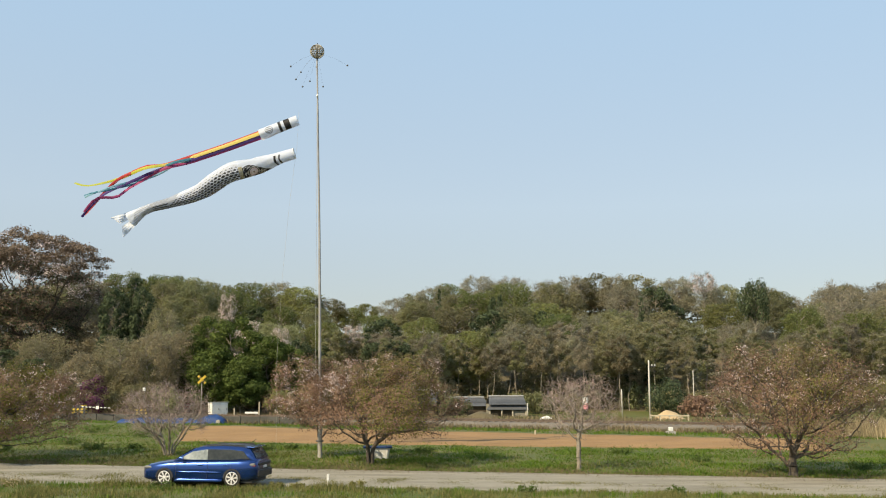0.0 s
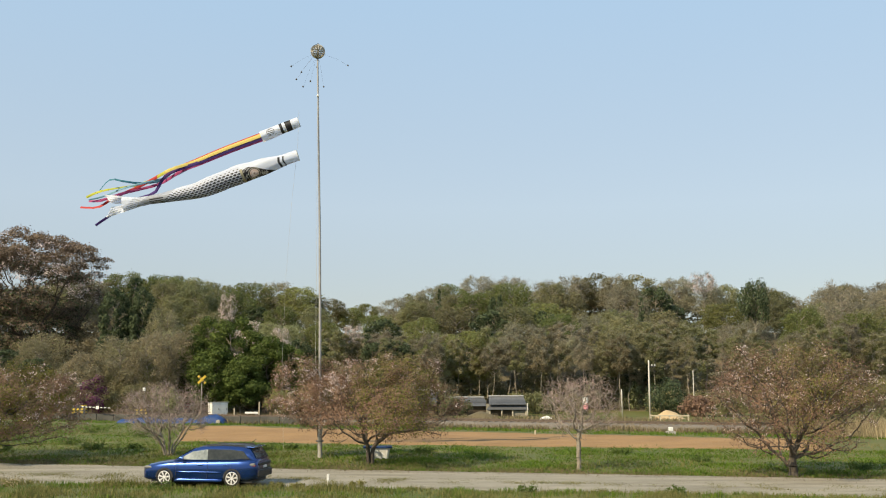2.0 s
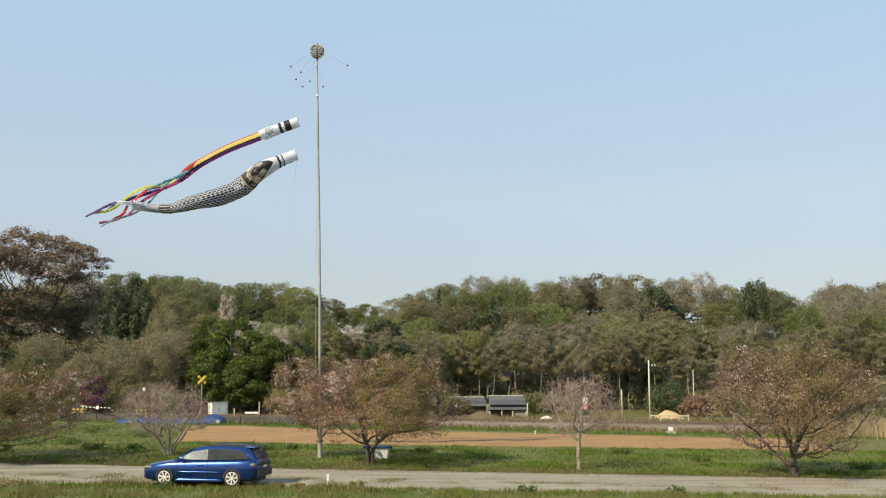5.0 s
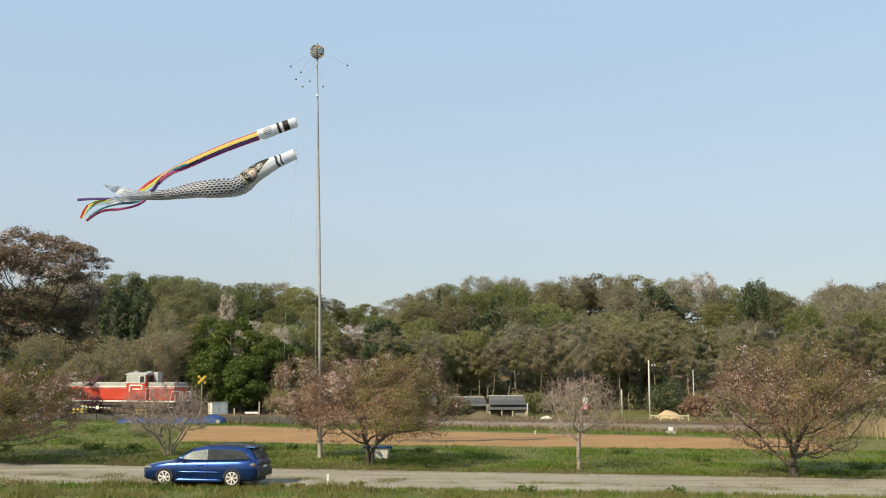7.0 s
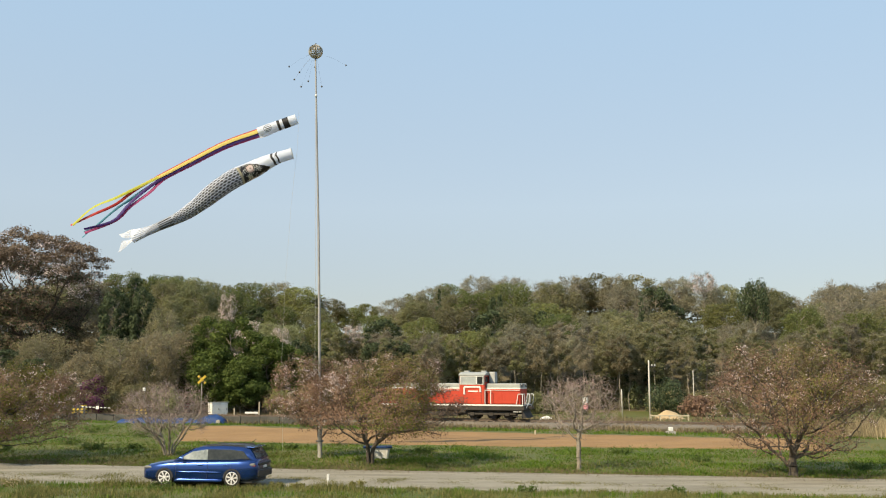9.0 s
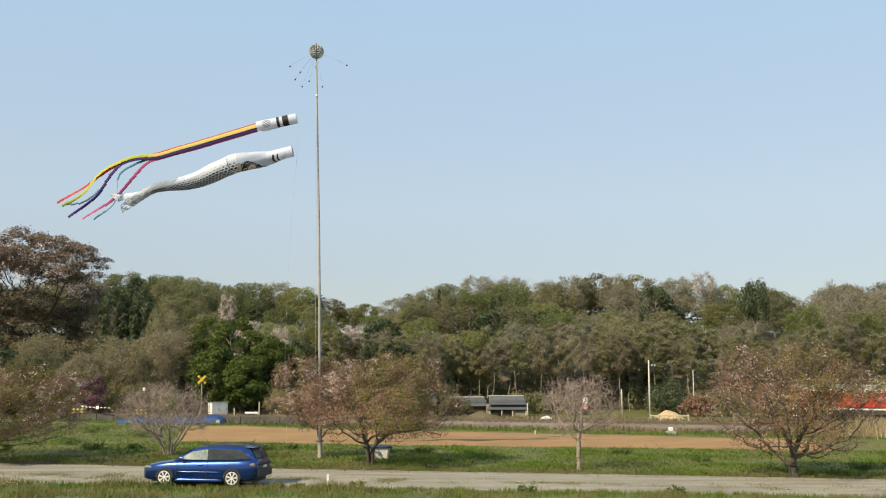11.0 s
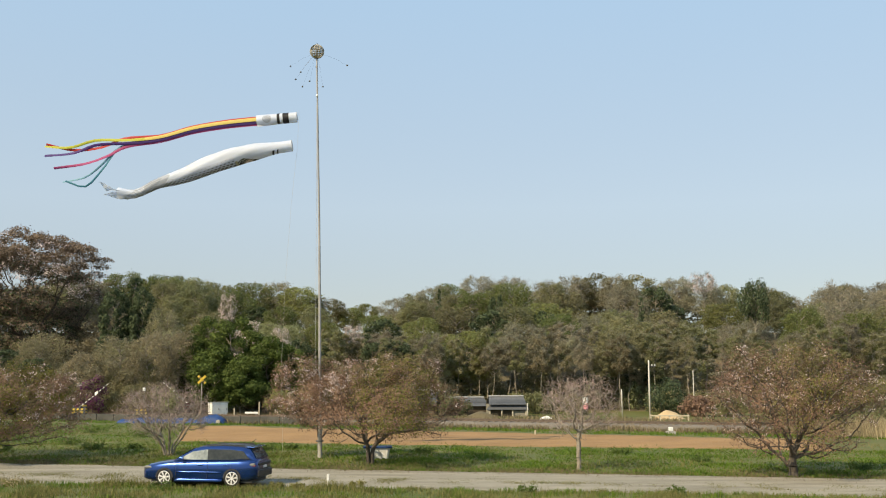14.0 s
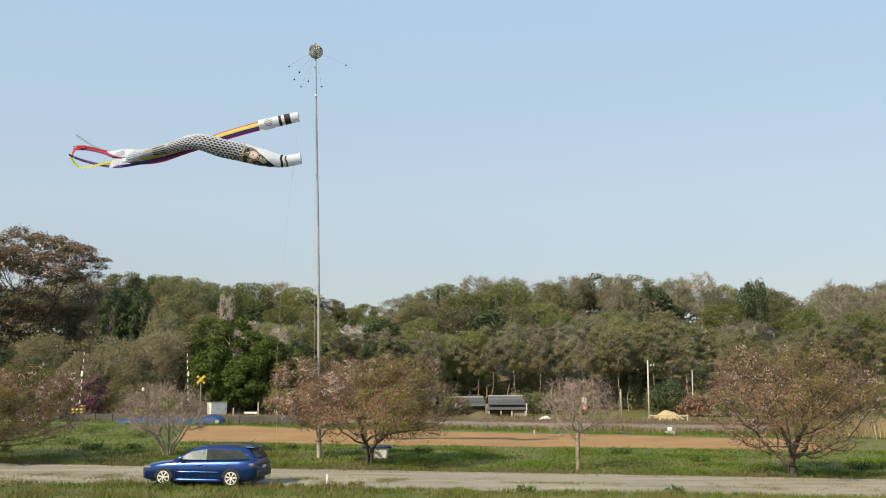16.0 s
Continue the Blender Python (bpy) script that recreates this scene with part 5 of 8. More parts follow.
def make_wagon():
    root = thing("station_wagon", pose(-8.95, 37.6, 0.03, 0, 0, 170.5), "parked metallic blue estate car with silver alloy wheels", "car")
    secs = []
    for x, w, zb, zs, zt in HULL:
        half = [(w * 0.80, zb), (w * 0.95, zb + 0.05), (w * 0.985, zb + 0.16), (w, (zb + zs) / 2 + 0.05), (w * 0.985, zs - 0.03), (w * 0.93, zs + 0.02), (w * 0.70, zt - 0.005), (w * 0.3, zt + 0.012)]
        secs.append([(x, y, z) for y, z in half] + [(x, -y, z) for y, z in half[::-1]])
    part("body", loft(bmesh.new(), secs), BLUE, root, "glossy metallic blue body", smooth=True)
    secs = []
    for x, wb, wt, zt in CABIN:
        half = [(wb, 0.86), (wb + (wt - wb) * 0.5, (0.88 + zt) / 2), (wt + 0.02, zt - 0.045), (wt * 0.9, zt - 0.005), (wt * 0.4, zt + 0.015)]
        secs.append([(x, y, z) for y, z in half] + [(x, -y, z) for y, z in half[::-1]])
    part("cabin", loft(bmesh.new(), secs), BLUE, root, smooth=True)

    def pane(name, corners, side, proud=0.016):
        bm = bmesh.new()
        (ax, az), (bx, bz), (cx, cz), (dx, dz) = corners
        grid = []
        for i in range(7):
            u = i / 6
            row = []
            for j in range(5):
                v = j / 4
                x = (ax + (dx - ax) * u) * (1 - v) + (bx + (cx - bx) * u) * v
                z = (az + (dz - az) * u) * (1 - v) + (bz + (cz - bz) * u) * v
                row.append(bm.verts.new((x, side * (cabin_y(x, z) + proud), z)))
            grid.append(row)
        for i in range(6):
            for j in range(4):
                bm.faces.new((grid[i][j], grid[i + 1][j], grid[i + 1][j + 1], grid[i][j + 1]))
        if "pillar" in name:
            part(name, bm, GLASS, root, "black pillar between the windows", smooth=True)
            return
        # front panes take the glass with painted glare
        part(name, bm, SUNLITGLASS if name[0] == "f" else GLASS, root, "tinted glass with sunlight painted into its colour" if name[0] == "f" else "dark tinted glass", smooth=True)
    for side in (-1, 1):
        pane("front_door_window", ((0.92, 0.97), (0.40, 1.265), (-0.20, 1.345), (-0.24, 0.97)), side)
        pane("rear_door_window", ((-0.30, 0.97), (-0.27, 1.35), (-1.04, 1.345), (-1.14, 0.98)), side)
        pane("quarter_window", ((-1.20, 0.985), (-1.12, 1.34), (-1.60, 1.29), (-1.85, 1.03)), side)
        pane("door_pillar", ((-0.20, 0.965), (-0.16, 1.345), (-0.31, 1.352), (-0.34, 0.965)), side, 0.011)
        pane("door_pillar", ((-1.10, 0.975), (-1.00, 1.345), (-1.16, 1.342), (-1.24, 0.98)), side, 0.011)
        part("belt_trim", rods([((0.95, side * (cabin_y(0.95, 0.96) + 0.012), 0.955), (-1.88, side * (cabin_y(-1.88, 1.02) + 0.012), 1.012))], 0.012, 6), BLACK, root)
        for x in (1.42, -1.255):
            make_wheel(root, x, side)
        part("door_mirror", box(bmesh.new(), 0.66, 0.80, side * 0.84 if side > 0 else -1.02, 1.02 if side > 0 else -0.84, 0.95, 1.08, bevel=0.03), BLUE, root)
        part("side_moulding", rounded_strip(-0.85, 0.95, side, 0.886, 0.50, 0.05, 0.030), BLUE, root, smooth=True)
        part("sill", rounded_strip(-0.86, 1.02, side, 0.862, 0.17, 0.11, 0.055), BLUE, root, smooth=True)
        for x in (0.02, -1.0):
            part("door_handle", box(bmesh.new(), x - 0.10, x + 0.10, min(side * 0.885, side * 0.915), max(side * 0.885, side * 0.915), 0.775, 0.81, bevel=0.01), BLUE, root)
        for x in (0.98, -0.27, -1.17):
            part("door_gap", rods([((x, side * 0.889, 0.28), (x - 0.02, side * 0.889, 0.62)), ((x - 0.02, side * 0.889, 0.62), (x, side * 0.872, 0.90))], 0.008, 5), BLACK, root)
        bm = box(bmesh.new(), 1.93, 2.27, min(side * 0.58, side * 0.842), max(side * 0.58, side * 0.842), 0.61, 0.725, bevel=0.045)
        part("headlight", bm, LAMP, root, "clear headlight")
        bm = box(bmesh.new(), -2.13, -1.86, min(side * 0.70, side * 0.86), max(side * 0.70, side * 0.86), 0.76, 0.87, bevel=0.03)
        t = part("tail_light", bm, LAMP, root, "clear and red tail light")
        part("red_lens", box(bmesh.new(), -2.145, -1.94, min(side * 0.68, side * 0.85), max(side * 0.68, side * 0.85), 0.76, 0.80, bevel=0.01), REDLAMP, t)
        part("roof_rail", rods([((-0.1, side * 0.52, 1.505), (-1.6, side * 0.52, 1.49))], 0.018, 6), BLACK, root)
    for name, x0, x1 in (("windscreen", 1.10, 0.36), ("rear_window", -2.10, -1.85)):
        bm, grid = bmesh.new(), []
        for i in range(9):
            x = x0 + (x1 - x0) * i / 8
            w, z = table(CABIN, x, 2) * 0.93, table(CABIN, x, 3)
            grid.append([bm.verts.new((x + (0.012 if x > 0 else -0.014), w * k / 4, z + 0.026 - 0.02 * abs(k / 4))) for k in range(-4, 5)])
        for i in range(8):
            for k in range(8):
                bm.faces.new((grid[i][k], grid[i + 1][k], grid[i + 1][k + 1], grid[i][k + 1]))
        part(name, bm, GLASS, root, smooth=True)
    top = []
    for k in range(13):
        x = 0.28 - 2.08 * k / 12
        w, z = table(CABIN, x, 2), table(CABIN, x, 3)
        half = [(w * 0.93, z - 0.014), (w * 0.9, z + 0.006), (w * 0.4, z + 0.026)]
        top.append([(x, y, z) for y, z in half] + [(x, -y, z) for y, z in half[::-1]])
    part("roof_panel", loft(bmesh.new(), top), BLACK, root, "dark roof panel", smooth=True)
    part("rear_spoiler", box(bmesh.new(), -2.02, -1.70, -0.58, 0.58, 1.415, 1.455, bevel=0.015), BLUE, root)
    part("rear_bumper", box(bmesh.new(), -2.27, -2.05, -0.70, 0.70, 0.34, 0.60, bevel=0.05), BLACK, root)
    # added black strip imitates the shade on the car's rear
    part("tailgate_shade_strip", box(bmesh.new(), -2.235, -2.12, -0.62, 0.62, 0.78, 0.86, bevel=0.02), BLACK, root, "black strip painting in shade across the tailgate")
    part("front_grille", box(bmesh.new(), 2.32, 2.38, -0.40, 0.40, 0.42, 0.54, bevel=0.02), BLACK, root)
    part("number_plate", box(bmesh.new(), -2.235, -2.205, -0.17, 0.17, 0.66, 0.76, bevel=0.005), WHITE, root, "plain white plate")
    part("underbody", boxed(-2.0, 2.0, -0.74, 0.74, 0.14, 0.24), BLACK, root)
    part("aerial", rods([((-1.6, 0.0, 1.46), (-1.85, 0.0, 1.72))], 0.006, 4), BLACK, root)
    return root


make_wagon()


def make_loco():
    root = thing("diesel_locomotive", pose(0, 0, -50), "orange-red and grey diesel shunting locomotive on the line", "locomotive")
    red, grey, white = ORANGE_RED, LOCO_GREY, WHITE
    part("underframe", boxed(-5.7, 6.3, -1.32, 1.32, 0.92, 1.24), BRAKE, root)
    part("sill_band", boxed(-5.71, 6.31, -1.36, 1.36, 1.24, 1.36, bevel=0.02), white, root, "white painted running board edge")
    part("walkway", boxed(-5.68, 6.28, -1.33, 1.33, 1.355, 1.38), BRAKE, root)

    def hood(x0, x1, name):
        h = part(name, boxed(x0, x1, -1.02, 1.02, 1.38, 2.62, bevel=0.05), red, root, "orange-red hood")
        part("white_band", boxed(x0 - 0.006, x1 + 0.006, -1.028, 1.028, 2.60, 2.71, bevel=0.02), white, h)
        part("grey_top", boxed(x0 + 0.02, x1 - 0.02, -1.0, 1.0, 2.70, 3.04, bevel=0.07), grey, h, "grey hood roof")
        n = max(2, int((x1 - x0) / 1.1))
        for side in (-1, 1):
            for k in range(n):
                a = x0 + 0.12 + (x1 - x0 - 0.24) * k / n
                b = x0 + 0.12 + (x1 - x0 - 0.24) * (k + 1) / n - 0.05
                part("hood_door", box(bmesh.new(), a, b, min(side * 1.015, side * 1.036), max(side * 1.015, side * 1.036), 1.45, 2.54, bevel=0.01), red, h)
        return h
    long_hood = hood(-5.55, 1.25, "long_hood")
    short_hood = hood(3.25, 6.05, "short_hood")
    for side in (-1, 1):
        part("grille", box(bmesh.new(), -5.4, -3.6, min(side * 1.03, side * 1.05), max(side * 1.03, side * 1.05), 1.55, 2.5, bevel=0.01), GRILLE, long_hood, "dark red radiator grille")
        for k in range(10):
            z = 1.6 + 0.09 * k
            part("grille_bar", boxed(-5.38, -3.62, min(side * 1.045, side * 1.062), max(side * 1.045, side * 1.062), z, z + 0.03), GRILLE, long_hood)
        for x0, x1 in ((-3.4, 1.2), (3.3, 6.0)):
            part("handrail", rods([((x0, side * 1.1, 2.5), (x1, side * 1.1, 2.5))], 0.02, 6), white, root)
    cab = part("cab", boxed(1.25, 3.25, -1.36, 1.36, 1.38, 2.95, bevel=0.04), red, root, "orange-red cab with white upper part")
    part("cab_upper", boxed(1.24, 3.26, -1.37, 1.37, 2.93, 3.72, bevel=0.05), grey, cab)
    roof = bmesh.new()
    prof = [(-1.40, 3.70), (-1.40, 3.76), (-1.1, 3.90), (-0.5, 3.97), (0.5, 3.97), (1.1, 3.90), (1.40, 3.76), (1.40, 3.70)]
    loft(roof, [[(1.18, y, z) for y, z in prof], [(3.34, y, z) for y, z in prof]])
    part("cab_roof", roof, grey, cab, "pale grey arched cab roof")
    for side in (-1, 1):
        for x0, x1, g in ((1.34, 2.62, LITGLASS), (2.66, 3.16, GLASS)):
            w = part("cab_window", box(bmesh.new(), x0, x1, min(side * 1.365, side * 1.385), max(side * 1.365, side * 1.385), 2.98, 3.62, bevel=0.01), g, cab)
            part("window_frame", rods([((x0, side * 1.388, 2.98), (x1, side * 1.388, 2.98)), ((x0, side * 1.388, 3.62), (x1, side * 1.388, 3.62)), ((x0, side * 1.388, 2.98), (x0, side * 1.388, 3.62)), ((x1, side * 1.388, 2.98), (x1, side * 1.388, 3.62))], 0.025, 6), white, w)
        part("cab_band", rods([((1.65, side * 1.375, 2.75), (2.95, side * 1.375, 2.75)), ((1.65, side * 1.375, 2.15), (1.65, side * 1.375, 2.75)), ((2.95, side * 1.375, 2.35), (2.95, side * 1.375, 2.75))], 0.075, 6), white, cab, "white painted frame line")
        for seam in (1.58, 3.02):
            part("panel_seam", rods([((seam, side * 1.362, 1.45), (seam, side * 1.362, 2.9))], 0.012, 5), GRILLE, cab)
        part("cab_plate", box(bmesh.new(), 1.95, 2.75, min(side * 1.36, side * 1.38), max(side * 1.36, side * 1.38), 2.36, 2.47), white, cab, "plain white plate")
        part("cab_handrail", rods([((3.3, side * 1.30, 1.4), (3.3, side * 1.30, 2.5)), ((3.3, side * 1.30, 2.5), (3.75, side * 1.30, 2.5)), ((3.75, side * 1.30, 2.5), (3.75, side * 1.30, 1.4))], 0.03, 6), white, root)
    for x, sgn in ((3.25, 1), (1.25, -1)):
        for y in (-0.75, 0.75):
            part("end_window", box(bmesh.new(), min(x, x + sgn * 0.03), max(x, x + sgn * 0.03), y - 0.4, y + 0.4, 3.12, 3.6, bevel=0.01), GLASS, cab)
        part("cab_end", box(bmesh.new(), min(x + sgn * 0.005, x + sgn * 0.022), max(x + sgn * 0.005, x + sgn * 0.022), -1.30, 1.30, 1.5, 3.70), red, cab, "orange-red cab end wall")
    part("exhaust", boxed(3.36, 3.86, -0.35, 0.35, 3.05, 3.98, bevel=0.08), grey, root, "tall grey exhaust box")
    for x in (1.5, 2.9):
        part("roof_vent", boxed(x - 0.2, x + 0.2, -0.35, 0.05, 3.95, 4.08, bevel=0.03), grey, cab)
    # running gear
    for x in (-4.6, -3.1, 2.2, 3.7, 5.0):
        for y in (-0.62, 0.62):
            part("wheel", rod(bmesh.new(), (x, y - 0.06, 0.57), (x, y + 0.06, 0.57), 0.43, 0.43, 22), BRAKE, root)
            part("axle_box", boxed(x - 0.18, x + 0.18, min(y * 1.3, y * 1.75), max(y * 1.3, y * 1.75), 0.44, 0.72, bevel=0.03), BRAKE, root)
    for x0, x1 in ((-5.5, -2.2), (1.4, 5.8)):
        for side in (-1, 1):
            part("bogie_frame", box(bmesh.new(), x0, x1, min(side * 0.84, side * 1.02), max(side * 0.84, side * 1.02), 0.52, 0.78, bevel=0.03), BRAKE, root)
    for side in (-1, 1):
        for x in (-4.0, -2.9, 2.9, 4.3):
            part("spring", rod(bmesh.new(), (x, side * 0.95, 0.72), (x, side * 0.95, 1.0), 0.11, 0.11, 10), BRAKE, root)
        for x in (-2.1, 1.25):
            part("air_tank", rod(bmesh.new(), (x - 0.45, side * 1.12, 0.78), (x + 0.45, side * 1.12, 0.78), 0.17, 0.17, 14), BRAKE, root)
        part("brake_pipe", rods([((-5.4, side * 1.2, 0.88), (5.9, side * 1.2, 0.88))], 0.03, 6), BRAKE, root)
    part("fuel_tank", boxed(-1.8, 1.0, -1.15, 1.15, 0.42, 1.0, bevel=0.06), BRAKE, root)
    for sgn in (-1, 1):
        x = 6.3 if sgn > 0 else -5.7
        nose = 6.04 if sgn > 0 else -5.54
        part("buffer_beam", box(bmesh.new(), min(x - sgn * 0.05, x + sgn * 0.1), max(x - sgn * 0.05, x + sgn * 0.1), -1.3, 1.3, 0.92, 1.3, bevel=0.02), BRAKE, root)
        part("snow_plough", loft(bmesh.new(), [[(x - sgn * 0.1, y, 0.95), (x + sgn * 0.25, y * 0.85, 0.30), (x - sgn * 0.1, y, 0.28)] for y in (-1.25, 0, 1.25)]), BRAKE, root)
        part("coupler", boxed(min(x, x + sgn * 0.55), max(x, x + sgn * 0.55), -0.14, 0.14, 0.98, 1.22, bevel=0.03), BRAKE, root)
        for side in (-1, 1):
            y = side * 1.18
            rail = [((x - sgn * 0.05, y, 1.36), (x - sgn * 0.05, y, 2.2)), ((x - sgn * 0.05, y, 2.2), (x - sgn * 0.4, y, 2.2)), ((x - sgn * 0.4, y, 2.2), (x - sgn * 0.55, y, 1.36)), ((x - sgn * 0.05, y, 2.2), (x - sgn * 0.05, y * 0.45, 2.2)), ((x - sgn * 0.05, y * 0.45, 2.2), (x - sgn * 0.05, y * 0.45, 1.36))]
            part("end_handrail", rods(rail, 0.03, 6), white, root, "white end handrail")
            hoop = [((x + sgn * 0.05, y * 0.55, 1.0), (x + sgn * 0.32, y * 0.55, 1.5)), ((x + sgn * 0.32, y * 0.55, 1.5), (x + sgn * 0.38, y * 0.55, 2.15)), ((x + sgn * 0.38, y * 0.55, 2.15), (x + sgn * 0.2, y * 0.55, 2.22)), ((x + sgn * 0.2, y * 0.55, 2.22), (x + sgn * 0.06, y * 0.55, 1.4))]
            part("end_hoop", rods(hoop, 0.03, 6), white, root, "white grab hoop at the end")
            part("step", boxed(min(x - sgn * 0.1, x - sgn * 0.75), max(x - sgn * 0.1, x - sgn * 0.75), min(side * 1.1, side * 1.4), max(side * 1.1, side * 1.4), 0.42, 0.46), BRAKE, root)
            part("step", boxed(min(x - sgn * 0.1, x - sgn * 0.75), max(x - sgn * 0.1, x - sgn * 0.75), min(side * 1.1, side * 1.4), max(side * 1.1, side * 1.4), 0.78, 0.82), white, root)
            lamp = rod(bmesh.new(), (nose, side * 0.62, 2.92), (nose + 0.08 * sgn, side * 0.62, 2.92), 0.13, 0.13, 14)
            part("headlight", lamp, LAMP, root)
    return root


loco = make_loco()
# the hull is stretched lengthwise to fit the camera's view
for ob in loco.children_recursive:
    if ob.type != "MESH":
        continue
    if ob.name.startswith(("wheel", "axle_box")):
        ob.data.transform(Matrix.Translation((ob.data.vertices[0].co.x * 0.055, 0, 0)))
    else:
        ob.data.transform(Matrix.Diagonal((1.055, 1, 1, 1)))


def on_loco(t):
    s = 0.6 + 16.4 * (t - 9.0)
    return Matrix.Translation(on_track(s, 0, 0.38)) @ Matrix.Rotation(-TRACK_TURN, 4, "Z")


# ---- railway side ----
def make_wall():
    turn = Matrix.Rotation(-TRACK_TURN, 4, "Z")
    root = thing("retaining_wall", Matrix.Translation(on_track(-24, -4.6)) @ turn, "low dark stained concrete retaining wall below the railway", "wall", kind="structure")
    n = 14
    for k in range(n):
        x0 = -13 + 26 * k / n
        part("wall_panel", boxed(x0, x0 + 26 / n - 0.02, -0.1, 0.1, -0.15, 0.62 + 0.02 * math.sin(k * 1.7), bevel=0.012), DARKWALL, root)
    for k in range(n + 1):
        x0 = -13 + 26 * k / n
        part("wall_post", boxed(x0 - 0.06, x0 + 0.06, -0.16, -0.1, -0.15, 0.66), DARKWALL, root)


make_wall()


def crossing_sign(x, y, height, cross=True):
    root = thing("crossing_sign", pose(x, y, land(x, y), 0, 0, 8), "yellow diagonal cross sign on a slim grey post", "sign")
    part("post", rod(bmesh.new(), (0, 0, -0.1), (0, 0, height), 0.045, 0.045, 10), CONCRETE, root)
    for a in (45, -45):
        bm = boxed(-0.52, 0.52, -0.02, 0.02, -0.11, 0.11, bevel=0.01)
        bmesh.ops.transform(bm, matrix=Matrix.Translation((0, -0.07 if a > 0 else -0.115, height)) @ Matrix.Rotation(radians(a), 4, "Y"), verts=bm.verts[:])
        arm = part("cross_arm", bm, YELLOW, root, "yellow board with a dark tip")
        for s in (-1, 1):
            b2 = boxed(s * 0.26 - 0.045, s * 0.26 + 0.045, -0.045, -0.021, -0.111, 0.111)
            bmesh.ops.transform(b2, matrix=Matrix.Translation((0, -0.07 if a > 0 else -0.115, height)) @ Matrix.Rotation(radians(a), 4, "Y"), verts=b2.verts[:])
            if a > 0:
                part("dark_stripe", b2, IRON, arm)
            else:
                b2.free()


crossing_sign(-23.75, 95.5, 3.64)


def cabinet():
    root = thing("signal_cabinet", pose(-22.35, 96.6, land(-22.35, 96.6) - 0.3, 0, 0, 38), "pale grey steel equipment cabinet beside the crossing", "cabinet")
    part("plinth", boxed(-0.9, 0.9, -0.5, 0.5, -0.1, 0.35), CONCRETE, root)
    b = part("body", boxed(-0.85, 0.85, -0.45, 0.45, 0.35, 1.62, bevel=0.03), WHITE, root)
    part("lid", boxed(-0.9, 0.9, -0.5, 0.5, 1.62, 1.70, bevel=0.02), LOCO_GREY, root)
    for x in (-0.42, 0.42):
        d = part("door", boxed(x - 0.40, x + 0.40, -0.475, -0.45, 0.42, 1.56, bevel=0.01), WHITE, b)
        part("handle", boxed(x + 0.26, x + 0.32, -0.50, -0.475, 0.95, 1.1), IRON, d)


cabinet()


def barrier(x, y, turn, label, box_mat, box_label):
    """A drive box on a plinth with a striped arm that turns on it; gives the arm."""
    root = thing("crossing_barrier", pose(x, y, 0.0, 0, 0, turn), label, "barrier")
    part("plinth", boxed(-0.32, 0.32, -0.3, 0.3, -0.2, 0.42, bevel=0.02), CONCRETE, root)
    part("drive_box", boxed(-0.25, 0.25, -0.22, 0.22, 0.42, 1.36, bevel=0.03), box_mat, root, box_label)
    for k in range(3):
        stripe = boxed(-0.256, 0.256, -0.226, 0.226, -0.07, 0.07)
        bmesh.ops.transform(stripe, matrix=Matrix.Translation((0, 0, 0.6 + 0.28 * k)), verts=stripe.verts[:])
        part("box_stripe", stripe, IRON, root)
    arm = part("arm", rod(bmesh.new(), (0, -0.06, 0), (0, 0.16, 0), 0.13, 0.13, 14), IRON, root, "black and white striped arm on a dark hub")
    arm.matrix_basis = pose(0, -0.30, 1.22)
    n, length = 16, 5.0
    for k in range(n):
        a, b = length * k / n, length * (k + 1) / n
        part("arm_band", rod(bmesh.new(), (a, 0, 0), (b, 0, 0), 0.05 - 0.0012 * k, 0.05 - 0.0012 * (k + 1), 8), WHITE if k % 2 else IRON, arm)
    part("arm_plate", boxed(2.75, 3.25, -0.075, -0.055, -0.14, 0.14, bevel=0.01), WHITE, arm, "plain white plate")
    part("counterweight", boxed(-0.62, -0.2, -0.08, 0.08, -0.12, 0.12, bevel=0.02), IRON, arm)
    return arm


def stripe_guard(x, y, turn):
    root = thing("striped_guard", pose(x, y, 0.0, 0, 0, turn), "low guard board with yellow and black stripes", "guard board")
    for px in (0.08, 1.12):
        part("post", boxed(px - 0.05, px + 0.05, -0.05, 0.05, -0.2, 1.3), IRON, root)
    for z in (0.66, 0.94):
        for k in range(6):
            part("stripe", prism(bmesh.new(), [(0.2 * k, z), (0.2 * k + 0.2, z), (0.2 * k + 0.28, z + 0.15), (0.2 * k + 0.08, z + 0.15)], -0.09, -0.055), IRON if k % 2 else YELLOW, root)


near_arm = barrier(-32.9, 89.0, -40, "yellow striped level crossing barrier with a long arm", YELLOW, "yellow drive box")
far_arm = barrier(-25.05, 95.0, 140, "rusty red level crossing barrier with a long arm", GRILLE, "rusty red drive box")
stripe_guard(-33.6, 88.3, -8)
stripe_guard(-27.3, 86.6, -8)


def tall_signal(x, y, h):
    root = thing("signal_post", pose(x, y, land(x, y)), "slim pale post with a small white lamp head", "signal post")
    part("post", rod(bmesh.new(), (0, 0, 0), (0, 0, h), 0.06, 0.045, 8), CONCRETE, root)
    part("lamp_head", boxed(-0.11, 0.11, -0.13, 0.08, h - 0.28, h + 0.03, bevel=0.03), WHITE, root)


tall_signal(-28.9, 93.9, 2.85)
tall_signal(-34.7, 88.0, 3.5)


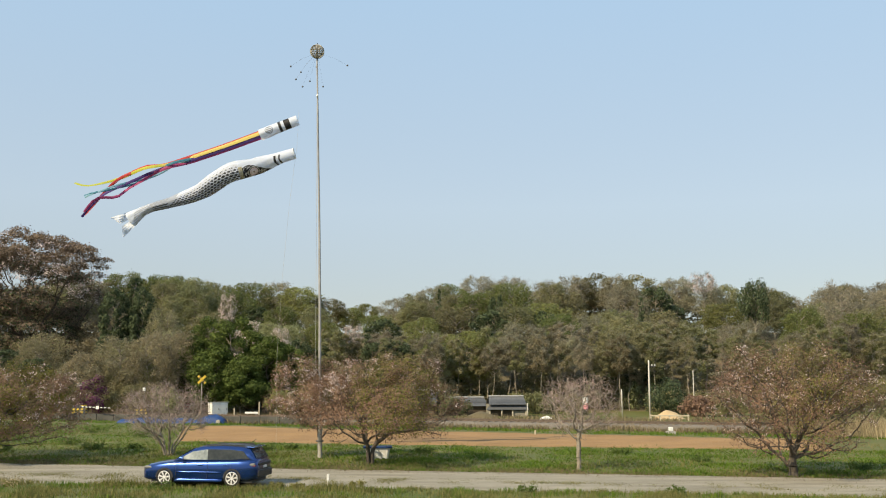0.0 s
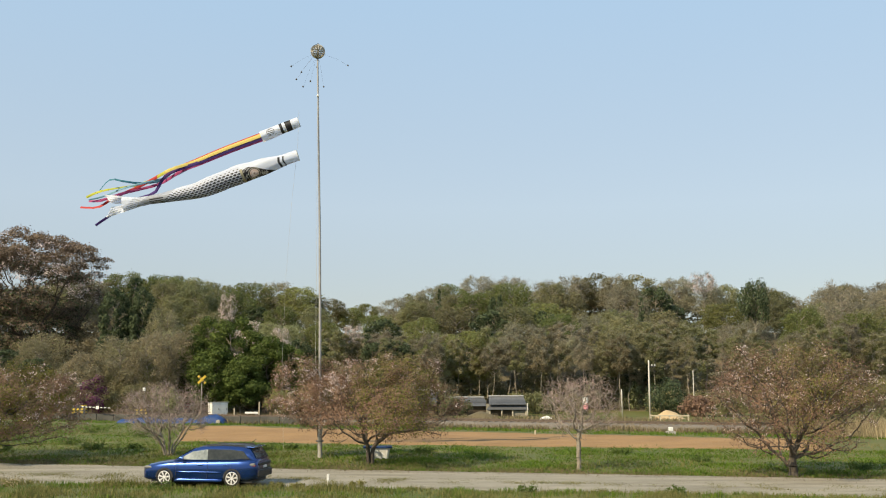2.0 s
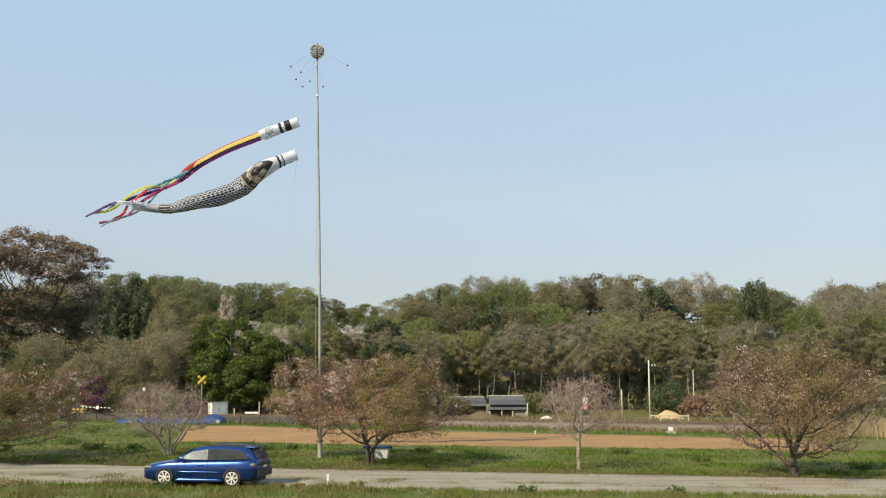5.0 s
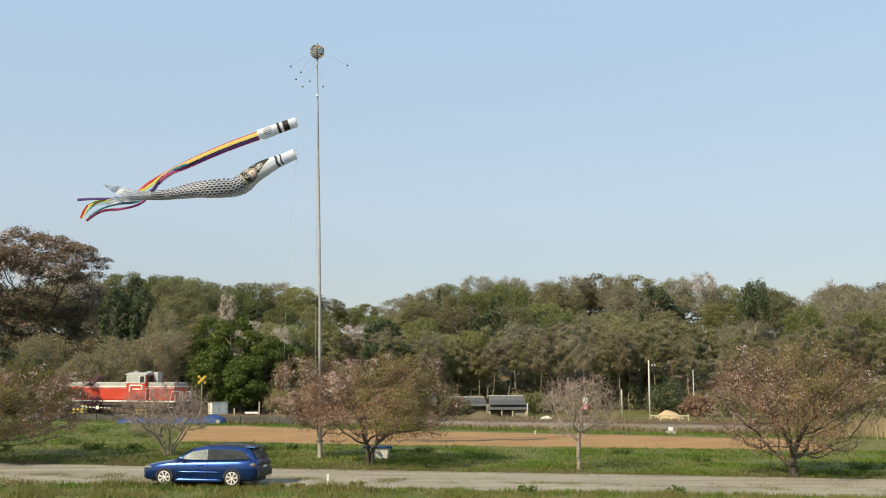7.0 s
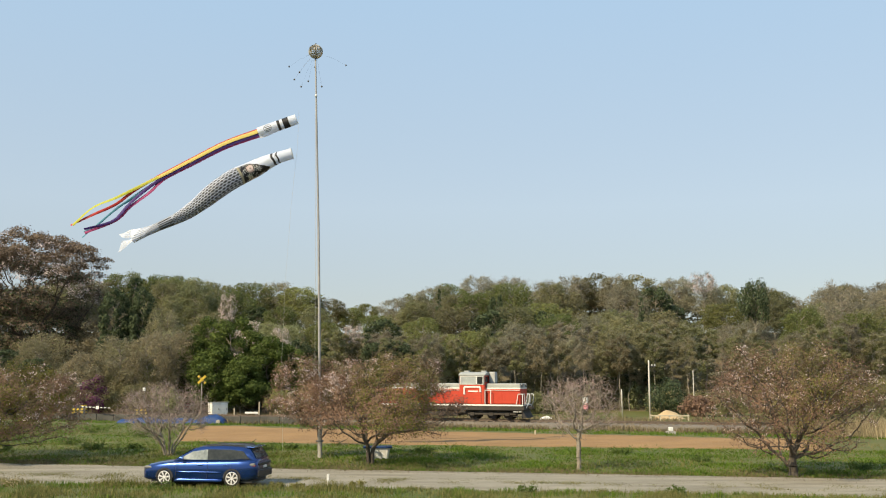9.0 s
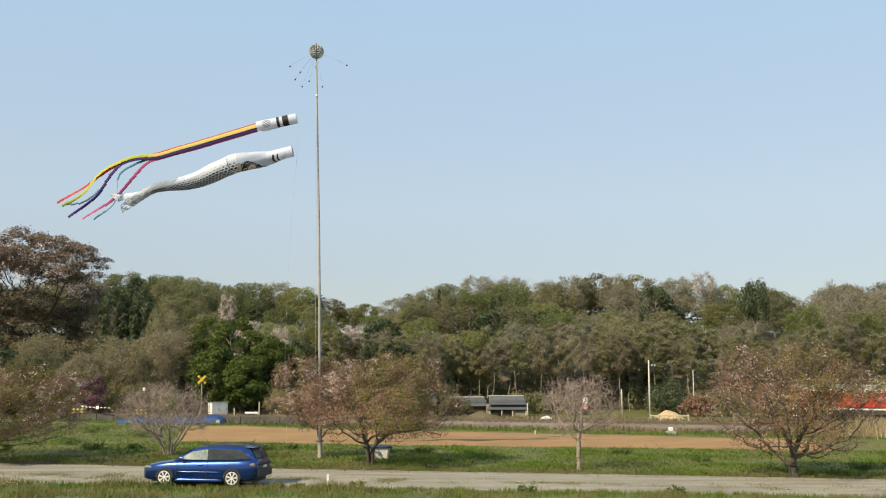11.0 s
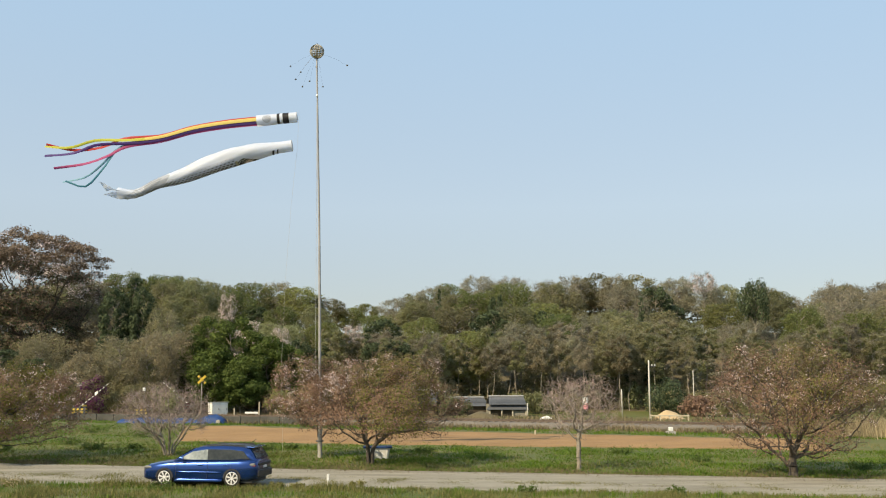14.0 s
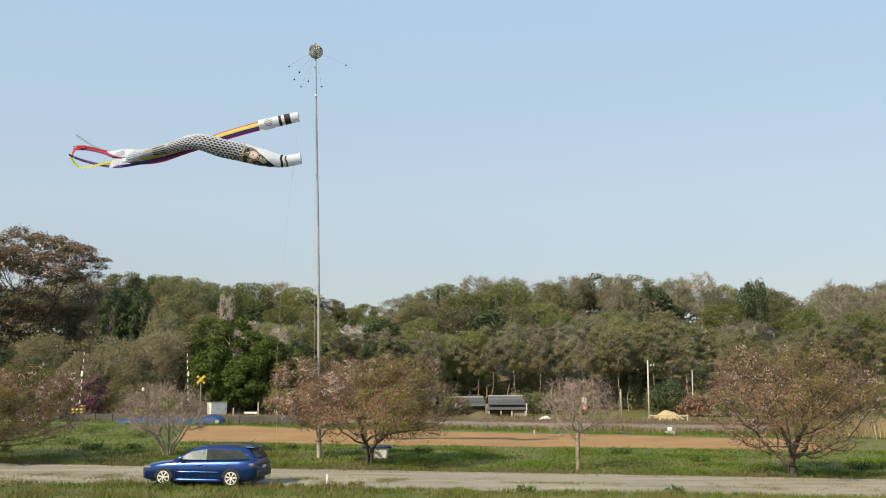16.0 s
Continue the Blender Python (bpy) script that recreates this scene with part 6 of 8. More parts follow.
def utility_pole(x, y, h, label, arm=True):
    root = thing("utility_pole", pose(x, y, land(x, y)), label, "pole")
    part("pole", rod(bmesh.new(), (0, 0, -0.2), (0, 0, h), 0.085 if arm else 0.05, 0.065 if arm else 0.04, 12), PALECONCRETE, root, smooth=True)
    if arm:
        part("cross_arm", boxed(-0.05, 0.62, -0.05, 0.05, h - 0.62, h - 0.52), IRON, root)
        for xx in (0.3, 0.58):
            part("insulator", rod(bmesh.new(), (xx, 0, h - 0.52), (xx, 0, h - 0.36), 0.05, 0.04, 8), WHITE, root)
        part("step_bolt", rods([((-0.2, 0, 2.6), (0.2, 0, 2.6)), ((-0.2, 0, 3.2), (0.2, 0, 3.2))], 0.015, 5), IRON, root)


utility_pole(19.45, 91.5, 5.45, "pale concrete pole with a short crossarm")
utility_pole(25.3, 98.0, 4.6, "thin pale bare pole at the wood's edge", False)
utility_pole(8.25, 95.0, 1.35, "short white post beside the shed", False)
utility_pole(17.3, 94.0, 2.7, "short pale concrete post by the railway", False)


def tiled_roof(root, w, d, z0, z1, rows=6, cols=12, hip=0.0):
    """Two slopes of tile courses with a ridge cap."""
    for side in (-1, 1):
        slope = math.hypot(d / 2, z1 - z0)
        ang = math.atan2(z1 - z0, d / 2)
        roof = raw("roof_slope", [(-w / 2, side * d / 2, z0), (w / 2, side * d / 2, z0), (w / 2 - hip, 0, z1), (-w / 2 + hip, 0, z1)], [(0, 1, 2, 3) if side < 0 else (3, 2, 1, 0)], TILE, root)
        for r in range(rows):
            u0, u1 = r / rows, (r + 1) / rows
            bm = bmesh.new()
            for c in range(cols):
                wu = w - 2 * hip * u0
                xa, xb = -wu / 2 + wu * c / cols, -wu / 2 + wu * (c + 1) / cols - 0.02
                ya, yb = side * d / 2 * (1 - u0), side * d / 2 * (1 - u1)
                za, zb = z0 + (z1 - z0) * u0 + 0.05, z0 + (z1 - z0) * u1 + 0.03
                vs = [bm.verts.new(p) for p in ((xa, ya, za), (xb, ya, za), (xb, yb, zb), (xa, yb, zb), (xa, ya, za - 0.04), (xb, ya, za - 0.04))]
                bm.faces.new(vs[:4])
                bm.faces.new((vs[0], vs[1], vs[5], vs[4]))
            part("tile_course", bm, TILE, roof)
    part("ridge_cap", box(bmesh.new(), -w / 2 + hip - 0.05, w / 2 - hip + 0.05, -0.12, 0.12, z1, z1 + 0.16, bevel=0.05), mat("ridge_tile", (0.24, 0.24, 0.24), (0.34, 0.34, 0.34), 2, 20, 0.6), root)


def small_house():
    root = thing("farm_shed", pose(6.4, 98.5, land(6.4, 98.5) - 0.72, 0, 0, 4), "small old house with a two-tier dark tiled roof", "house")
    part("rear_wall", boxed(-1.9, 1.9, 1.1, 1.25, 0, 1.9), PLASTER, root)
    for x in (-1.9, 1.75):
        part("side_wall", boxed(x, x + 0.15, -1.0, 1.1, 0, 1.9), PLASTER, root)
    part("front_wall", boxed(0.5, 1.75, -1.0, -0.85, 0, 1.25), PLASTER, root, "pale weathered plaster wall")
    part("dark_opening", boxed(-1.75, 0.5, -0.7, -0.6, 0, 1.9), BROWNWALL, root, "dark boarded open front")
    for x in (-1.8, -0.6, 0.5, 1.85):
        part("post", boxed(x - 0.06, x + 0.06, -1.15, -1.03, 0, 1.5), PALEWOOD, root)
    for x in (-1.2, -0.1):
        part("shutter", boxed(x - 0.35, x + 0.35, -0.78, -0.72, 0.1, 1.2), BROWNWALL, root)
    low = part("lower_roof", prism(bmesh.new(), [(-2.15, 0), (2.15, 0), (1.9, 0.62), (-1.75, 0.62)], -0.05, 0.05), TILE, root)
    low.matrix_basis = Matrix.Translation((0, -1.25, 1.35)) @ Matrix.Rotation(radians(-38), 4, "X")
    tiled_roof(root, 3.8, 2.6, 1.85, 2.62, 6, 14, 0.15)


small_house()


def plain_house(x, y, w, d, eave, top, wall, label, turn=0):
    root = thing("barn", pose(x, y, land(x, y) - 0.05, 0, 0, turn), label, "house")
    part("wall", prism(bmesh.new(), [(-w / 2 + 0.3, 0), (w / 2 - 0.3, 0), (w / 2 - 0.3, eave), (-w / 2 + 0.3, eave)], -d / 2 + 0.3, d / 2 - 0.3), wall, root)
    part("door", boxed(-0.6, 0.6, -d / 2 + 0.26, -d / 2 + 0.30, 0, min(1.9, eave - 0.1)), BROWNWALL, root)
    tiled_roof(root, w, d, eave, top, 6, 12, 0.2)


plain_house(2.4, 101.5, 4.2, 3.6, 0.95, 1.75, BROWNWALL, "low shed with a grey tiled roof", 10)
plain_house(-2.2, 101.0, 3.6, 3.4, 1.1, 2.2, BROWNWALL, "brown timber barn with a dark roof behind trees", -8)


def heap(name, x, y, rx, ry, h, material, label, category, seed, blunt=1.3):
    verts, faces, n, k = [], [], 20, 9
    for j in range(k + 1):
        for i in range(n):
            a, r = 2 * math.pi * i / n, j / k
            z = h * (math.cos(r * math.pi / 2) ** blunt) * (1 + 0.25 * noise.noise((math.cos(a) * r * 2, math.sin(a) * r * 2, seed)))
            verts.append((rx * r * math.cos(a), ry * r * math.sin(a), z - 0.04))
    faces = [(j * n + i, j * n + (i + 1) % n, (j + 1) * n + (i + 1) % n, (j + 1) * n + i) for j in range(k) for i in range(n)][n * 0:]
    ob = raw(name, verts, faces, material, smooth=True)
    ob.matrix_basis = Matrix.Translation((x, y, land(x, y)))
    tagged(ob, label, category)
    return ob


heap("sand_heap", 21.1, 91.0, 1.7, 1.3, 0.85, SAND, "heap of pale builders' sand beside the railway", "sand heap", 1)

def tarpaulin_pile():
    """A long low stack of goods wrapped in blue sheet, sagging between its humps."""
    root = thing("tarpaulin_pile", pose(-23.2, 83.6, land(-24.0, 83.6), 0, 0, -9), "long low stack under a creased bright blue tarpaulin", "tarpaulin")
    n, verts, faces = 64, [], []
    for i in range(n + 1):
        x = -5.0 + 10.0 * i / n
        h = 0.42 + 0.08 * math.sin(x * 1.9) + 0.30 * step((x - 2.2) / 0.9) * step((4.9 - x) / 1.2) + 0.06 * noise.noise((x * 3, 0, 1))
        h *= step((x + 5.05) / 0.5) * step((5.05 - x) / 0.5)
        for j in range(13):
            a = math.pi * j / 12
            crease = 1 + 0.10 * noise.noise((x * 2.2, a * 2.0, 5.0))
            verts.append((x, -0.85 * math.cos(a) * crease * (0.6 + 0.4 * min(1, h * 2)), max(h, 0.02) * math.sin(a) ** 0.6 * crease - 0.03))
    faces = [(i * 13 + j, i * 13 + j + 1, i * 13 + 14 + j, i * 13 + 13 + j) for i in range(n) for j in range(12)]
    raw("sheet", verts, faces, TARP, root, smooth=True)
    part("bale_end", rod(bmesh.new(), (4.45, -0.92, 0.2), (4.45, -0.55, 0.2), 0.17, 0.17, 18), CONCRETE, root, "round pale bale end poking out")
    for x in (-3.6, -1.2, 1.3, 3.2):
        part("rope", rods([((x, -0.93, 0.02), (x + 0.05, -0.62, 0.50)), ((x + 0.05, -0.62, 0.50), (x, 0.0, 0.66))], 0.015, 5), ROPE, root)


tarpaulin_pile()
heap("white_sheet_heap", 9.6, 90.5, 0.75, 0.5, 0.3, WHITE, "low heap under a white sheet", "sheet heap", 3)
heap("grassy_mound", 3.6, 92.5, 1.9, 1.2, 0.7, LITTER, "brown earth mound beside the line", "mound", 4)


def fence(x, y, length, turn, label, material, h=0.6, posts=5, rails=(0.45,)):
    root = thing("rail_fence", pose(x, y, land(x, y), 0, 0, turn), label, "fence")
    for k in range(posts):
        px = length * k / (posts - 1)
        part("post", boxed(px - 0.05, px + 0.05, -0.05, 0.05, -0.1, h, bevel=0.008), material, root)
    for z in rails:
        part("rail", boxed(-0.1, length + 0.1, -0.085, -0.05, z - 0.06, z + 0.06, bevel=0.008), material, root)


fence(18.7, 87.6, 3.3, -4, "low pale timber rail fence before a sand heap", PALEWOOD, 0.55, 5, (0.45,))


def post(x, y, h, w, material, label, name="marker_post"):
    root = thing(name, pose(x, y, land(x, y)), label, "post")
    part("shaft", boxed(-w, w, -w, w, -0.15, h, bevel=w * 0.25), material, root)
    part("cap", boxed(-w * 1.1, w * 1.1, -w * 1.1, w * 1.1, h, h + w * 0.5, bevel=w * 0.3), material, root)


post(-4.35, 37.15, 0.42, 0.045, WHITE, "small white marker post at the road's edge")
post(6.4, 67.8, 0.32, 0.05, PALEWOOD, "small pale boundary post beside the field")
post(26.3, 66.5, 0.5, 0.07, PALEWOOD, "short pale stake in dry grass")
post(-9.6, 79.0, 0.6, 0.06, WHITE, "small white boundary post in the meadow")


def pump_box():
    root = thing("pump_box", pose(16.1, 69.0, land(16.1, 69.0), 0, 0, 6), "small white concrete box with a raised hatch", "pump box")
    part("base", boxed(-0.28, 0.28, -0.3, 0.3, -0.05, 0.2, bevel=0.03), CONCRETE, root)
    part("hatch", boxed(-0.12, 0.14, -0.16, 0.16, 0.22, 0.48, bevel=0.03), WHITE, root)


pump_box()


def tub():
    root = thing("white_tub", pose(-3.25, 48.6, 0, 0, 0, 5), "white plastic tub with a blue lid in grass", "tub")
    secs = []
    for z, k in ((0.0, 0.82), (0.3, 0.9), (0.56, 1.0)):
        secs.append([(0.62 * k * sx * c, 0.4 * k * sy * s, z) for sx, sy, c, s in ((1, 1, 1, 0.8), (1, 1, 0.85, 1), (-1, 1, 0.85, 1), (-1, 1, 1, 0.8), (-1, -1, 1, 0.8), (-1, -1, 0.85, 1), (1, -1, 0.85, 1), (1, -1, 1, 0.8))])
    part("basin", loft(bmesh.new(), secs), WHITE, root)
    part("lid", boxed(-0.72, 0.72, -0.46, 0.46, 0.56, 0.64, bevel=0.025), TARP, root, "flat blue lid")


tub()


def banner(x, y):
    root = thing("cloth_banner", pose(x, y, land(x, y), 0, 0, 10), "pink and white cloth hanging on a thin pole", "banner")
    part("pole", rod(bmesh.new(), (0, 0, 0), (0, 0, 2.1), 0.025, 0.02, 6), PALEWOOD, root)
    for z0, z1, m in ((0.9, 1.45, PINK), (1.45, 2.0, WHITE)):
        bm = bmesh.new()
        g = [[bm.verts.new((0.03 + 0.55 * i / 6, 0.06 * math.sin(i * 1.3), z0 + (z1 - z0) * j / 3)) for i in range(7)] for j in range(4)]
        for j in range(3):
            for i in range(6):
                bm.faces.new((g[j][i], g[j][i + 1], g[j + 1][i + 1], g[j + 1][i]))
        part("cloth", bm, m, root, smooth=True)


banner(13.2, 92.0)


def guard_bar(x, y):
    root = thing("guard_bar", pose(x, y, land(x, y), 0, 0, -8), "low white guard bar on two short posts", "guard bar")
    for px in (0.1, 0.95):
        part("post", boxed(px - 0.04, px + 0.04, -0.04, 0.04, -0.1, 0.72), CONCRETE, root)
    part("bar", boxed(-0.1, 1.15, -0.07, -0.04, 0.62, 0.78, bevel=0.01), WHITE, root)


guard_bar(-17.9, 88.5)
post(-19.0, 88.6, 1.1, 0.05, PALEWOOD, "slim pale stake beside the equipment cabinet", "stake")
post(-17.0, 90.0, 1.6, 0.05, PALEWOOD, "slim pale stake below evergreen trees", "stake")


# ---- shrubs and grasses ----
def shrub(name, seed, x, y, r, h, sets, label, category="shrub", group=""):
    rng = random.Random(seed)
    root = thing(name, pose(x, y, land(x, y) - 0.05, 0, 0, rng.uniform(0, 360)), label, category, group)
    segs, tips = [], []
    for k in range(7):
        a = k * 0.9 + rng.random()
        grow(rng, Vector((0.15 * math.cos(a), 0.15 * math.sin(a), 0)), Vector((math.cos(a) * 0.6, math.sin(a) * 0.6, 1)).normalized(), h * 0.36, 0.03, 2, segs, tips, 0.5, 0.04)
    segs, tips = fit_crown(segs, tips, h * 0.1, r, h)
    if category == "weeds":
        tree_parts(root, [], BARK, [("crown", leaves(rng, tips, n, s, r * 0.17), m) for m, n, s in sets], 4)
        return
    lobes = lobes_of(rng, 9, r, 0.0, h)
    tree_parts(root, [g for g in segs if g[2] > 0.016], BARK, [("crown", sprays(seed + k, lobes, int(n * 1.3), s, 0.2), m) for k, (m, n, s) in enumerate(sets)], 4)


WEED = mat("weed_leaf", (0.05, 0.095, 0.014), (0.10, 0.14, 0.028), 0.5, 5, 0.8, island=0.3, thin=0.25, bump=0)


def make_shrubs():
    rng = random.Random(31)
    shrub("magenta_shrub", 1, -33.4, 92.5, 1.6, 4.5, [(MAGENTA, 1400, 0.09), (BRUSH, 900, 0.09)], "shrub in deep magenta blossom by the crossing")
    shrub("white_blossom_tree", 2, -22.5, 110.0, 2.2, 11.5, [(BLOSSOM, 1500, 0.1), (GREY, 700, 0.1)], "wild cherry in thin white blossom in the wood", "tree")
    for x, y, r, h, m, n in ((-30.5, 95.5, 2.2, 3.6, OLIVE, 2600), (-27.2, 95.0, 1.8, 3.0, OLIVE, 2200), (-33.6, 99, 2.6, 4.6, OLIVE, 2600), (-30.0, 101, 3.0, 6.0, OLIVE, 2800), (-36.5, 98, 2.6, 6.0, GREY, 2600), (-38.0, 95.5, 2.4, 3.6, OLIVE, 2200), (-33.5, 104, 3.2, 7.2, GREY, 2800), (-28.5, 106, 3.0, 7.5, OLIVE, 2600),
                             (-16.2, 98.0, 1.7, 3.0, FRESH, 1800), (-13.0, 100.0, 2.2, 4.0, OLIVE, 2000), (-9.5, 102.0, 2.5, 4.8, DARK, 2400), (-5.5, 103.0, 2.2, 4.4, FRESH, 2000), (1.2, 98.0, 1.5, 2.0, OLIVE, 1400), (13.5, 101.0, 1.8, 2.2, BRUSH, 1500), (9.8, 102.5, 1.8, 2.4, OLIVE, 1600), (25.5, 97.0, 1.8, 2.2, CHERRY, 1800), (23.4, 101.5, 2.4, 3.8, DARK, 2200), (29.0, 97.0, 2.2, 2.8, OLIVE, 2200), (33.0, 94.0, 2.2, 2.6, STRAW, 1800), (37.0, 93.0, 2.4, 3.2, FRESH, 2000), (42.0, 92.0, 2.6, 3.4, OLIVE, 2000), (47.0, 92.0, 2.6, 3.0, OLIVE, 2000)):
        shrub("bush", rng.randrange(9999), x, y, r, h, [(m, n, 0.10)], {"light_green_leaf": "light green bush at the wood's edge", "spring_leaf": "olive-green bush at the wood's edge", "grey_twig_crown": "grey-brown leafless bush at the wood's edge", "evergreen_and_shade_leaf": "dark evergreen bush at the wood's edge", "brown_brushwood": "brown leafless bush at the wood's edge", "cherry_leaf": "reddish-brown bush at the wood's edge", "pale_reed": "pale straw-coloured bush at the wood's edge"}[m.name], group="bushes at the wood's edge")
    for k in range(34):
        x = -52 + 3.2 * k + rng.uniform(-1, 1)
        y = 108 + rng.uniform(-2, 3)
        if (Vector((x, y, 0)) - TRACK_MID).dot(ACROSS) < 12:
            continue
        m = (BRUSH, OLIVE, OLIVE, GREY)[rng.randrange(4)]
        shrub("undergrowth_bush", rng.randrange(9999), x, y, rng.uniform(2.0, 2.9), rng.uniform(2.4, 4.2) * (0.7 if -6 < x < 32 else 1.0), [(m, 2400, 0.10)], "shaded undergrowth bush beneath the wood", group="undergrowth of the wood")
        if k % 2:
            shrub("undergrowth_bush", rng.randrange(9999), x * 1.08 + 1.5, 119 + rng.uniform(-3, 3), rng.uniform(2.4, 3.2), rng.uniform(3.5, 5.5), [((DARK, OLIVE, GREY)[k % 3], 2400, 0.12)], "shaded undergrowth bush beneath the wood", group="undergrowth of the wood")
    for x, y, r, h in ((-19.5, 54.5, 0.9, 0.55), (-17.5, 55.5, 0.7, 0.45), (-22.0, 58.0, 1.0, 0.6), (-24.0, 53.0, 0.8, 0.5), (-9.9, 54.0, 0.8, 0.6), (-8.6, 55.2, 0.6, 0.45), (-11.5, 56.5, 0.7, 0.5), (-1.0, 52.5, 0.7, 0.5), (9.5, 52.0, 0.8, 0.5), (-20.5, 66.0, 1.2, 0.7), (-25.0, 70.0, 1.3, 0.8), (-27.5, 62.0, 1.1, 0.7), (12.5, 47.5, 0.8, 0.4), (18.5, 43.5, 1.0, 0.5)):
        shrub("weed_clump", rng.randrange(9999), x, y, r * 0.75, h * 0.6, [(WEED, 700, 0.05)], "low dark green weed clump in the meadow", "weeds", "weed clumps")
    for x, y, r, h, m in ((-10.3, 35.9, 0.45, 0.32, WEED), (-6.2, 36.7, 0.3, 0.22, DRY), (-5.4, 36.5, 0.25, 0.2, DRY), (-16.4, 36.6, 0.7, 0.4, STRAW), (3.0, 35.2, 0.4, 0.25, WEED), (8.2, 34.6, 0.35, 0.3, WEED), (-3.2, 36.7, 0.3, 0.25, DRY)):
        shrub("weed_tuft", rng.randrange(9999), x, y, r, h, [(m, 500, 0.035)], "ragged weed tuft on the road's verge", "weeds", "weed tufts")


make_shrubs()


def blades(name, count, place, tall, wide, material, label, seed, lean=0.35):
    """Grass as slim blades over the stretch that place() gives."""
    rng = random.Random(seed)
    v, f = [], []
    for i in range(count):
        got = place(rng)
        if got is None:
            continue
        x, y, k = got
        z = land(x, y)
        h = rng.uniform(*tall) * k
        w = wide * rng.uniform(0.6, 1.3)
        a = rng.uniform(0, 2 * math.pi)
        dx, dy = math.cos(a) * w, math.sin(a) * w
        n = len(v)
        v += [(x - dx, y - dy, z - 0.02), (x + dx, y + dy, z - 0.02), (x + rng.gauss(0, lean) * h, y + rng.gauss(0, lean) * h, z + h)]
        f.append((n, n + 1, n + 2))
    tagged(raw(name, v, f, material), label, "grass", kind="stuff")


def road_near(x):
    return 35.75 - 0.14 * x


def road_far(x):
    return 42.8 - 0.178 * x


def clumpy(x, y, size, seed):
    return noise.noise((x * size, y * size, seed))


def verge(rng):
    x = rng.uniform(-20, 20)
    y = road_near(x) + 0.25 - 6.0 * rng.random() ** 1.3
    c = clumpy(x, y, 0.8, 1) + 0.5 * clumpy(x, y, 3.0, 2)
    return (x, y, 0.55 + 0.9 * max(0, c)) if rng.random() < 0.55 + c else None


def verge_dry(rng):
    x = rng.uniform(-20, 20)
    y = road_near(x) + 0.35 - 5.5 * rng.random() ** 1.2
    c = clumpy(x, y, 0.6, 9)
    return (x, y, 0.6 + 0.9 * max(0, c)) if rng.random() < 0.4 + c else None


def centre(rng):
    x = rng.uniform(-23, 20)
    u = rng.gauss(0.35, 0.08) if rng.random() < 0.85 else rng.random()
    y = road_near(x) + (road_far(x) - road_near(x)) * u
    c = clumpy(x, y, 0.7, 4)
    return (x, y, 0.7 + 0.5 * max(0, c)) if rng.random() < 0.2 + 1.0 * c + 0.4 * step((-2 - x) / 6) else None


def meadow(rng):
    x = rng.uniform(-34, 26)
    y = road_far(x) - 0.3 + (34 if x < -17 else 15) * rng.random() ** 1.15
    if y > 57.5 - 0.2 * x and -17 - 0.1 * (y - 60) < x < 21.0:
        return None
    c = clumpy(x, y, 0.35, 6) + 0.5 * clumpy(x, y, 1.6, 7)
    return (x, y, 0.6 + 1.0 * max(0, c)) if rng.random() < 0.65 + 0.8 * c else None


OLIVEGRASS = mat("olive_grass", (0.086, 0.094, 0.022), (0.150, 0.148, 0.048), 0.5, 8, 0.9, island=0.16, thin=0.3, bump=0)


def meadow_olive(rng):
    x = rng.uniform(-34, 26)
    y = road_far(x) - 0.3 + (34 if x < -17 else 15) * rng.random() ** 1.15
    if y > 57.5 - 0.2 * x and -17 - 0.1 * (y - 60) < x < 21.0:
        return None
    c = clumpy(x, y, 0.3, 66) + 0.5 * clumpy(x, y, 1.3, 67) + (0.3 if x < -8 else 0.0) - 0.05 * (y - road_far(x) - 2)
    return (x, y, 0.7 + 0.6 * max(0, c)) if rng.random() < 0.35 + 1.2 * c else None


def meadow_dry(rng):
    x = rng.uniform(-32, 26)
    y = road_far(x) - 0.3 + 32 * rng.random()
    inside = 59.5 - 0.2 * x < y < 72 - 0.35 * x and -19 < x < 21
    c = clumpy(x, y, 0.3, 16)
    return None if inside or rng.random() > 0.35 + c else (x, y, 0.7 + 0.6 * max(0, c))


def far_meadow(rng):
    x = rng.uniform(-38, 34)
    y = 72.5 - 0.36 * x + 8.0 * rng.random()
    if (Vector((x, y, 0)) - TRACK_MID).dot(ACROSS) > -3.3:
        return None
    c = clumpy(x, y, 0.4, 26)
    return (x, y, 0.8 + 0.5 * max(0, c)) if rng.random() < 0.6 + c else None


def trackside(rng):
    s = rng.uniform(-60, 55)
    p = on_track(s, (rng.uniform(-5.2, -2.6) if rng.random() < 0.5 else rng.uniform(2.8, 15)))
    c = clumpy(p.x, p.y, 0.4, 36)
    return (p.x, p.y, 0.8 + 0.6 * max(0, c)) if rng.random() < 0.55 + c else None


def road_edge(rng):
    x = rng.uniform(-28, 22)
    y = road_far(x) + rng.gauss(0.3, 0.8)
    return (x, y, 0.8) if rng.random() < 0.6 + clumpy(x, y, 0.5, 56) else None


STRAW_BROWN = mat("withered_grass", (0.10, 0.080, 0.045), (0.17, 0.135, 0.08), 0.5, 8, 0.95, island=0.3, bump=0)


def reeds(rng):
    x = rng.uniform(24.5, 34)
    y = 70 - 0.33 * (x - 20) + rng.gauss(0, 1.6)
    return (x, y, 0.6 + 0.5 * clumpy(x, y, 0.5, 46) + 0.4 * step((x - 26) / 4))


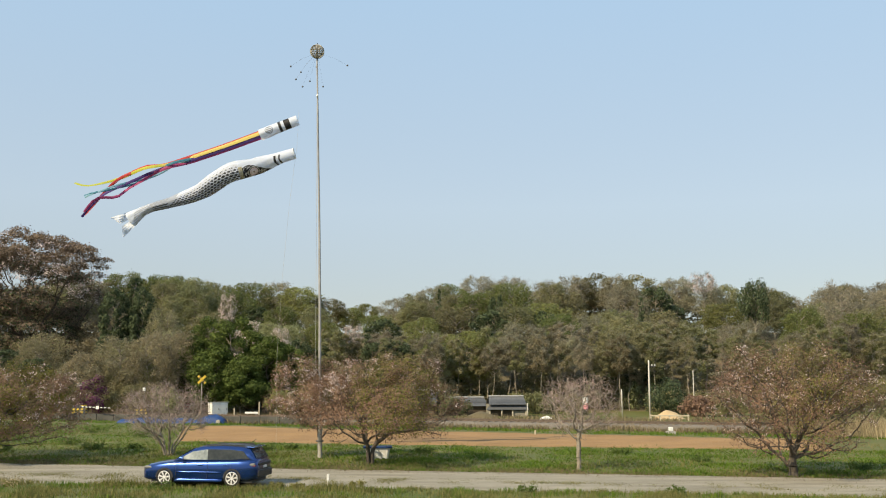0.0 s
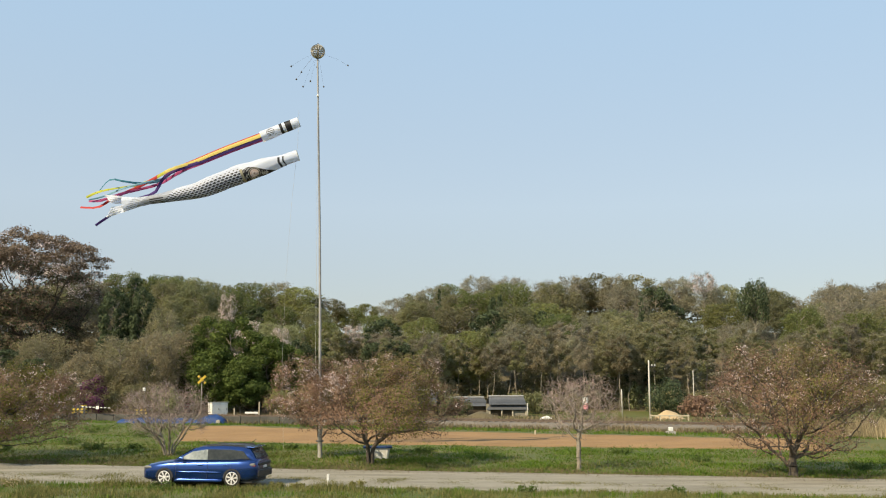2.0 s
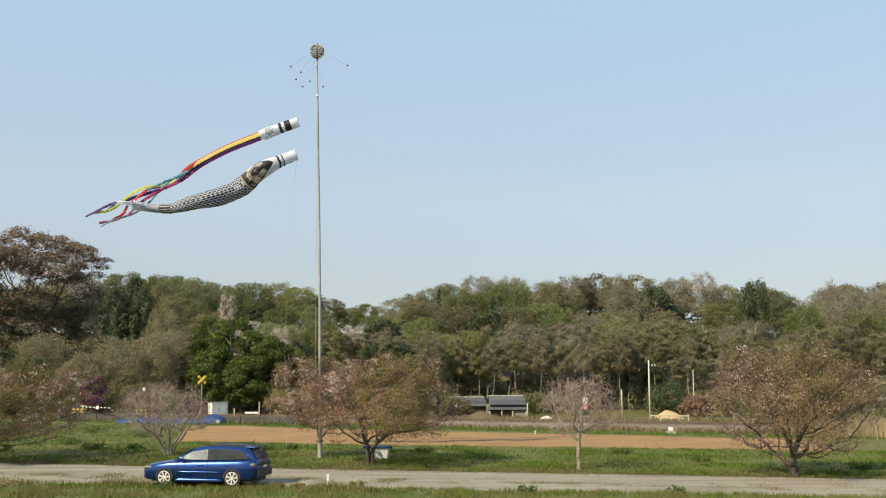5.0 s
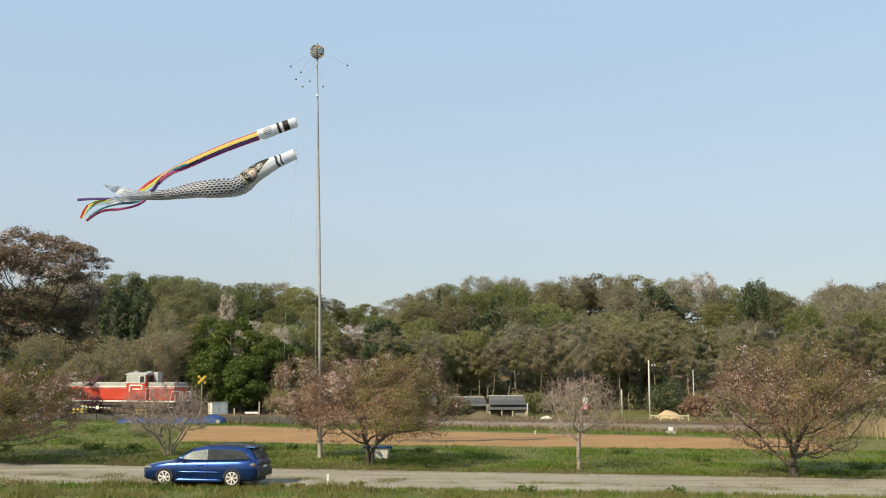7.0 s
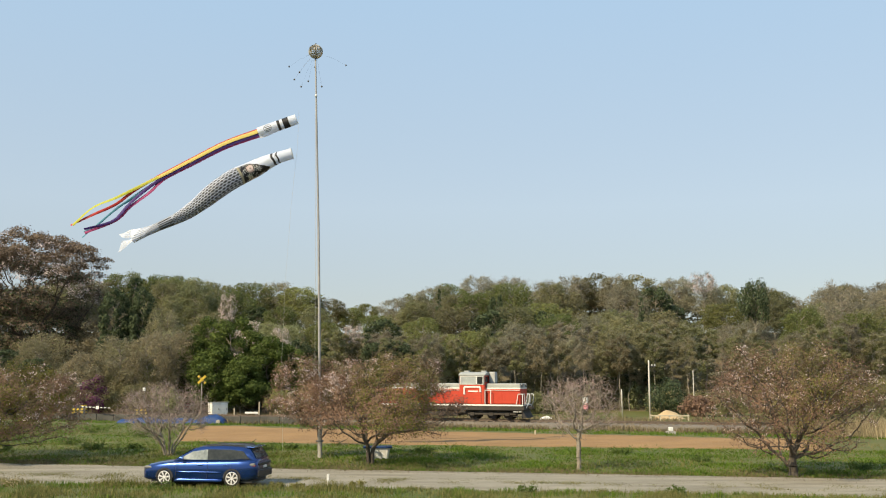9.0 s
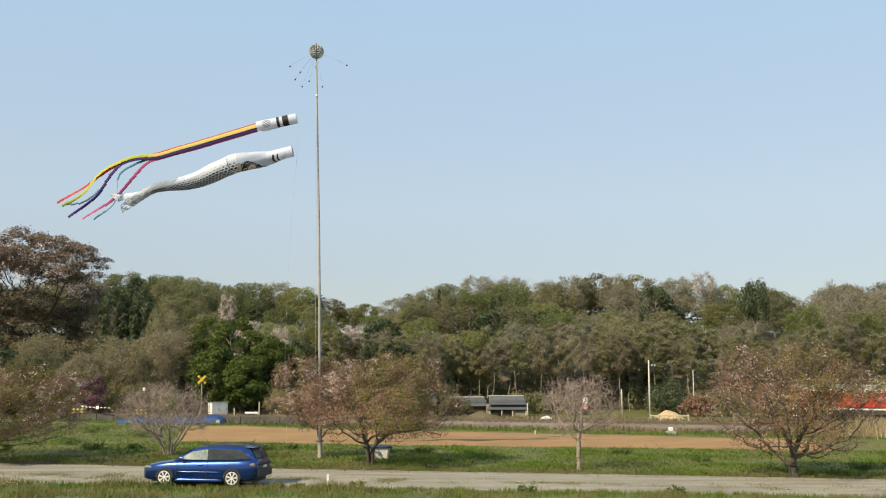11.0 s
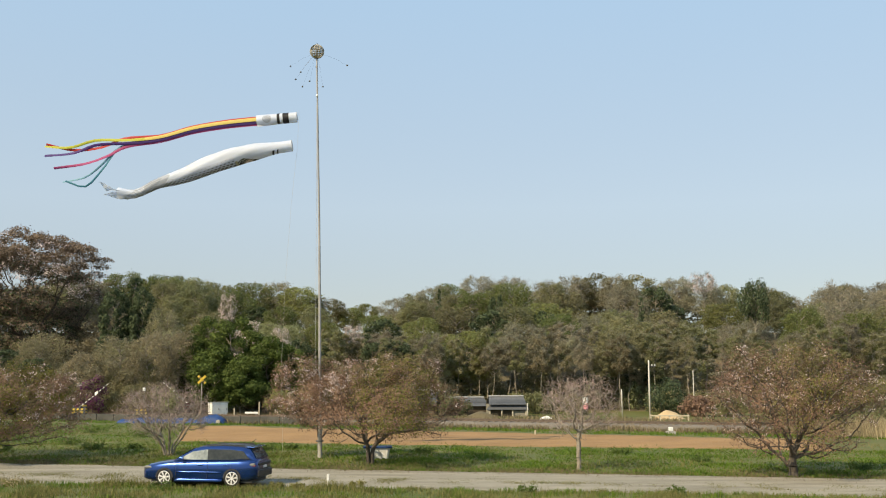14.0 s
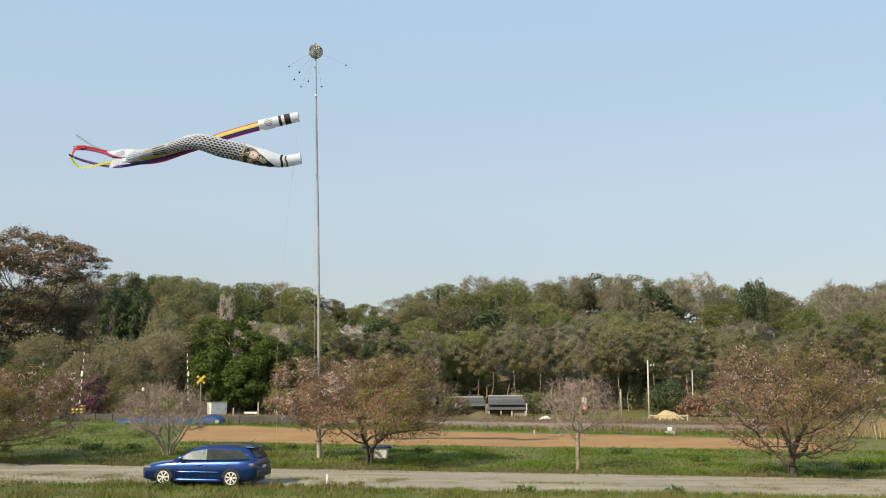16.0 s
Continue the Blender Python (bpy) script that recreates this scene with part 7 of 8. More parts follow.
blades("verge_grass", 25000, verge, (0.08, 0.24), 0.016, GREEN, "fresh green grass on the road's verge", 1)
blades("verge_olive_grass", 34000, verge_dry, (0.08, 0.26), 0.015, OLIVEGRASS, "brownish olive grass on the road's verge", 22)
blades("verge_dry_grass", 38000, verge_dry, (0.08, 0.30), 0.013, DRY, "dry yellow grass on the road's verge", 2)
blades("road_grass", 30000, centre, (0.04, 0.12), 0.016, DRY, "thin dry grass along the middle of the road", 3)
blades("road_green_grass", 34000, centre, (0.04, 0.13), 0.016, OLIVEGRASS, "thin olive grass along the middle of the road", 23)
blades("meadow_grass", 110000, meadow, (0.06, 0.17), 0.028, GREEN, "lush green grass between road and field", 4, 1.1)
blades("meadow_olive_grass", 60000, meadow_olive, (0.06, 0.16), 0.028, OLIVEGRASS, "brownish olive grass patches between road and field", 14, 1.1)
blades("meadow_dry_grass", 30000, meadow_dry, (0.08, 0.24), 0.022, DRY, "yellowish dry grass of the meadow", 5)
blades("far_meadow_grass", 34000, far_meadow, (0.08, 0.22), 0.035, GREEN, "green grass strip before the railway", 6)
blades("trackside_grass", 56000, trackside, (0.2, 0.5), 0.04, STRAW_BROWN, "dry brownish grass along the railway", 7)
blades("road_edge_grass", 30000, road_edge, (0.05, 0.16), 0.02, STRAW_BROWN, "low brown withered grass along the road's edge", 9)
blades("reed_grass", 6000, reeds, (0.7, 1.5), 0.03, STRAW, "tall pale dry reeds at the field's end", 8, 0.2)


# ---- what moves ----
def smooth_line(pts, n=90):
    """A smooth line through points, evenly sampled."""
    p = [Vector((x, 0, z)) for x, z in pts]
    p = [p[0] * 2 - p[1]] + p + [p[-1] * 2 - p[-2]]
    fine = []
    for i in range(1, len(p) - 2):
        for k in range(12):
            t = k / 12
            a, b, c, d = p[i - 1:i + 3]
            fine.append(0.5 * ((2 * b) + (c - a) * t + (2 * a - 5 * b + 4 * c - d) * t * t + (3 * b - a - 3 * c + d) * t ** 3))
    fine.append(p[-2].copy())
    return fine


def flutter(line, y, length, wave, phase, firm=0.0):
    """The line at depth y, waving to and fro so that it has the length of its cloth."""
    def made(amp):
        s, out = 0.0, []
        for i, q in enumerate(line):
            s += (q - line[i - 1]).length if i else 0
            grow_in = step((s - firm) / 2.5)
            out.append(Vector((q.x, y + amp * grow_in * math.sin(2 * math.pi * s / wave + phase), q.z)))
        return out

    def size(out):
        return sum((b - a).length for a, b in zip(out, out[1:]))
    lo, hi = 0.0, 1.5
    for i in range(14):
        mid = (lo + hi) / 2
        if size(made(mid)) < length:
            lo = mid
        else:
            hi = mid
    out = made(lo)
    sums = [0.0]
    for a, b in zip(out, out[1:]):
        sums.append(sums[-1] + (b - a).length)
    return out, sums


def at_length(line, sums, s):
    if s >= sums[-1]:
        d = (line[-1] - line[-3]).normalized()
        return line[-1] + d * (s - sums[-1])
    i = int(np.searchsorted(sums, s, side="right")) - 1
    i = min(i, len(line) - 2)
    return line[i].lerp(line[i + 1], (s - sums[i]) / max(sums[i + 1] - sums[i], 1e-6))


def framed(p, q, roll):
    """A pose at p with x towards q and z turned by roll: 0 faces the viewer's side, 90 is up."""
    x = (q - p).normalized()
    near = Vector((0, -1, 0))
    near = (near - x * near.dot(x)).normalized()
    up = x.cross(near)
    if up.z < 0:
        up = -up
    r = radians(roll)
    z = near * math.cos(r) + up * math.sin(r)
    y = z.cross(x)
    m = Matrix((x, y, z)).transposed().to_4x4()
    m.translation = p
    return m


def motions():
    keys = {}

    def key(ob, t, m):
        keys.setdefault(ob, []).append((t, m))

    def gust(t, roll, body, head, *tails):
        line, sums = flutter(smooth_line(body), 49.1, CARP_LENGTH, 4.5, 0.6 * t)
        for ob, a, b in carp_pieces:
            key(ob, t, framed(at_length(line, sums, a), at_length(line, sums, b), roll))
        mouth, end = (Vector((x, 49.6, z)) for x, z in head[:2])
        way = (end - mouth).normalized()
        for ob, a, b in tube_pieces:
            key(ob, t, framed(mouth + way * a, mouth + way * b, 90))
        start = mouth + way * (TUBE_LENGTH - 0.05)
        for k, ((pieces, up, back), tail) in enumerate(zip(ribbon_pieces, tails)):
            pts = [(start.x, start.z)] + head[2:] + tail
            n = len(head) - 1
            lifted = []
            for i, (x, z) in enumerate(pts):
                hold = 1.0 if i < n else max(0.0, 0.5 - 0.25 * (i - n))
                lifted.append((x, z + up * hold))
            line, sums = flutter(smooth_line(lifted), 49.6 + back, RIBBON_LENGTH, 3.6 + 0.3 * k, 0.9 * t + 1.3 * k, 3.2)
            pull = min(max(1.0, sums[-1] / RIBBON_LENGTH), 1.1)
            for i, (ob, a, b) in enumerate(pieces):
                loose = max(0.0, (i - 14) / 16)
                twist = 90 + 12 * math.sin(k * 2.1) + loose * 38 * math.sin(0.45 * i + 1.7 * k + 0.8 * t)
                key(ob, t, framed(at_length(line, sums, a * pull), at_length(line, sums, b * pull), twist))

    gust(0.0, -105,
         [(-7.76, 15.61), (-8.96, 15.25), (-10.13, 14.80), (-11.30, 14.41), (-12.74, 13.60), (-14.18, 12.98), (-15.34, 12.59), (-16.06, 12.18), (-16.69, 11.88)],
         [(-7.70, 17.53), (-9.59, 16.77), (-11.46, 16.06), (-13.23, 15.45), (-14.70, 14.97)],
         [(-15.59, 14.97), (-16.47, 14.63), (-17.34, 14.12), (-18.74, 12.47)],
         [(-15.88, 14.76), (-17.35, 14.33), (-18.52, 13.94), (-19.17, 14.06)],
         [(-15.87, 14.48), (-17.32, 13.82), (-18.04, 13.31), (-18.85, 12.35)],
         [(-16.45, 14.12), (-17.16, 13.46), (-18.04, 13.28), (-18.69, 12.59)],
         [(-16.16, 14.33), (-17.03, 13.94), (-17.61, 13.67), (-18.64, 13.40)],
         [(-16.45, 14.27), (-17.32, 13.85), (-17.91, 13.58), (-18.72, 13.37)])
    gust(0.5, -108,
         [(-7.67, 15.61), (-8.96, 15.22), (-10.13, 14.77), (-11.29, 14.38), (-12.74, 13.60), (-14.18, 12.98), (-15.63, 12.50), (-16.65, 12.44), (-17.33, 12.56)],
         [(-7.66, 17.47), (-9.59, 16.70), (-11.45, 16.03), (-13.22, 15.36), (-14.54, 14.82)],
         [(-15.87, 14.66), (-17.04, 14.12), (-18.50, 13.52), (-19.21, 13.04)],
         [(-15.87, 14.54), (-17.35, 14.33), (-18.52, 14.09), (-19.77, 13.61)],
         [(-15.56, 14.21), (-16.43, 13.67), (-17.59, 13.07), (-18.62, 13.04)],
         [(-15.85, 14.12), (-17.32, 13.67), (-18.33, 13.13), (-19.06, 12.89)],
         [(-16.15, 14.21), (-17.32, 13.82), (-18.49, 13.31), (-19.30, 13.52)],
         [(-16.16, 14.33), (-17.33, 14.03), (-18.36, 13.73), (-19.09, 13.61)])
    gust(1.0, -105,
         [(-7.61, 15.55), (-8.67, 15.28), (-10.13, 14.80), (-11.30, 14.41), (-12.75, 13.78), (-14.19, 13.21), (-15.35, 12.80), (-16.36, 12.44), (-17.09, 12.29)],
         [(-7.66, 17.44), (-9.53, 16.70), (-11.45, 15.91), (-13.22, 15.33), (-14.69, 14.70)],
         [(-15.86, 14.36), (-17.33, 14.09), (-18.81, 13.82), (-19.62, 13.55)],
         [(-16.16, 14.33), (-17.17, 13.70), (-18.36, 13.76), (-19.70, 14.00)],
         [(-15.26, 14.27), (-15.83, 13.52), (-17.40, 12.26), (-18.50, 11.78)],
         [(-15.56, 14.27), (-16.69, 12.95), (-17.87, 12.71), (-18.68, 12.41)],
         [(-15.85, 14.12), (-17.02, 13.58), (-18.49, 13.31), (-19.22, 13.16)],
         [(-15.86, 14.21), (-16.87, 13.58), (-18.19, 13.37), (-19.08, 13.28)])
    gust(1.5, -100,
         [(-7.58, 15.58), (-8.67, 15.28), (-10.13, 14.77), (-11.30, 14.41), (-12.75, 13.87), (-14.20, 13.33), (-15.51, 13.04), (-16.52, 12.86), (-17.39, 12.68)],
         [(-7.63, 17.41), (-9.50, 16.64), (-11.45, 15.91), (-13.22, 15.24), (-14.39, 14.76)],
         [(-15.56, 14.36), (-17.03, 13.82), (-18.19, 13.37), (-19.31, 13.19)],
         [(-15.87, 14.45), (-17.17, 13.82), (-18.18, 13.22), (-18.96, 12.62)],
         [(-15.25, 13.97), (-16.41, 13.31), (-17.56, 12.53), (-18.05, 11.69)],
         [(-15.85, 14.12), (-17.16, 13.52), (-17.57, 12.77), (-17.97, 11.81)],
         [(-15.86, 14.42), (-16.87, 13.67), (-17.57, 12.62), (-18.59, 12.38)],
         [(-16.00, 14.21), (-17.02, 13.61), (-17.86, 12.68), (-18.74, 12.44)])
    gust(2.0, -95,
         [(-7.58, 15.52), (-8.66, 15.13), (-10.13, 14.65), (-11.29, 14.23), (-12.74, 13.66), (-14.20, 13.33), (-15.36, 13.13), (-16.53, 12.92), (-17.26, 12.86)],
         [(-7.63, 17.44), (-9.50, 16.67), (-11.45, 15.91), (-13.21, 15.15), (-14.68, 14.51)],
         [(-15.85, 13.97), (-17.15, 13.37), (-18.02, 12.86), (-19.00, 12.86)],
         [(-15.85, 14.18), (-17.17, 13.76), (-18.05, 13.52), (-18.64, 13.37)],
         [(-15.24, 13.73), (-16.26, 13.22), (-17.12, 12.47), (-18.18, 11.93)],
         [(-15.85, 13.97), (-17.15, 13.37), (-17.89, 13.16), (-18.63, 13.22)],
         [(-15.85, 14.12), (-16.59, 14.12), (-17.34, 14.21), (-18.27, 13.67)],
         [(-15.85, 14.03), (-17.17, 13.67), (-17.90, 13.52), (-18.78, 13.37)])
    gust(2.5, -80,
         [(-7.46, 15.37), (-8.66, 14.95), (-9.97, 14.38), (-10.99, 14.05), (-12.00, 13.45), (-13.31, 13.16), (-14.48, 12.92), (-15.64, 12.68), (-16.95, 12.56)],
         [(-7.57, 17.41), (-9.50, 16.64), (-11.45, 15.85), (-13.21, 15.06), (-14.53, 14.42)],
         [(-15.39, 13.61), (-16.11, 13.07), (-17.56, 12.56), (-18.80, 12.41)],
         [(-15.70, 13.97), (-17.17, 13.73), (-18.05, 13.61), (-18.83, 13.19)],
         [(-15.24, 13.61), (-16.40, 12.92), (-17.55, 12.32), (-18.81, 11.99)],
         [(-15.67, 13.37), (-16.83, 12.71), (-17.71, 12.47), (-18.12, 11.78)],
         [(-15.69, 13.82), (-16.86, 13.52), (-17.90, 13.43), (-18.63, 13.31)],
         [(-15.84, 13.88), (-17.16, 13.43), (-18.05, 13.43), (-18.72, 13.31)])
    gust(3.0, -78,
         [(-7.37, 15.31), (-8.65, 14.71), (-9.82, 14.23), (-10.98, 13.72), (-12.14, 13.16), (-13.30, 12.86), (-14.46, 12.56), (-15.62, 12.29), (-16.85, 12.26)],
         [(-7.57, 17.41), (-9.50, 16.64), (-11.45, 15.85), (-13.21, 15.06), (-14.38, 14.33)],
         [(-15.39, 13.82), (-16.11, 13.22), (-16.63, 12.77), (-17.27, 12.62)],
         [(-15.70, 13.97), (-16.86, 13.31), (-17.72, 12.86), (-18.91, 12.98)],
         [(-15.24, 13.61), (-16.10, 12.95), (-17.11, 12.41), (-18.07, 11.93)],
         [(-14.93, 13.22), (-16.38, 12.62), (-17.55, 12.32), (-18.28, 12.02)],
         [(-15.68, 13.43), (-16.85, 13.07), (-17.72, 12.71), (-18.60, 12.71)],
         [(-15.83, 13.52), (-16.84, 13.01), (-17.72, 12.71), (-18.51, 12.68)])
    gust(3.5, -65,
         [(-7.49, 15.40), (-8.65, 14.68), (-9.67, 14.17), (-10.69, 13.66), (-11.84, 13.04), (-13.01, 12.80), (-14.17, 12.56), (-15.19, 12.38), (-16.14, 12.15)],
         [(-7.54, 17.38), (-9.50, 16.55), (-11.45, 15.76), (-13.21, 14.94), (-14.37, 14.27)],
         [(-15.23, 13.52), (-16.24, 12.77), (-17.26, 12.32), (-18.27, 11.87)],
         [(-15.55, 13.88), (-16.86, 13.37), (-18.02, 12.77), (-18.72, 12.02)],
         [(-15.23, 13.52), (-16.10, 12.83), (-17.25, 12.23), (-18.47, 11.75)],
         [(-14.78, 13.37), (-15.79, 12.62), (-16.95, 12.11), (-18.41, 11.72)],
         [(-15.69, 13.82), (-16.55, 13.13), (-17.27, 12.71), (-18.08, 12.32)],
         [(-15.69, 13.73), (-16.55, 13.07), (-17.41, 12.53), (-18.36, 11.93)])
    gust(4.0, -45,
         [(-7.67, 15.52), (-8.66, 14.98), (-9.68, 14.41), (-10.54, 13.69), (-11.55, 13.04), (-12.56, 12.47), (-13.57, 12.09), (-14.59, 12.00), (-15.90, 11.85)],
         [(-7.60, 17.44), (-9.56, 16.64), (-11.45, 15.76), (-13.20, 14.82), (-14.37, 14.18)],
         [(-14.94, 13.67), (-15.66, 13.01), (-16.23, 12.53), (-16.81, 12.32)],
         [(-15.54, 13.82), (-16.70, 13.22), (-17.57, 12.77), (-18.44, 12.38)],
         [(-14.94, 13.52), (-15.95, 12.83), (-17.27, 12.59), (-18.37, 12.23)],
         [(-15.08, 13.43), (-15.95, 12.77), (-16.81, 12.32), (-17.79, 12.26)],
         [(-15.25, 13.94), (-16.44, 14.00), (-17.47, 13.82), (-17.78, 13.37)],
         [(-15.66, 12.92), (-16.51, 12.17), (-17.24, 11.93), (-17.96, 11.66)])
    gust(4.7, -15,
         [(-7.67, 15.55), (-8.71, 15.06), (-9.68, 14.57), (-10.54, 13.86), (-11.56, 13.30), (-12.72, 12.78), (-13.83, 12.43), (-14.90, 12.42), (-16.41, 12.61)],
         [(-7.65, 17.44), (-9.60, 16.72), (-11.45, 15.98), (-13.11, 15.07), (-14.28, 14.19)],
         [(-15.05, 13.85), (-15.81, 13.18), (-16.48, 12.75), (-17.20, 12.43)],
         [(-15.49, 13.82), (-16.61, 13.27), (-17.47, 12.88), (-18.45, 12.62)],
         [(-15.14, 13.59), (-16.20, 13.16), (-17.48, 13.01), (-18.55, 12.44)],
         [(-15.18, 13.41), (-16.09, 12.87), (-16.96, 12.45), (-17.94, 12.22)],
         [(-15.39, 13.75), (-16.47, 13.72), (-17.35, 13.54), (-17.70, 13.03)],
         [(-15.71, 13.04), (-16.52, 12.49), (-17.20, 12.25), (-17.78, 11.89)])
    gust(5.5, 28,
         [(-7.67, 15.58), (-8.76, 15.10), (-9.68, 14.56), (-10.55, 13.82), (-11.57, 13.52), (-12.88, 13.36), (-14.09, 13.30), (-15.21, 13.29), (-16.92, 13.41)],
         [(-7.70, 17.44), (-9.64, 16.69), (-11.45, 15.89), (-13.02, 14.94), (-14.18, 14.14)],
         [(-15.15, 14.03), (-15.96, 13.24), (-16.72, 12.58), (-17.59, 12.08)],
         [(-15.45, 13.82), (-16.51, 13.21), (-17.37, 12.61), (-18.45, 12.39)],
         [(-15.34, 13.66), (-16.46, 13.38), (-17.68, 13.04), (-18.72, 12.18)],
         [(-15.28, 13.39), (-16.24, 12.86), (-17.10, 12.20), (-18.10, 11.72)],
         [(-15.53, 13.56), (-16.51, 13.32), (-17.24, 12.86), (-17.62, 12.24)],
         [(-15.76, 13.17), (-16.53, 12.70), (-17.16, 12.18), (-17.59, 11.66)])
    gust(6.3, 55,
         [(-7.67, 15.61), (-8.81, 15.13), (-9.68, 14.68), (-10.55, 14.05), (-11.58, 13.99), (-13.04, 13.93), (-14.36, 13.78), (-15.53, 13.57), (-17.44, 13.78)],
         [(-7.75, 17.44), (-9.68, 16.67), (-11.45, 16.03), (-12.92, 15.30), (-14.08, 14.51)],
         [(-15.26, 14.21), (-16.12, 13.31), (-16.98, 12.71), (-18.00, 12.32)],
         [(-15.39, 13.82), (-16.41, 13.16), (-17.27, 12.62), (-18.46, 12.77)],
         [(-15.54, 13.73), (-16.72, 13.61), (-17.90, 13.37), (-18.89, 12.53)],
         [(-15.38, 13.37), (-16.39, 12.86), (-17.25, 12.23), (-18.27, 11.81)],
         [(-15.67, 13.37), (-16.54, 12.92), (-17.12, 12.47), (-17.54, 12.02)],
         [(-15.82, 13.31), (-16.54, 12.92), (-17.11, 12.41), (-17.39, 12.02)])
    gust(6.5, 55,
         [(-7.67, 15.58), (-8.81, 15.10), (-9.68, 14.68), (-10.70, 14.02), (-11.72, 13.96), (-13.04, 13.87), (-14.50, 13.69), (-15.67, 13.54), (-17.29, 13.69)],
         [(-7.75, 17.47), (-9.68, 16.74), (-11.45, 16.03), (-12.92, 15.33), (-14.23, 14.51)],
         [(-15.41, 14.21), (-16.27, 13.37), (-17.12, 12.62), (-18.36, 11.81)],
         [(-15.40, 13.97), (-16.71, 13.37), (-17.42, 12.71), (-18.13, 12.02)],
         [(-15.54, 13.82), (-16.72, 13.61), (-18.04, 13.37), (-19.25, 13.13)],
         [(-15.53, 13.43), (-16.39, 12.83), (-17.40, 12.32), (-18.27, 11.81)],
         [(-15.82, 13.31), (-16.55, 13.01), (-17.27, 12.53), (-17.98, 12.02)],
         [(-15.82, 13.25), (-16.64, 13.01), (-17.27, 12.62), (-18.07, 11.96)])
    gust(7.0, 55,
         [(-7.73, 15.58), (-8.81, 15.07), (-9.83, 14.56), (-10.69, 13.87), (-11.57, 13.75), (-13.03, 13.63), (-14.50, 13.45), (-15.81, 13.36), (-17.14, 13.42)],
         [(-7.75, 17.44), (-9.68, 16.74), (-11.46, 16.06), (-13.22, 15.27), (-14.68, 14.48)],
         [(-15.55, 14.03), (-16.41, 13.37), (-18.47, 13.01), (-18.94, 12.29)],
         [(-15.54, 13.82), (-16.71, 13.28), (-18.33, 13.07), (-18.82, 12.29)],
         [(-15.24, 13.73), (-16.71, 13.37), (-17.89, 13.28), (-19.07, 13.22)],
         [(-15.82, 13.31), (-16.84, 12.83), (-17.71, 12.62), (-18.52, 12.11)],
         [(-15.97, 13.31), (-16.99, 13.01), (-17.72, 12.71), (-18.44, 12.32)],
         [(-16.12, 13.31), (-17.29, 13.13), (-18.32, 12.92), (-18.83, 12.47)])
    gust(7.5, 45,
         [(-7.85, 15.64), (-8.81, 15.04), (-9.83, 14.47), (-10.83, 13.63), (-11.85, 13.39), (-13.31, 13.16), (-14.77, 12.86), (-15.94, 12.89), (-16.98, 13.13)],
         [(-7.78, 17.44), (-9.65, 16.70), (-11.45, 15.91), (-13.22, 15.18), (-14.68, 14.63)],
         [(-15.85, 14.12), (-16.58, 13.73), (-17.29, 13.01), (-19.37, 13.19)],
         [(-15.85, 14.03), (-16.27, 13.52), (-17.28, 12.83), (-18.30, 12.53)],
         [(-15.70, 13.91), (-16.85, 13.22), (-17.88, 13.01), (-18.96, 12.80)],
         [(-15.55, 13.97), (-16.41, 13.37), (-17.43, 12.83), (-18.42, 11.93)],
         [(-15.25, 13.82), (-15.97, 13.37), (-17.27, 12.71), (-19.03, 12.32)],
         [(-15.85, 13.97), (-17.01, 13.37), (-17.87, 12.92), (-18.89, 12.47)])
    gust(8.0, 20,
         [(-7.88, 15.73), (-8.81, 15.07), (-9.83, 14.44), (-10.69, 13.72), (-11.70, 13.27), (-13.01, 12.92), (-14.17, 12.56), (-15.62, 12.21), (-17.37, 12.15)],
         [(-7.78, 17.50), (-9.71, 16.74), (-11.45, 16.00), (-13.22, 15.21), (-14.54, 14.70)],
         [(-16.15, 14.03), (-17.17, 13.61), (-17.53, 13.22), (-17.57, 12.77)],
         [(-15.85, 14.06), (-16.72, 13.67), (-17.00, 13.22), (-18.72, 11.99)],
         [(-15.84, 13.82), (-16.56, 13.22), (-16.97, 12.62), (-18.29, 12.23)],
         [(-15.99, 13.82), (-16.71, 13.37), (-17.55, 12.23), (-18.88, 12.29)],
         [(-15.25, 13.97), (-16.25, 13.07), (-17.11, 12.32), (-18.29, 12.41)],
         [(-15.70, 14.12), (-17.15, 13.37), (-18.18, 13.22), (-18.96, 12.68)])
    gust(8.5, -25,
         [(-7.91, 15.76), (-8.82, 15.34), (-9.83, 14.71), (-10.70, 14.02), (-11.56, 13.42), (-12.86, 12.71), (-14.15, 12.06), (-15.30, 11.64), (-16.91, 11.67)],
         [(-7.76, 17.53), (-9.77, 16.80), (-11.46, 16.09), (-13.22, 15.21), (-14.53, 14.51)],
         [(-16.14, 13.82), (-17.15, 13.31), (-18.31, 12.71), (-18.85, 11.72)],
         [(-15.99, 13.91), (-17.15, 13.31), (-18.15, 12.47), (-18.99, 11.51)],
         [(-15.70, 13.97), (-16.85, 13.22), (-17.54, 12.02), (-18.56, 11.87)],
         [(-15.24, 13.67), (-16.11, 13.07), (-17.41, 12.53), (-18.28, 12.17)],
         [(-15.53, 13.52), (-16.39, 12.83), (-17.40, 12.17), (-19.47, 12.23)],
         [(-15.83, 13.67), (-17.13, 12.77), (-18.28, 12.17), (-19.47, 12.26)])
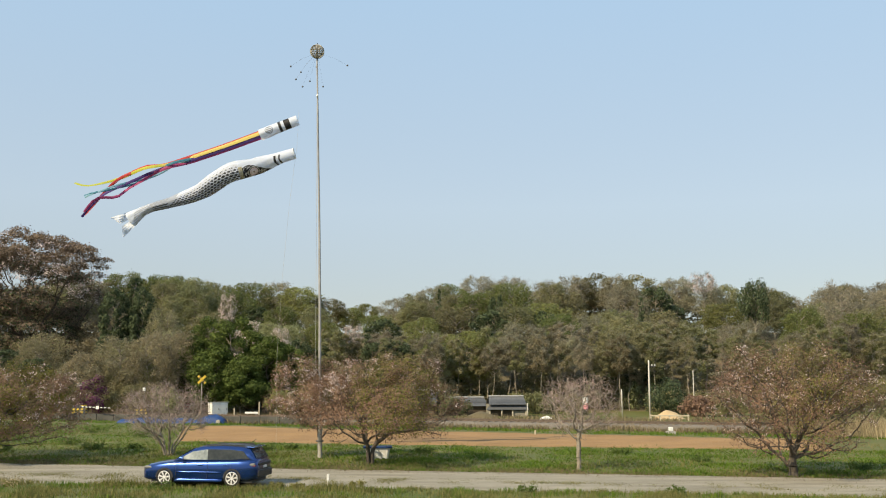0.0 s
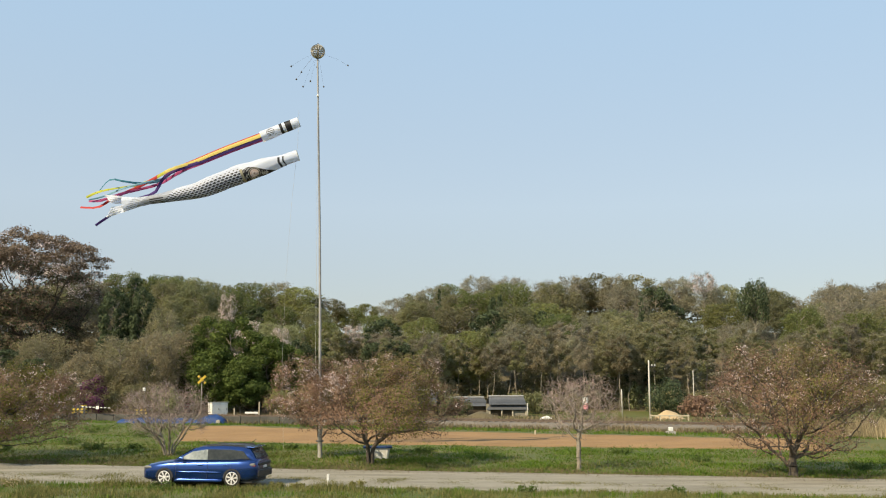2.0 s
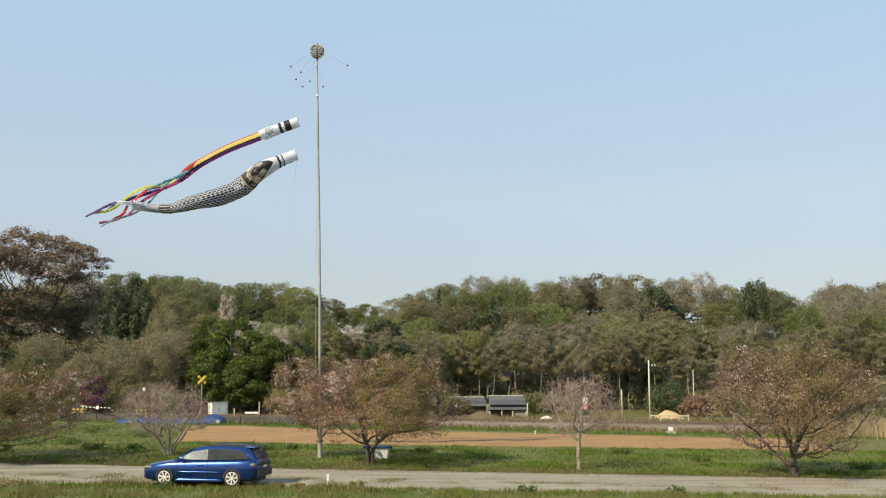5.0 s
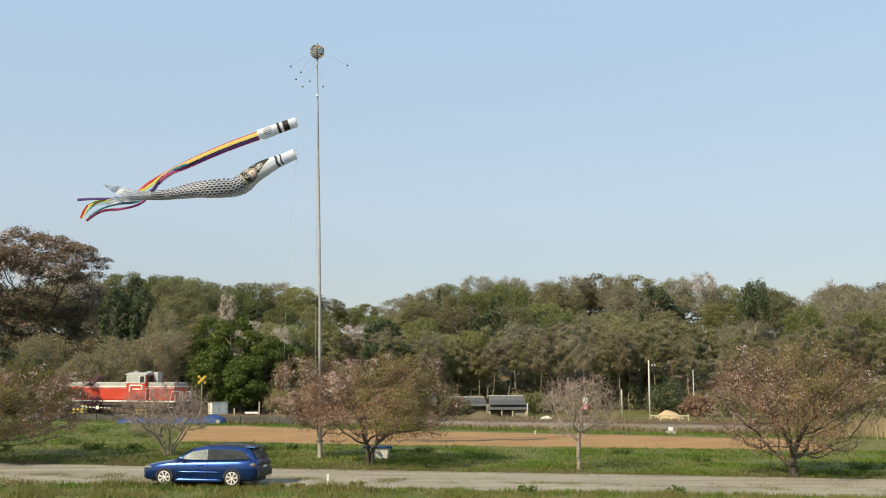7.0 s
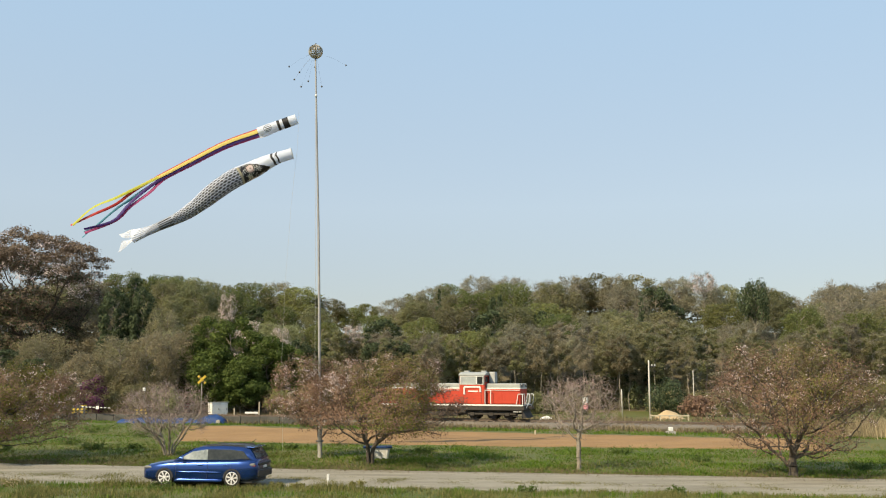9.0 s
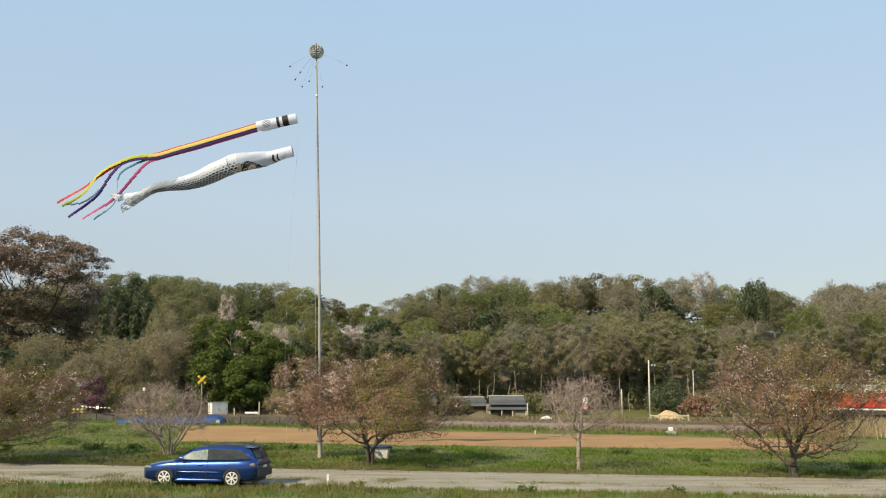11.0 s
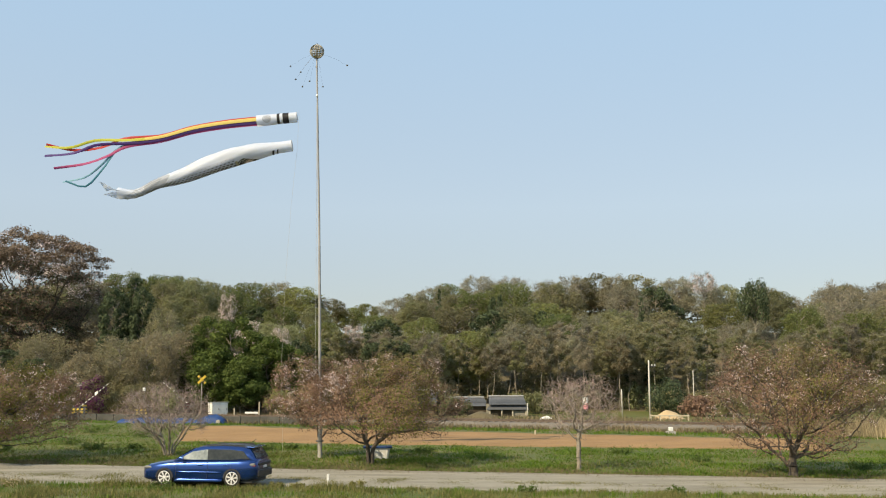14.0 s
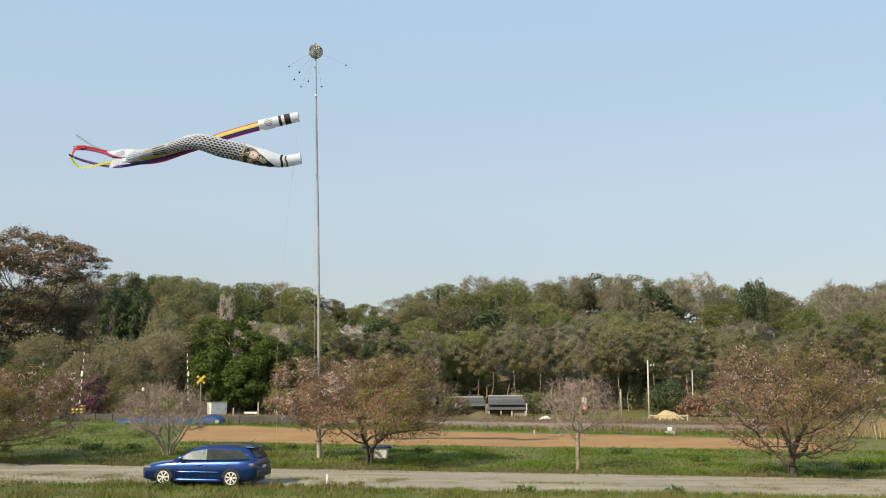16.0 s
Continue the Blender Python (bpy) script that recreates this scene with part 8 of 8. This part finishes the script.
    gust(9.0, -60,
         [(-7.88, 15.61), (-8.82, 15.31), (-9.98, 14.77), (-10.99, 14.17), (-12.00, 13.42), (-13.15, 12.62), (-14.29, 11.94), (-15.15, 11.50), (-16.51, 11.05)],
         [(-7.76, 17.59), (-9.80, 16.83), (-11.46, 16.22), (-13.22, 15.30), (-14.68, 14.51)],
         [(-16.13, 13.73), (-17.14, 12.98), (-18.30, 12.47), (-19.45, 11.90)],
         [(-15.99, 13.88), (-17.15, 13.31), (-18.31, 12.83), (-19.30, 11.90)],
         [(-15.69, 13.73), (-16.54, 12.92), (-17.25, 12.11), (-18.70, 11.69)],
         [(-15.39, 13.73), (-16.40, 12.92), (-17.10, 12.17), (-18.69, 11.51)],
         [(-16.41, 13.31), (-17.13, 12.77), (-17.84, 12.17), (-18.83, 11.27)],
         [(-16.27, 13.37), (-17.13, 12.83), (-17.98, 12.02), (-18.76, 11.57)])
    gust(9.8, -88,
         [(-7.87, 15.66), (-8.87, 15.42), (-10.03, 15.00), (-11.10, 14.46), (-12.16, 13.76), (-13.31, 13.03), (-14.46, 12.49), (-15.37, 12.22), (-16.67, 12.10)],
         [(-7.76, 17.61), (-9.85, 17.04), (-11.47, 16.53), (-13.23, 15.67), (-14.80, 14.77)],
         [(-16.26, 14.43), (-17.37, 13.87), (-18.53, 13.28), (-19.77, 12.47)],
         [(-16.16, 14.51), (-17.47, 14.01), (-18.58, 13.37), (-19.58, 12.45)],
         [(-16.06, 14.39), (-16.92, 13.75), (-17.71, 12.84), (-19.09, 12.07)],
         [(-15.47, 14.36), (-16.37, 13.65), (-17.13, 12.93), (-18.76, 11.89)],
         [(-16.34, 14.05), (-17.11, 13.57), (-17.59, 12.80), (-18.61, 11.75)],
         [(-16.49, 14.12), (-17.50, 13.41), (-18.40, 12.70), (-19.21, 12.23)])
    gust(10.7, -122,
         [(-7.86, 15.71), (-8.92, 15.44), (-10.09, 15.06), (-11.21, 14.65), (-12.32, 14.26), (-13.48, 13.88), (-14.64, 13.54), (-15.59, 13.14), (-16.83, 12.79)],
         [(-7.76, 17.63), (-9.89, 17.09), (-11.47, 16.54), (-13.25, 15.86), (-14.91, 15.33)],
         [(-16.39, 15.13), (-17.60, 14.57), (-18.76, 13.70), (-20.10, 12.81)],
         [(-16.34, 15.14), (-17.80, 14.52), (-18.84, 13.53), (-19.85, 12.77)],
         [(-16.43, 15.05), (-17.29, 14.39), (-18.18, 13.18), (-19.48, 12.23)],
         [(-15.54, 14.99), (-16.35, 14.19), (-17.16, 13.30), (-18.83, 12.05)],
         [(-16.28, 14.78), (-17.09, 14.18), (-17.34, 13.04), (-18.39, 12.01)],
         [(-16.72, 14.86), (-17.86, 13.80), (-18.82, 12.99), (-19.66, 12.66)])
    gust(11.5, -138,
         [(-7.85, 15.76), (-8.97, 15.52), (-10.14, 15.31), (-11.31, 15.07), (-12.48, 14.80), (-13.65, 14.44), (-14.81, 14.05), (-15.82, 13.60), (-16.99, 13.48)],
         [(-7.76, 17.66), (-9.93, 17.26), (-11.48, 16.89), (-13.26, 16.46), (-15.03, 15.94)],
         [(-16.52, 15.85), (-17.84, 15.42), (-18.99, 14.57), (-20.43, 13.67)],
         [(-16.52, 15.79), (-18.13, 15.18), (-19.12, 14.12), (-20.13, 13.61)],
         [(-16.81, 15.73), (-17.68, 15.18), (-18.66, 13.97), (-19.89, 12.89)],
         [(-15.62, 15.64), (-16.33, 14.88), (-17.19, 14.12), (-18.90, 12.71)],
         [(-16.21, 15.55), (-17.07, 14.94), (-17.08, 13.73), (-18.16, 12.77)],
         [(-16.96, 15.64), (-18.24, 14.33), (-19.25, 13.73), (-20.13, 13.61)])
    gust(12.0, -185,
         [(-7.79, 15.73), (-8.97, 15.49), (-10.14, 15.25), (-11.32, 15.16), (-12.49, 15.04), (-13.66, 14.77), (-14.83, 14.41), (-15.99, 14.08), (-17.14, 13.57)],
         [(-7.73, 17.75), (-9.94, 17.29), (-11.48, 16.89), (-13.26, 16.40), (-14.89, 16.03)],
         [(-15.94, 16.31), (-17.73, 16.31), (-18.90, 15.79), (-20.48, 14.57)],
         [(-16.37, 15.79), (-18.00, 15.73), (-19.49, 15.70), (-20.49, 14.88)],
         [(-16.22, 15.73), (-18.30, 15.79), (-19.02, 15.12), (-20.36, 14.12)],
         [(-15.46, 15.58), (-16.64, 15.12), (-18.12, 14.94), (-19.23, 13.37)],
         [(-15.46, 15.48), (-16.63, 15.03), (-18.25, 14.57), (-19.08, 13.37)],
         [(-16.21, 15.58), (-17.69, 15.33), (-19.15, 14.82), (-19.40, 13.82)])
    gust(12.5, -250,
         [(-7.79, 15.82), (-8.97, 15.49), (-10.14, 15.16), (-11.31, 14.86), (-12.48, 14.62), (-13.65, 14.56), (-14.83, 14.50), (-16.00, 14.38), (-17.17, 14.11)],
         [(-7.73, 17.72), (-9.91, 17.32), (-11.48, 16.95), (-13.26, 16.52), (-15.04, 16.09)],
         [(-16.82, 16.03), (-18.48, 16.34), (-20.28, 16.55), (-20.94, 16.03)],
         [(-16.82, 15.88), (-18.60, 15.70), (-20.08, 15.51), (-20.94, 16.03)],
         [(-16.81, 15.64), (-17.99, 15.39), (-19.47, 15.24), (-20.50, 15.03)],
         [(-16.36, 15.58), (-17.66, 14.79), (-18.85, 14.82), (-20.40, 14.73)],
         [(-16.64, 15.18), (-17.36, 14.63), (-18.83, 14.36), (-19.93, 14.36)],
         [(-16.51, 15.64), (-17.83, 15.24), (-19.16, 14.94), (-20.04, 14.73)])
    gust(13.0, -246,
         [(-7.92, 16.00), (-8.97, 15.61), (-10.14, 15.25), (-11.31, 14.89), (-12.48, 14.53), (-13.64, 14.29), (-14.81, 14.11), (-15.98, 13.93), (-17.46, 14.17)],
         [(-7.73, 17.78), (-9.91, 17.47), (-11.49, 17.13), (-13.27, 16.64), (-14.89, 16.15)],
         [(-15.95, 16.46), (-17.74, 16.49), (-18.89, 15.48), (-20.53, 15.64)],
         [(-16.53, 16.25), (-18.61, 16.03), (-19.94, 15.73), (-21.29, 15.94)],
         [(-16.23, 16.03), (-17.70, 15.55), (-19.46, 15.03), (-20.72, 15.24)],
         [(-15.92, 15.79), (-17.37, 14.88), (-19.00, 14.82), (-20.68, 14.45)],
         [(-15.92, 15.85), (-17.37, 14.88), (-18.53, 14.27), (-19.87, 14.27)],
         [(-16.23, 16.00), (-17.68, 15.12), (-18.84, 14.57), (-20.04, 14.73)])
    gust(13.5, -212,
         [(-7.92, 16.03), (-8.97, 15.76), (-10.14, 15.40), (-11.31, 15.07), (-12.48, 14.71), (-13.64, 14.26), (-14.80, 13.78), (-15.97, 13.66), (-17.73, 13.54)],
         [(-7.73, 17.78), (-9.88, 17.56), (-11.49, 17.26), (-13.27, 16.83), (-14.90, 16.40)],
         [(-16.83, 16.19), (-18.63, 16.40), (-20.28, 16.55), (-20.84, 15.85)],
         [(-16.83, 16.25), (-18.62, 16.25), (-19.98, 16.46), (-21.75, 16.15)],
         [(-15.94, 16.25), (-17.71, 15.79), (-19.48, 15.48), (-20.79, 14.79)],
         [(-15.93, 16.15), (-17.70, 15.58), (-18.71, 14.88), (-20.18, 14.57)],
         [(-16.07, 15.85), (-17.23, 15.18), (-18.09, 14.42), (-19.11, 14.06)],
         [(-16.53, 16.03), (-17.70, 15.55), (-18.84, 14.57), (-20.16, 14.12)])
    gust(14.0, -155,
         [(-7.89, 16.03), (-8.98, 15.85), (-10.15, 15.64), (-11.32, 15.28), (-12.49, 14.86), (-13.65, 14.38), (-14.81, 14.02), (-16.11, 13.45), (-17.79, 13.69)],
         [(-7.73, 17.69), (-9.79, 17.50), (-11.49, 17.32), (-13.28, 17.01), (-14.90, 16.55)],
         [(-16.84, 16.46), (-18.02, 16.03), (-19.50, 15.91), (-21.07, 16.25)],
         [(-16.54, 16.40), (-18.33, 16.40), (-19.66, 16.03), (-21.00, 16.09)],
         [(-16.54, 16.31), (-18.32, 16.19), (-19.49, 15.73), (-21.13, 15.58)],
         [(-16.68, 16.19), (-17.70, 15.64), (-18.87, 15.18), (-20.50, 14.94)],
         [(-16.98, 16.09), (-17.96, 14.88), (-18.81, 13.97), (-19.87, 14.27)],
         [(-16.98, 16.15), (-17.98, 15.18), (-18.84, 14.48), (-20.01, 14.21)])
    gust(14.5, -112,
         [(-7.86, 15.97), (-8.98, 15.85), (-10.15, 15.73), (-11.33, 15.52), (-12.50, 15.19), (-13.66, 14.68), (-14.82, 14.29), (-16.13, 13.90), (-17.72, 13.45)],
         [(-7.70, 17.56), (-9.64, 17.26), (-10.59, 17.07), (-12.08, 17.07), (-14.17, 16.89)],
         [(-15.94, 16.40), (-17.73, 16.25), (-19.20, 15.88), (-20.54, 15.85)],
         [(-16.25, 16.46), (-17.74, 16.40), (-19.23, 16.52), (-20.89, 16.77)],
         [(-15.95, 16.46), (-17.27, 15.94), (-18.91, 15.91), (-20.79, 16.52)],
         [(-16.24, 16.34), (-18.02, 16.09), (-19.18, 15.33), (-20.20, 14.94)],
         [(-16.85, 16.55), (-18.16, 15.85), (-18.86, 14.88), (-19.56, 14.12)],
         [(-15.67, 16.95), (-17.15, 16.70), (-18.60, 15.64), (-19.97, 14.51)])
    gust(15.0, -100,
         [(-7.82, 15.88), (-8.83, 15.82), (-9.86, 15.94), (-11.04, 15.88), (-12.21, 15.52), (-13.38, 15.10), (-14.54, 14.68), (-15.71, 14.38), (-17.61, 14.17)],
         [(-7.73, 17.66), (-9.64, 17.26), (-10.73, 16.80), (-11.77, 16.49), (-13.56, 16.52)],
         [(-15.96, 16.70), (-17.29, 16.55), (-18.61, 16.00), (-19.96, 16.09)],
         [(-15.80, 16.52), (-17.29, 16.34), (-18.92, 16.25), (-20.57, 16.40)],
         [(-15.64, 16.31), (-17.27, 16.03), (-19.20, 15.85), (-20.37, 15.39)],
         [(-15.94, 16.40), (-17.44, 16.40), (-19.21, 16.03), (-20.24, 15.73)],
         [(-16.26, 16.70), (-17.74, 16.40), (-19.22, 16.15), (-20.42, 16.31)],
         [(-15.96, 16.77), (-17.45, 16.77), (-18.79, 16.55), (-20.12, 16.31)])
    gust(15.5, -85,
         [(-7.49, 15.58), (-8.53, 15.52), (-9.71, 15.76), (-10.75, 16.12), (-11.64, 16.25), (-12.67, 16.00), (-13.99, 15.58), (-15.30, 15.16), (-16.89, 14.62)],
         [(-7.73, 17.66), (-9.64, 17.26), (-10.88, 16.83), (-12.36, 16.46), (-14.14, 16.15)],
         [(-15.79, 16.22), (-17.43, 16.34), (-18.61, 16.03), (-19.79, 15.64)],
         [(-15.62, 15.85), (-16.80, 15.58), (-18.45, 15.79), (-19.18, 15.48)],
         [(-15.63, 16.03), (-16.96, 15.64), (-18.45, 15.73), (-19.18, 15.45)],
         [(-15.78, 16.03), (-16.83, 16.15), (-18.02, 16.09), (-19.49, 15.73)],
         [(-15.93, 15.94), (-17.13, 16.25), (-18.47, 16.25), (-19.96, 16.09)],
         [(-15.93, 16.15), (-17.44, 16.55), (-18.50, 16.80), (-20.08, 16.80)])
    gust(16.0, -65,
         [(-7.37, 15.34), (-8.37, 15.19), (-9.56, 15.43), (-10.60, 15.76), (-11.64, 15.94), (-12.82, 16.19), (-14.29, 15.94), (-15.61, 15.64), (-17.07, 15.34)],
         [(-7.61, 17.72), (-9.58, 17.26), (-11.47, 16.70), (-13.24, 16.03), (-14.72, 15.55)],
         [(-16.21, 15.48), (-17.71, 15.79), (-19.22, 16.12), (-19.54, 15.48)],
         [(-16.20, 15.33), (-17.68, 15.18), (-19.01, 14.94), (-19.54, 15.48)],
         [(-16.19, 15.18), (-17.38, 15.03), (-18.88, 15.33), (-19.64, 15.64)],
         [(-16.20, 15.33), (-17.40, 15.64), (-18.61, 15.94), (-19.51, 16.03)],
         [(-16.20, 15.33), (-17.40, 15.55), (-18.32, 16.03), (-19.52, 16.15)],
         [(-16.50, 15.48), (-17.56, 15.79), (-18.62, 16.25), (-19.40, 16.77)])
    for ob, rows in keys.items():
        walk(ob, rows)
    walk(mast, [(t, Matrix.Translation(MAST) @ pose(0, 0, 0, 0, r)) for t, r in ((0, 0), (1.5, 0.1), (3.5, 0), (7, 0), (9, -0.22), (11.5, -0.05), (12.5, 0), (14.5, -0.05), (16, -0.1))])
    walk(rope, [(t, pose(-7.6, 49.3, 18.0, 0, r)) for t, r in ((0, 2.0), (1.5, 1.1), (3.5, 0.2), (7, 0.4), (9, 0.9), (12.5, -0.3), (14.5, 1.4), (16, 1.8))])
    for arm in (near_arm, far_arm):
        walk(arm, [(t, pose(0, -0.30, 1.22, 0, -r)) for t, r in ((0, 0), (13.0, 0), (13.3, 4), (13.6, 12), (14.0, 25), (14.5, 41.5), (15.0, 56), (15.5, 71), (16.0, 85))])
    walk(loco, [(t, on_loco(t)) for t in (0.0, 4.0, 8.0, 12.0, 16.0)])


motions()
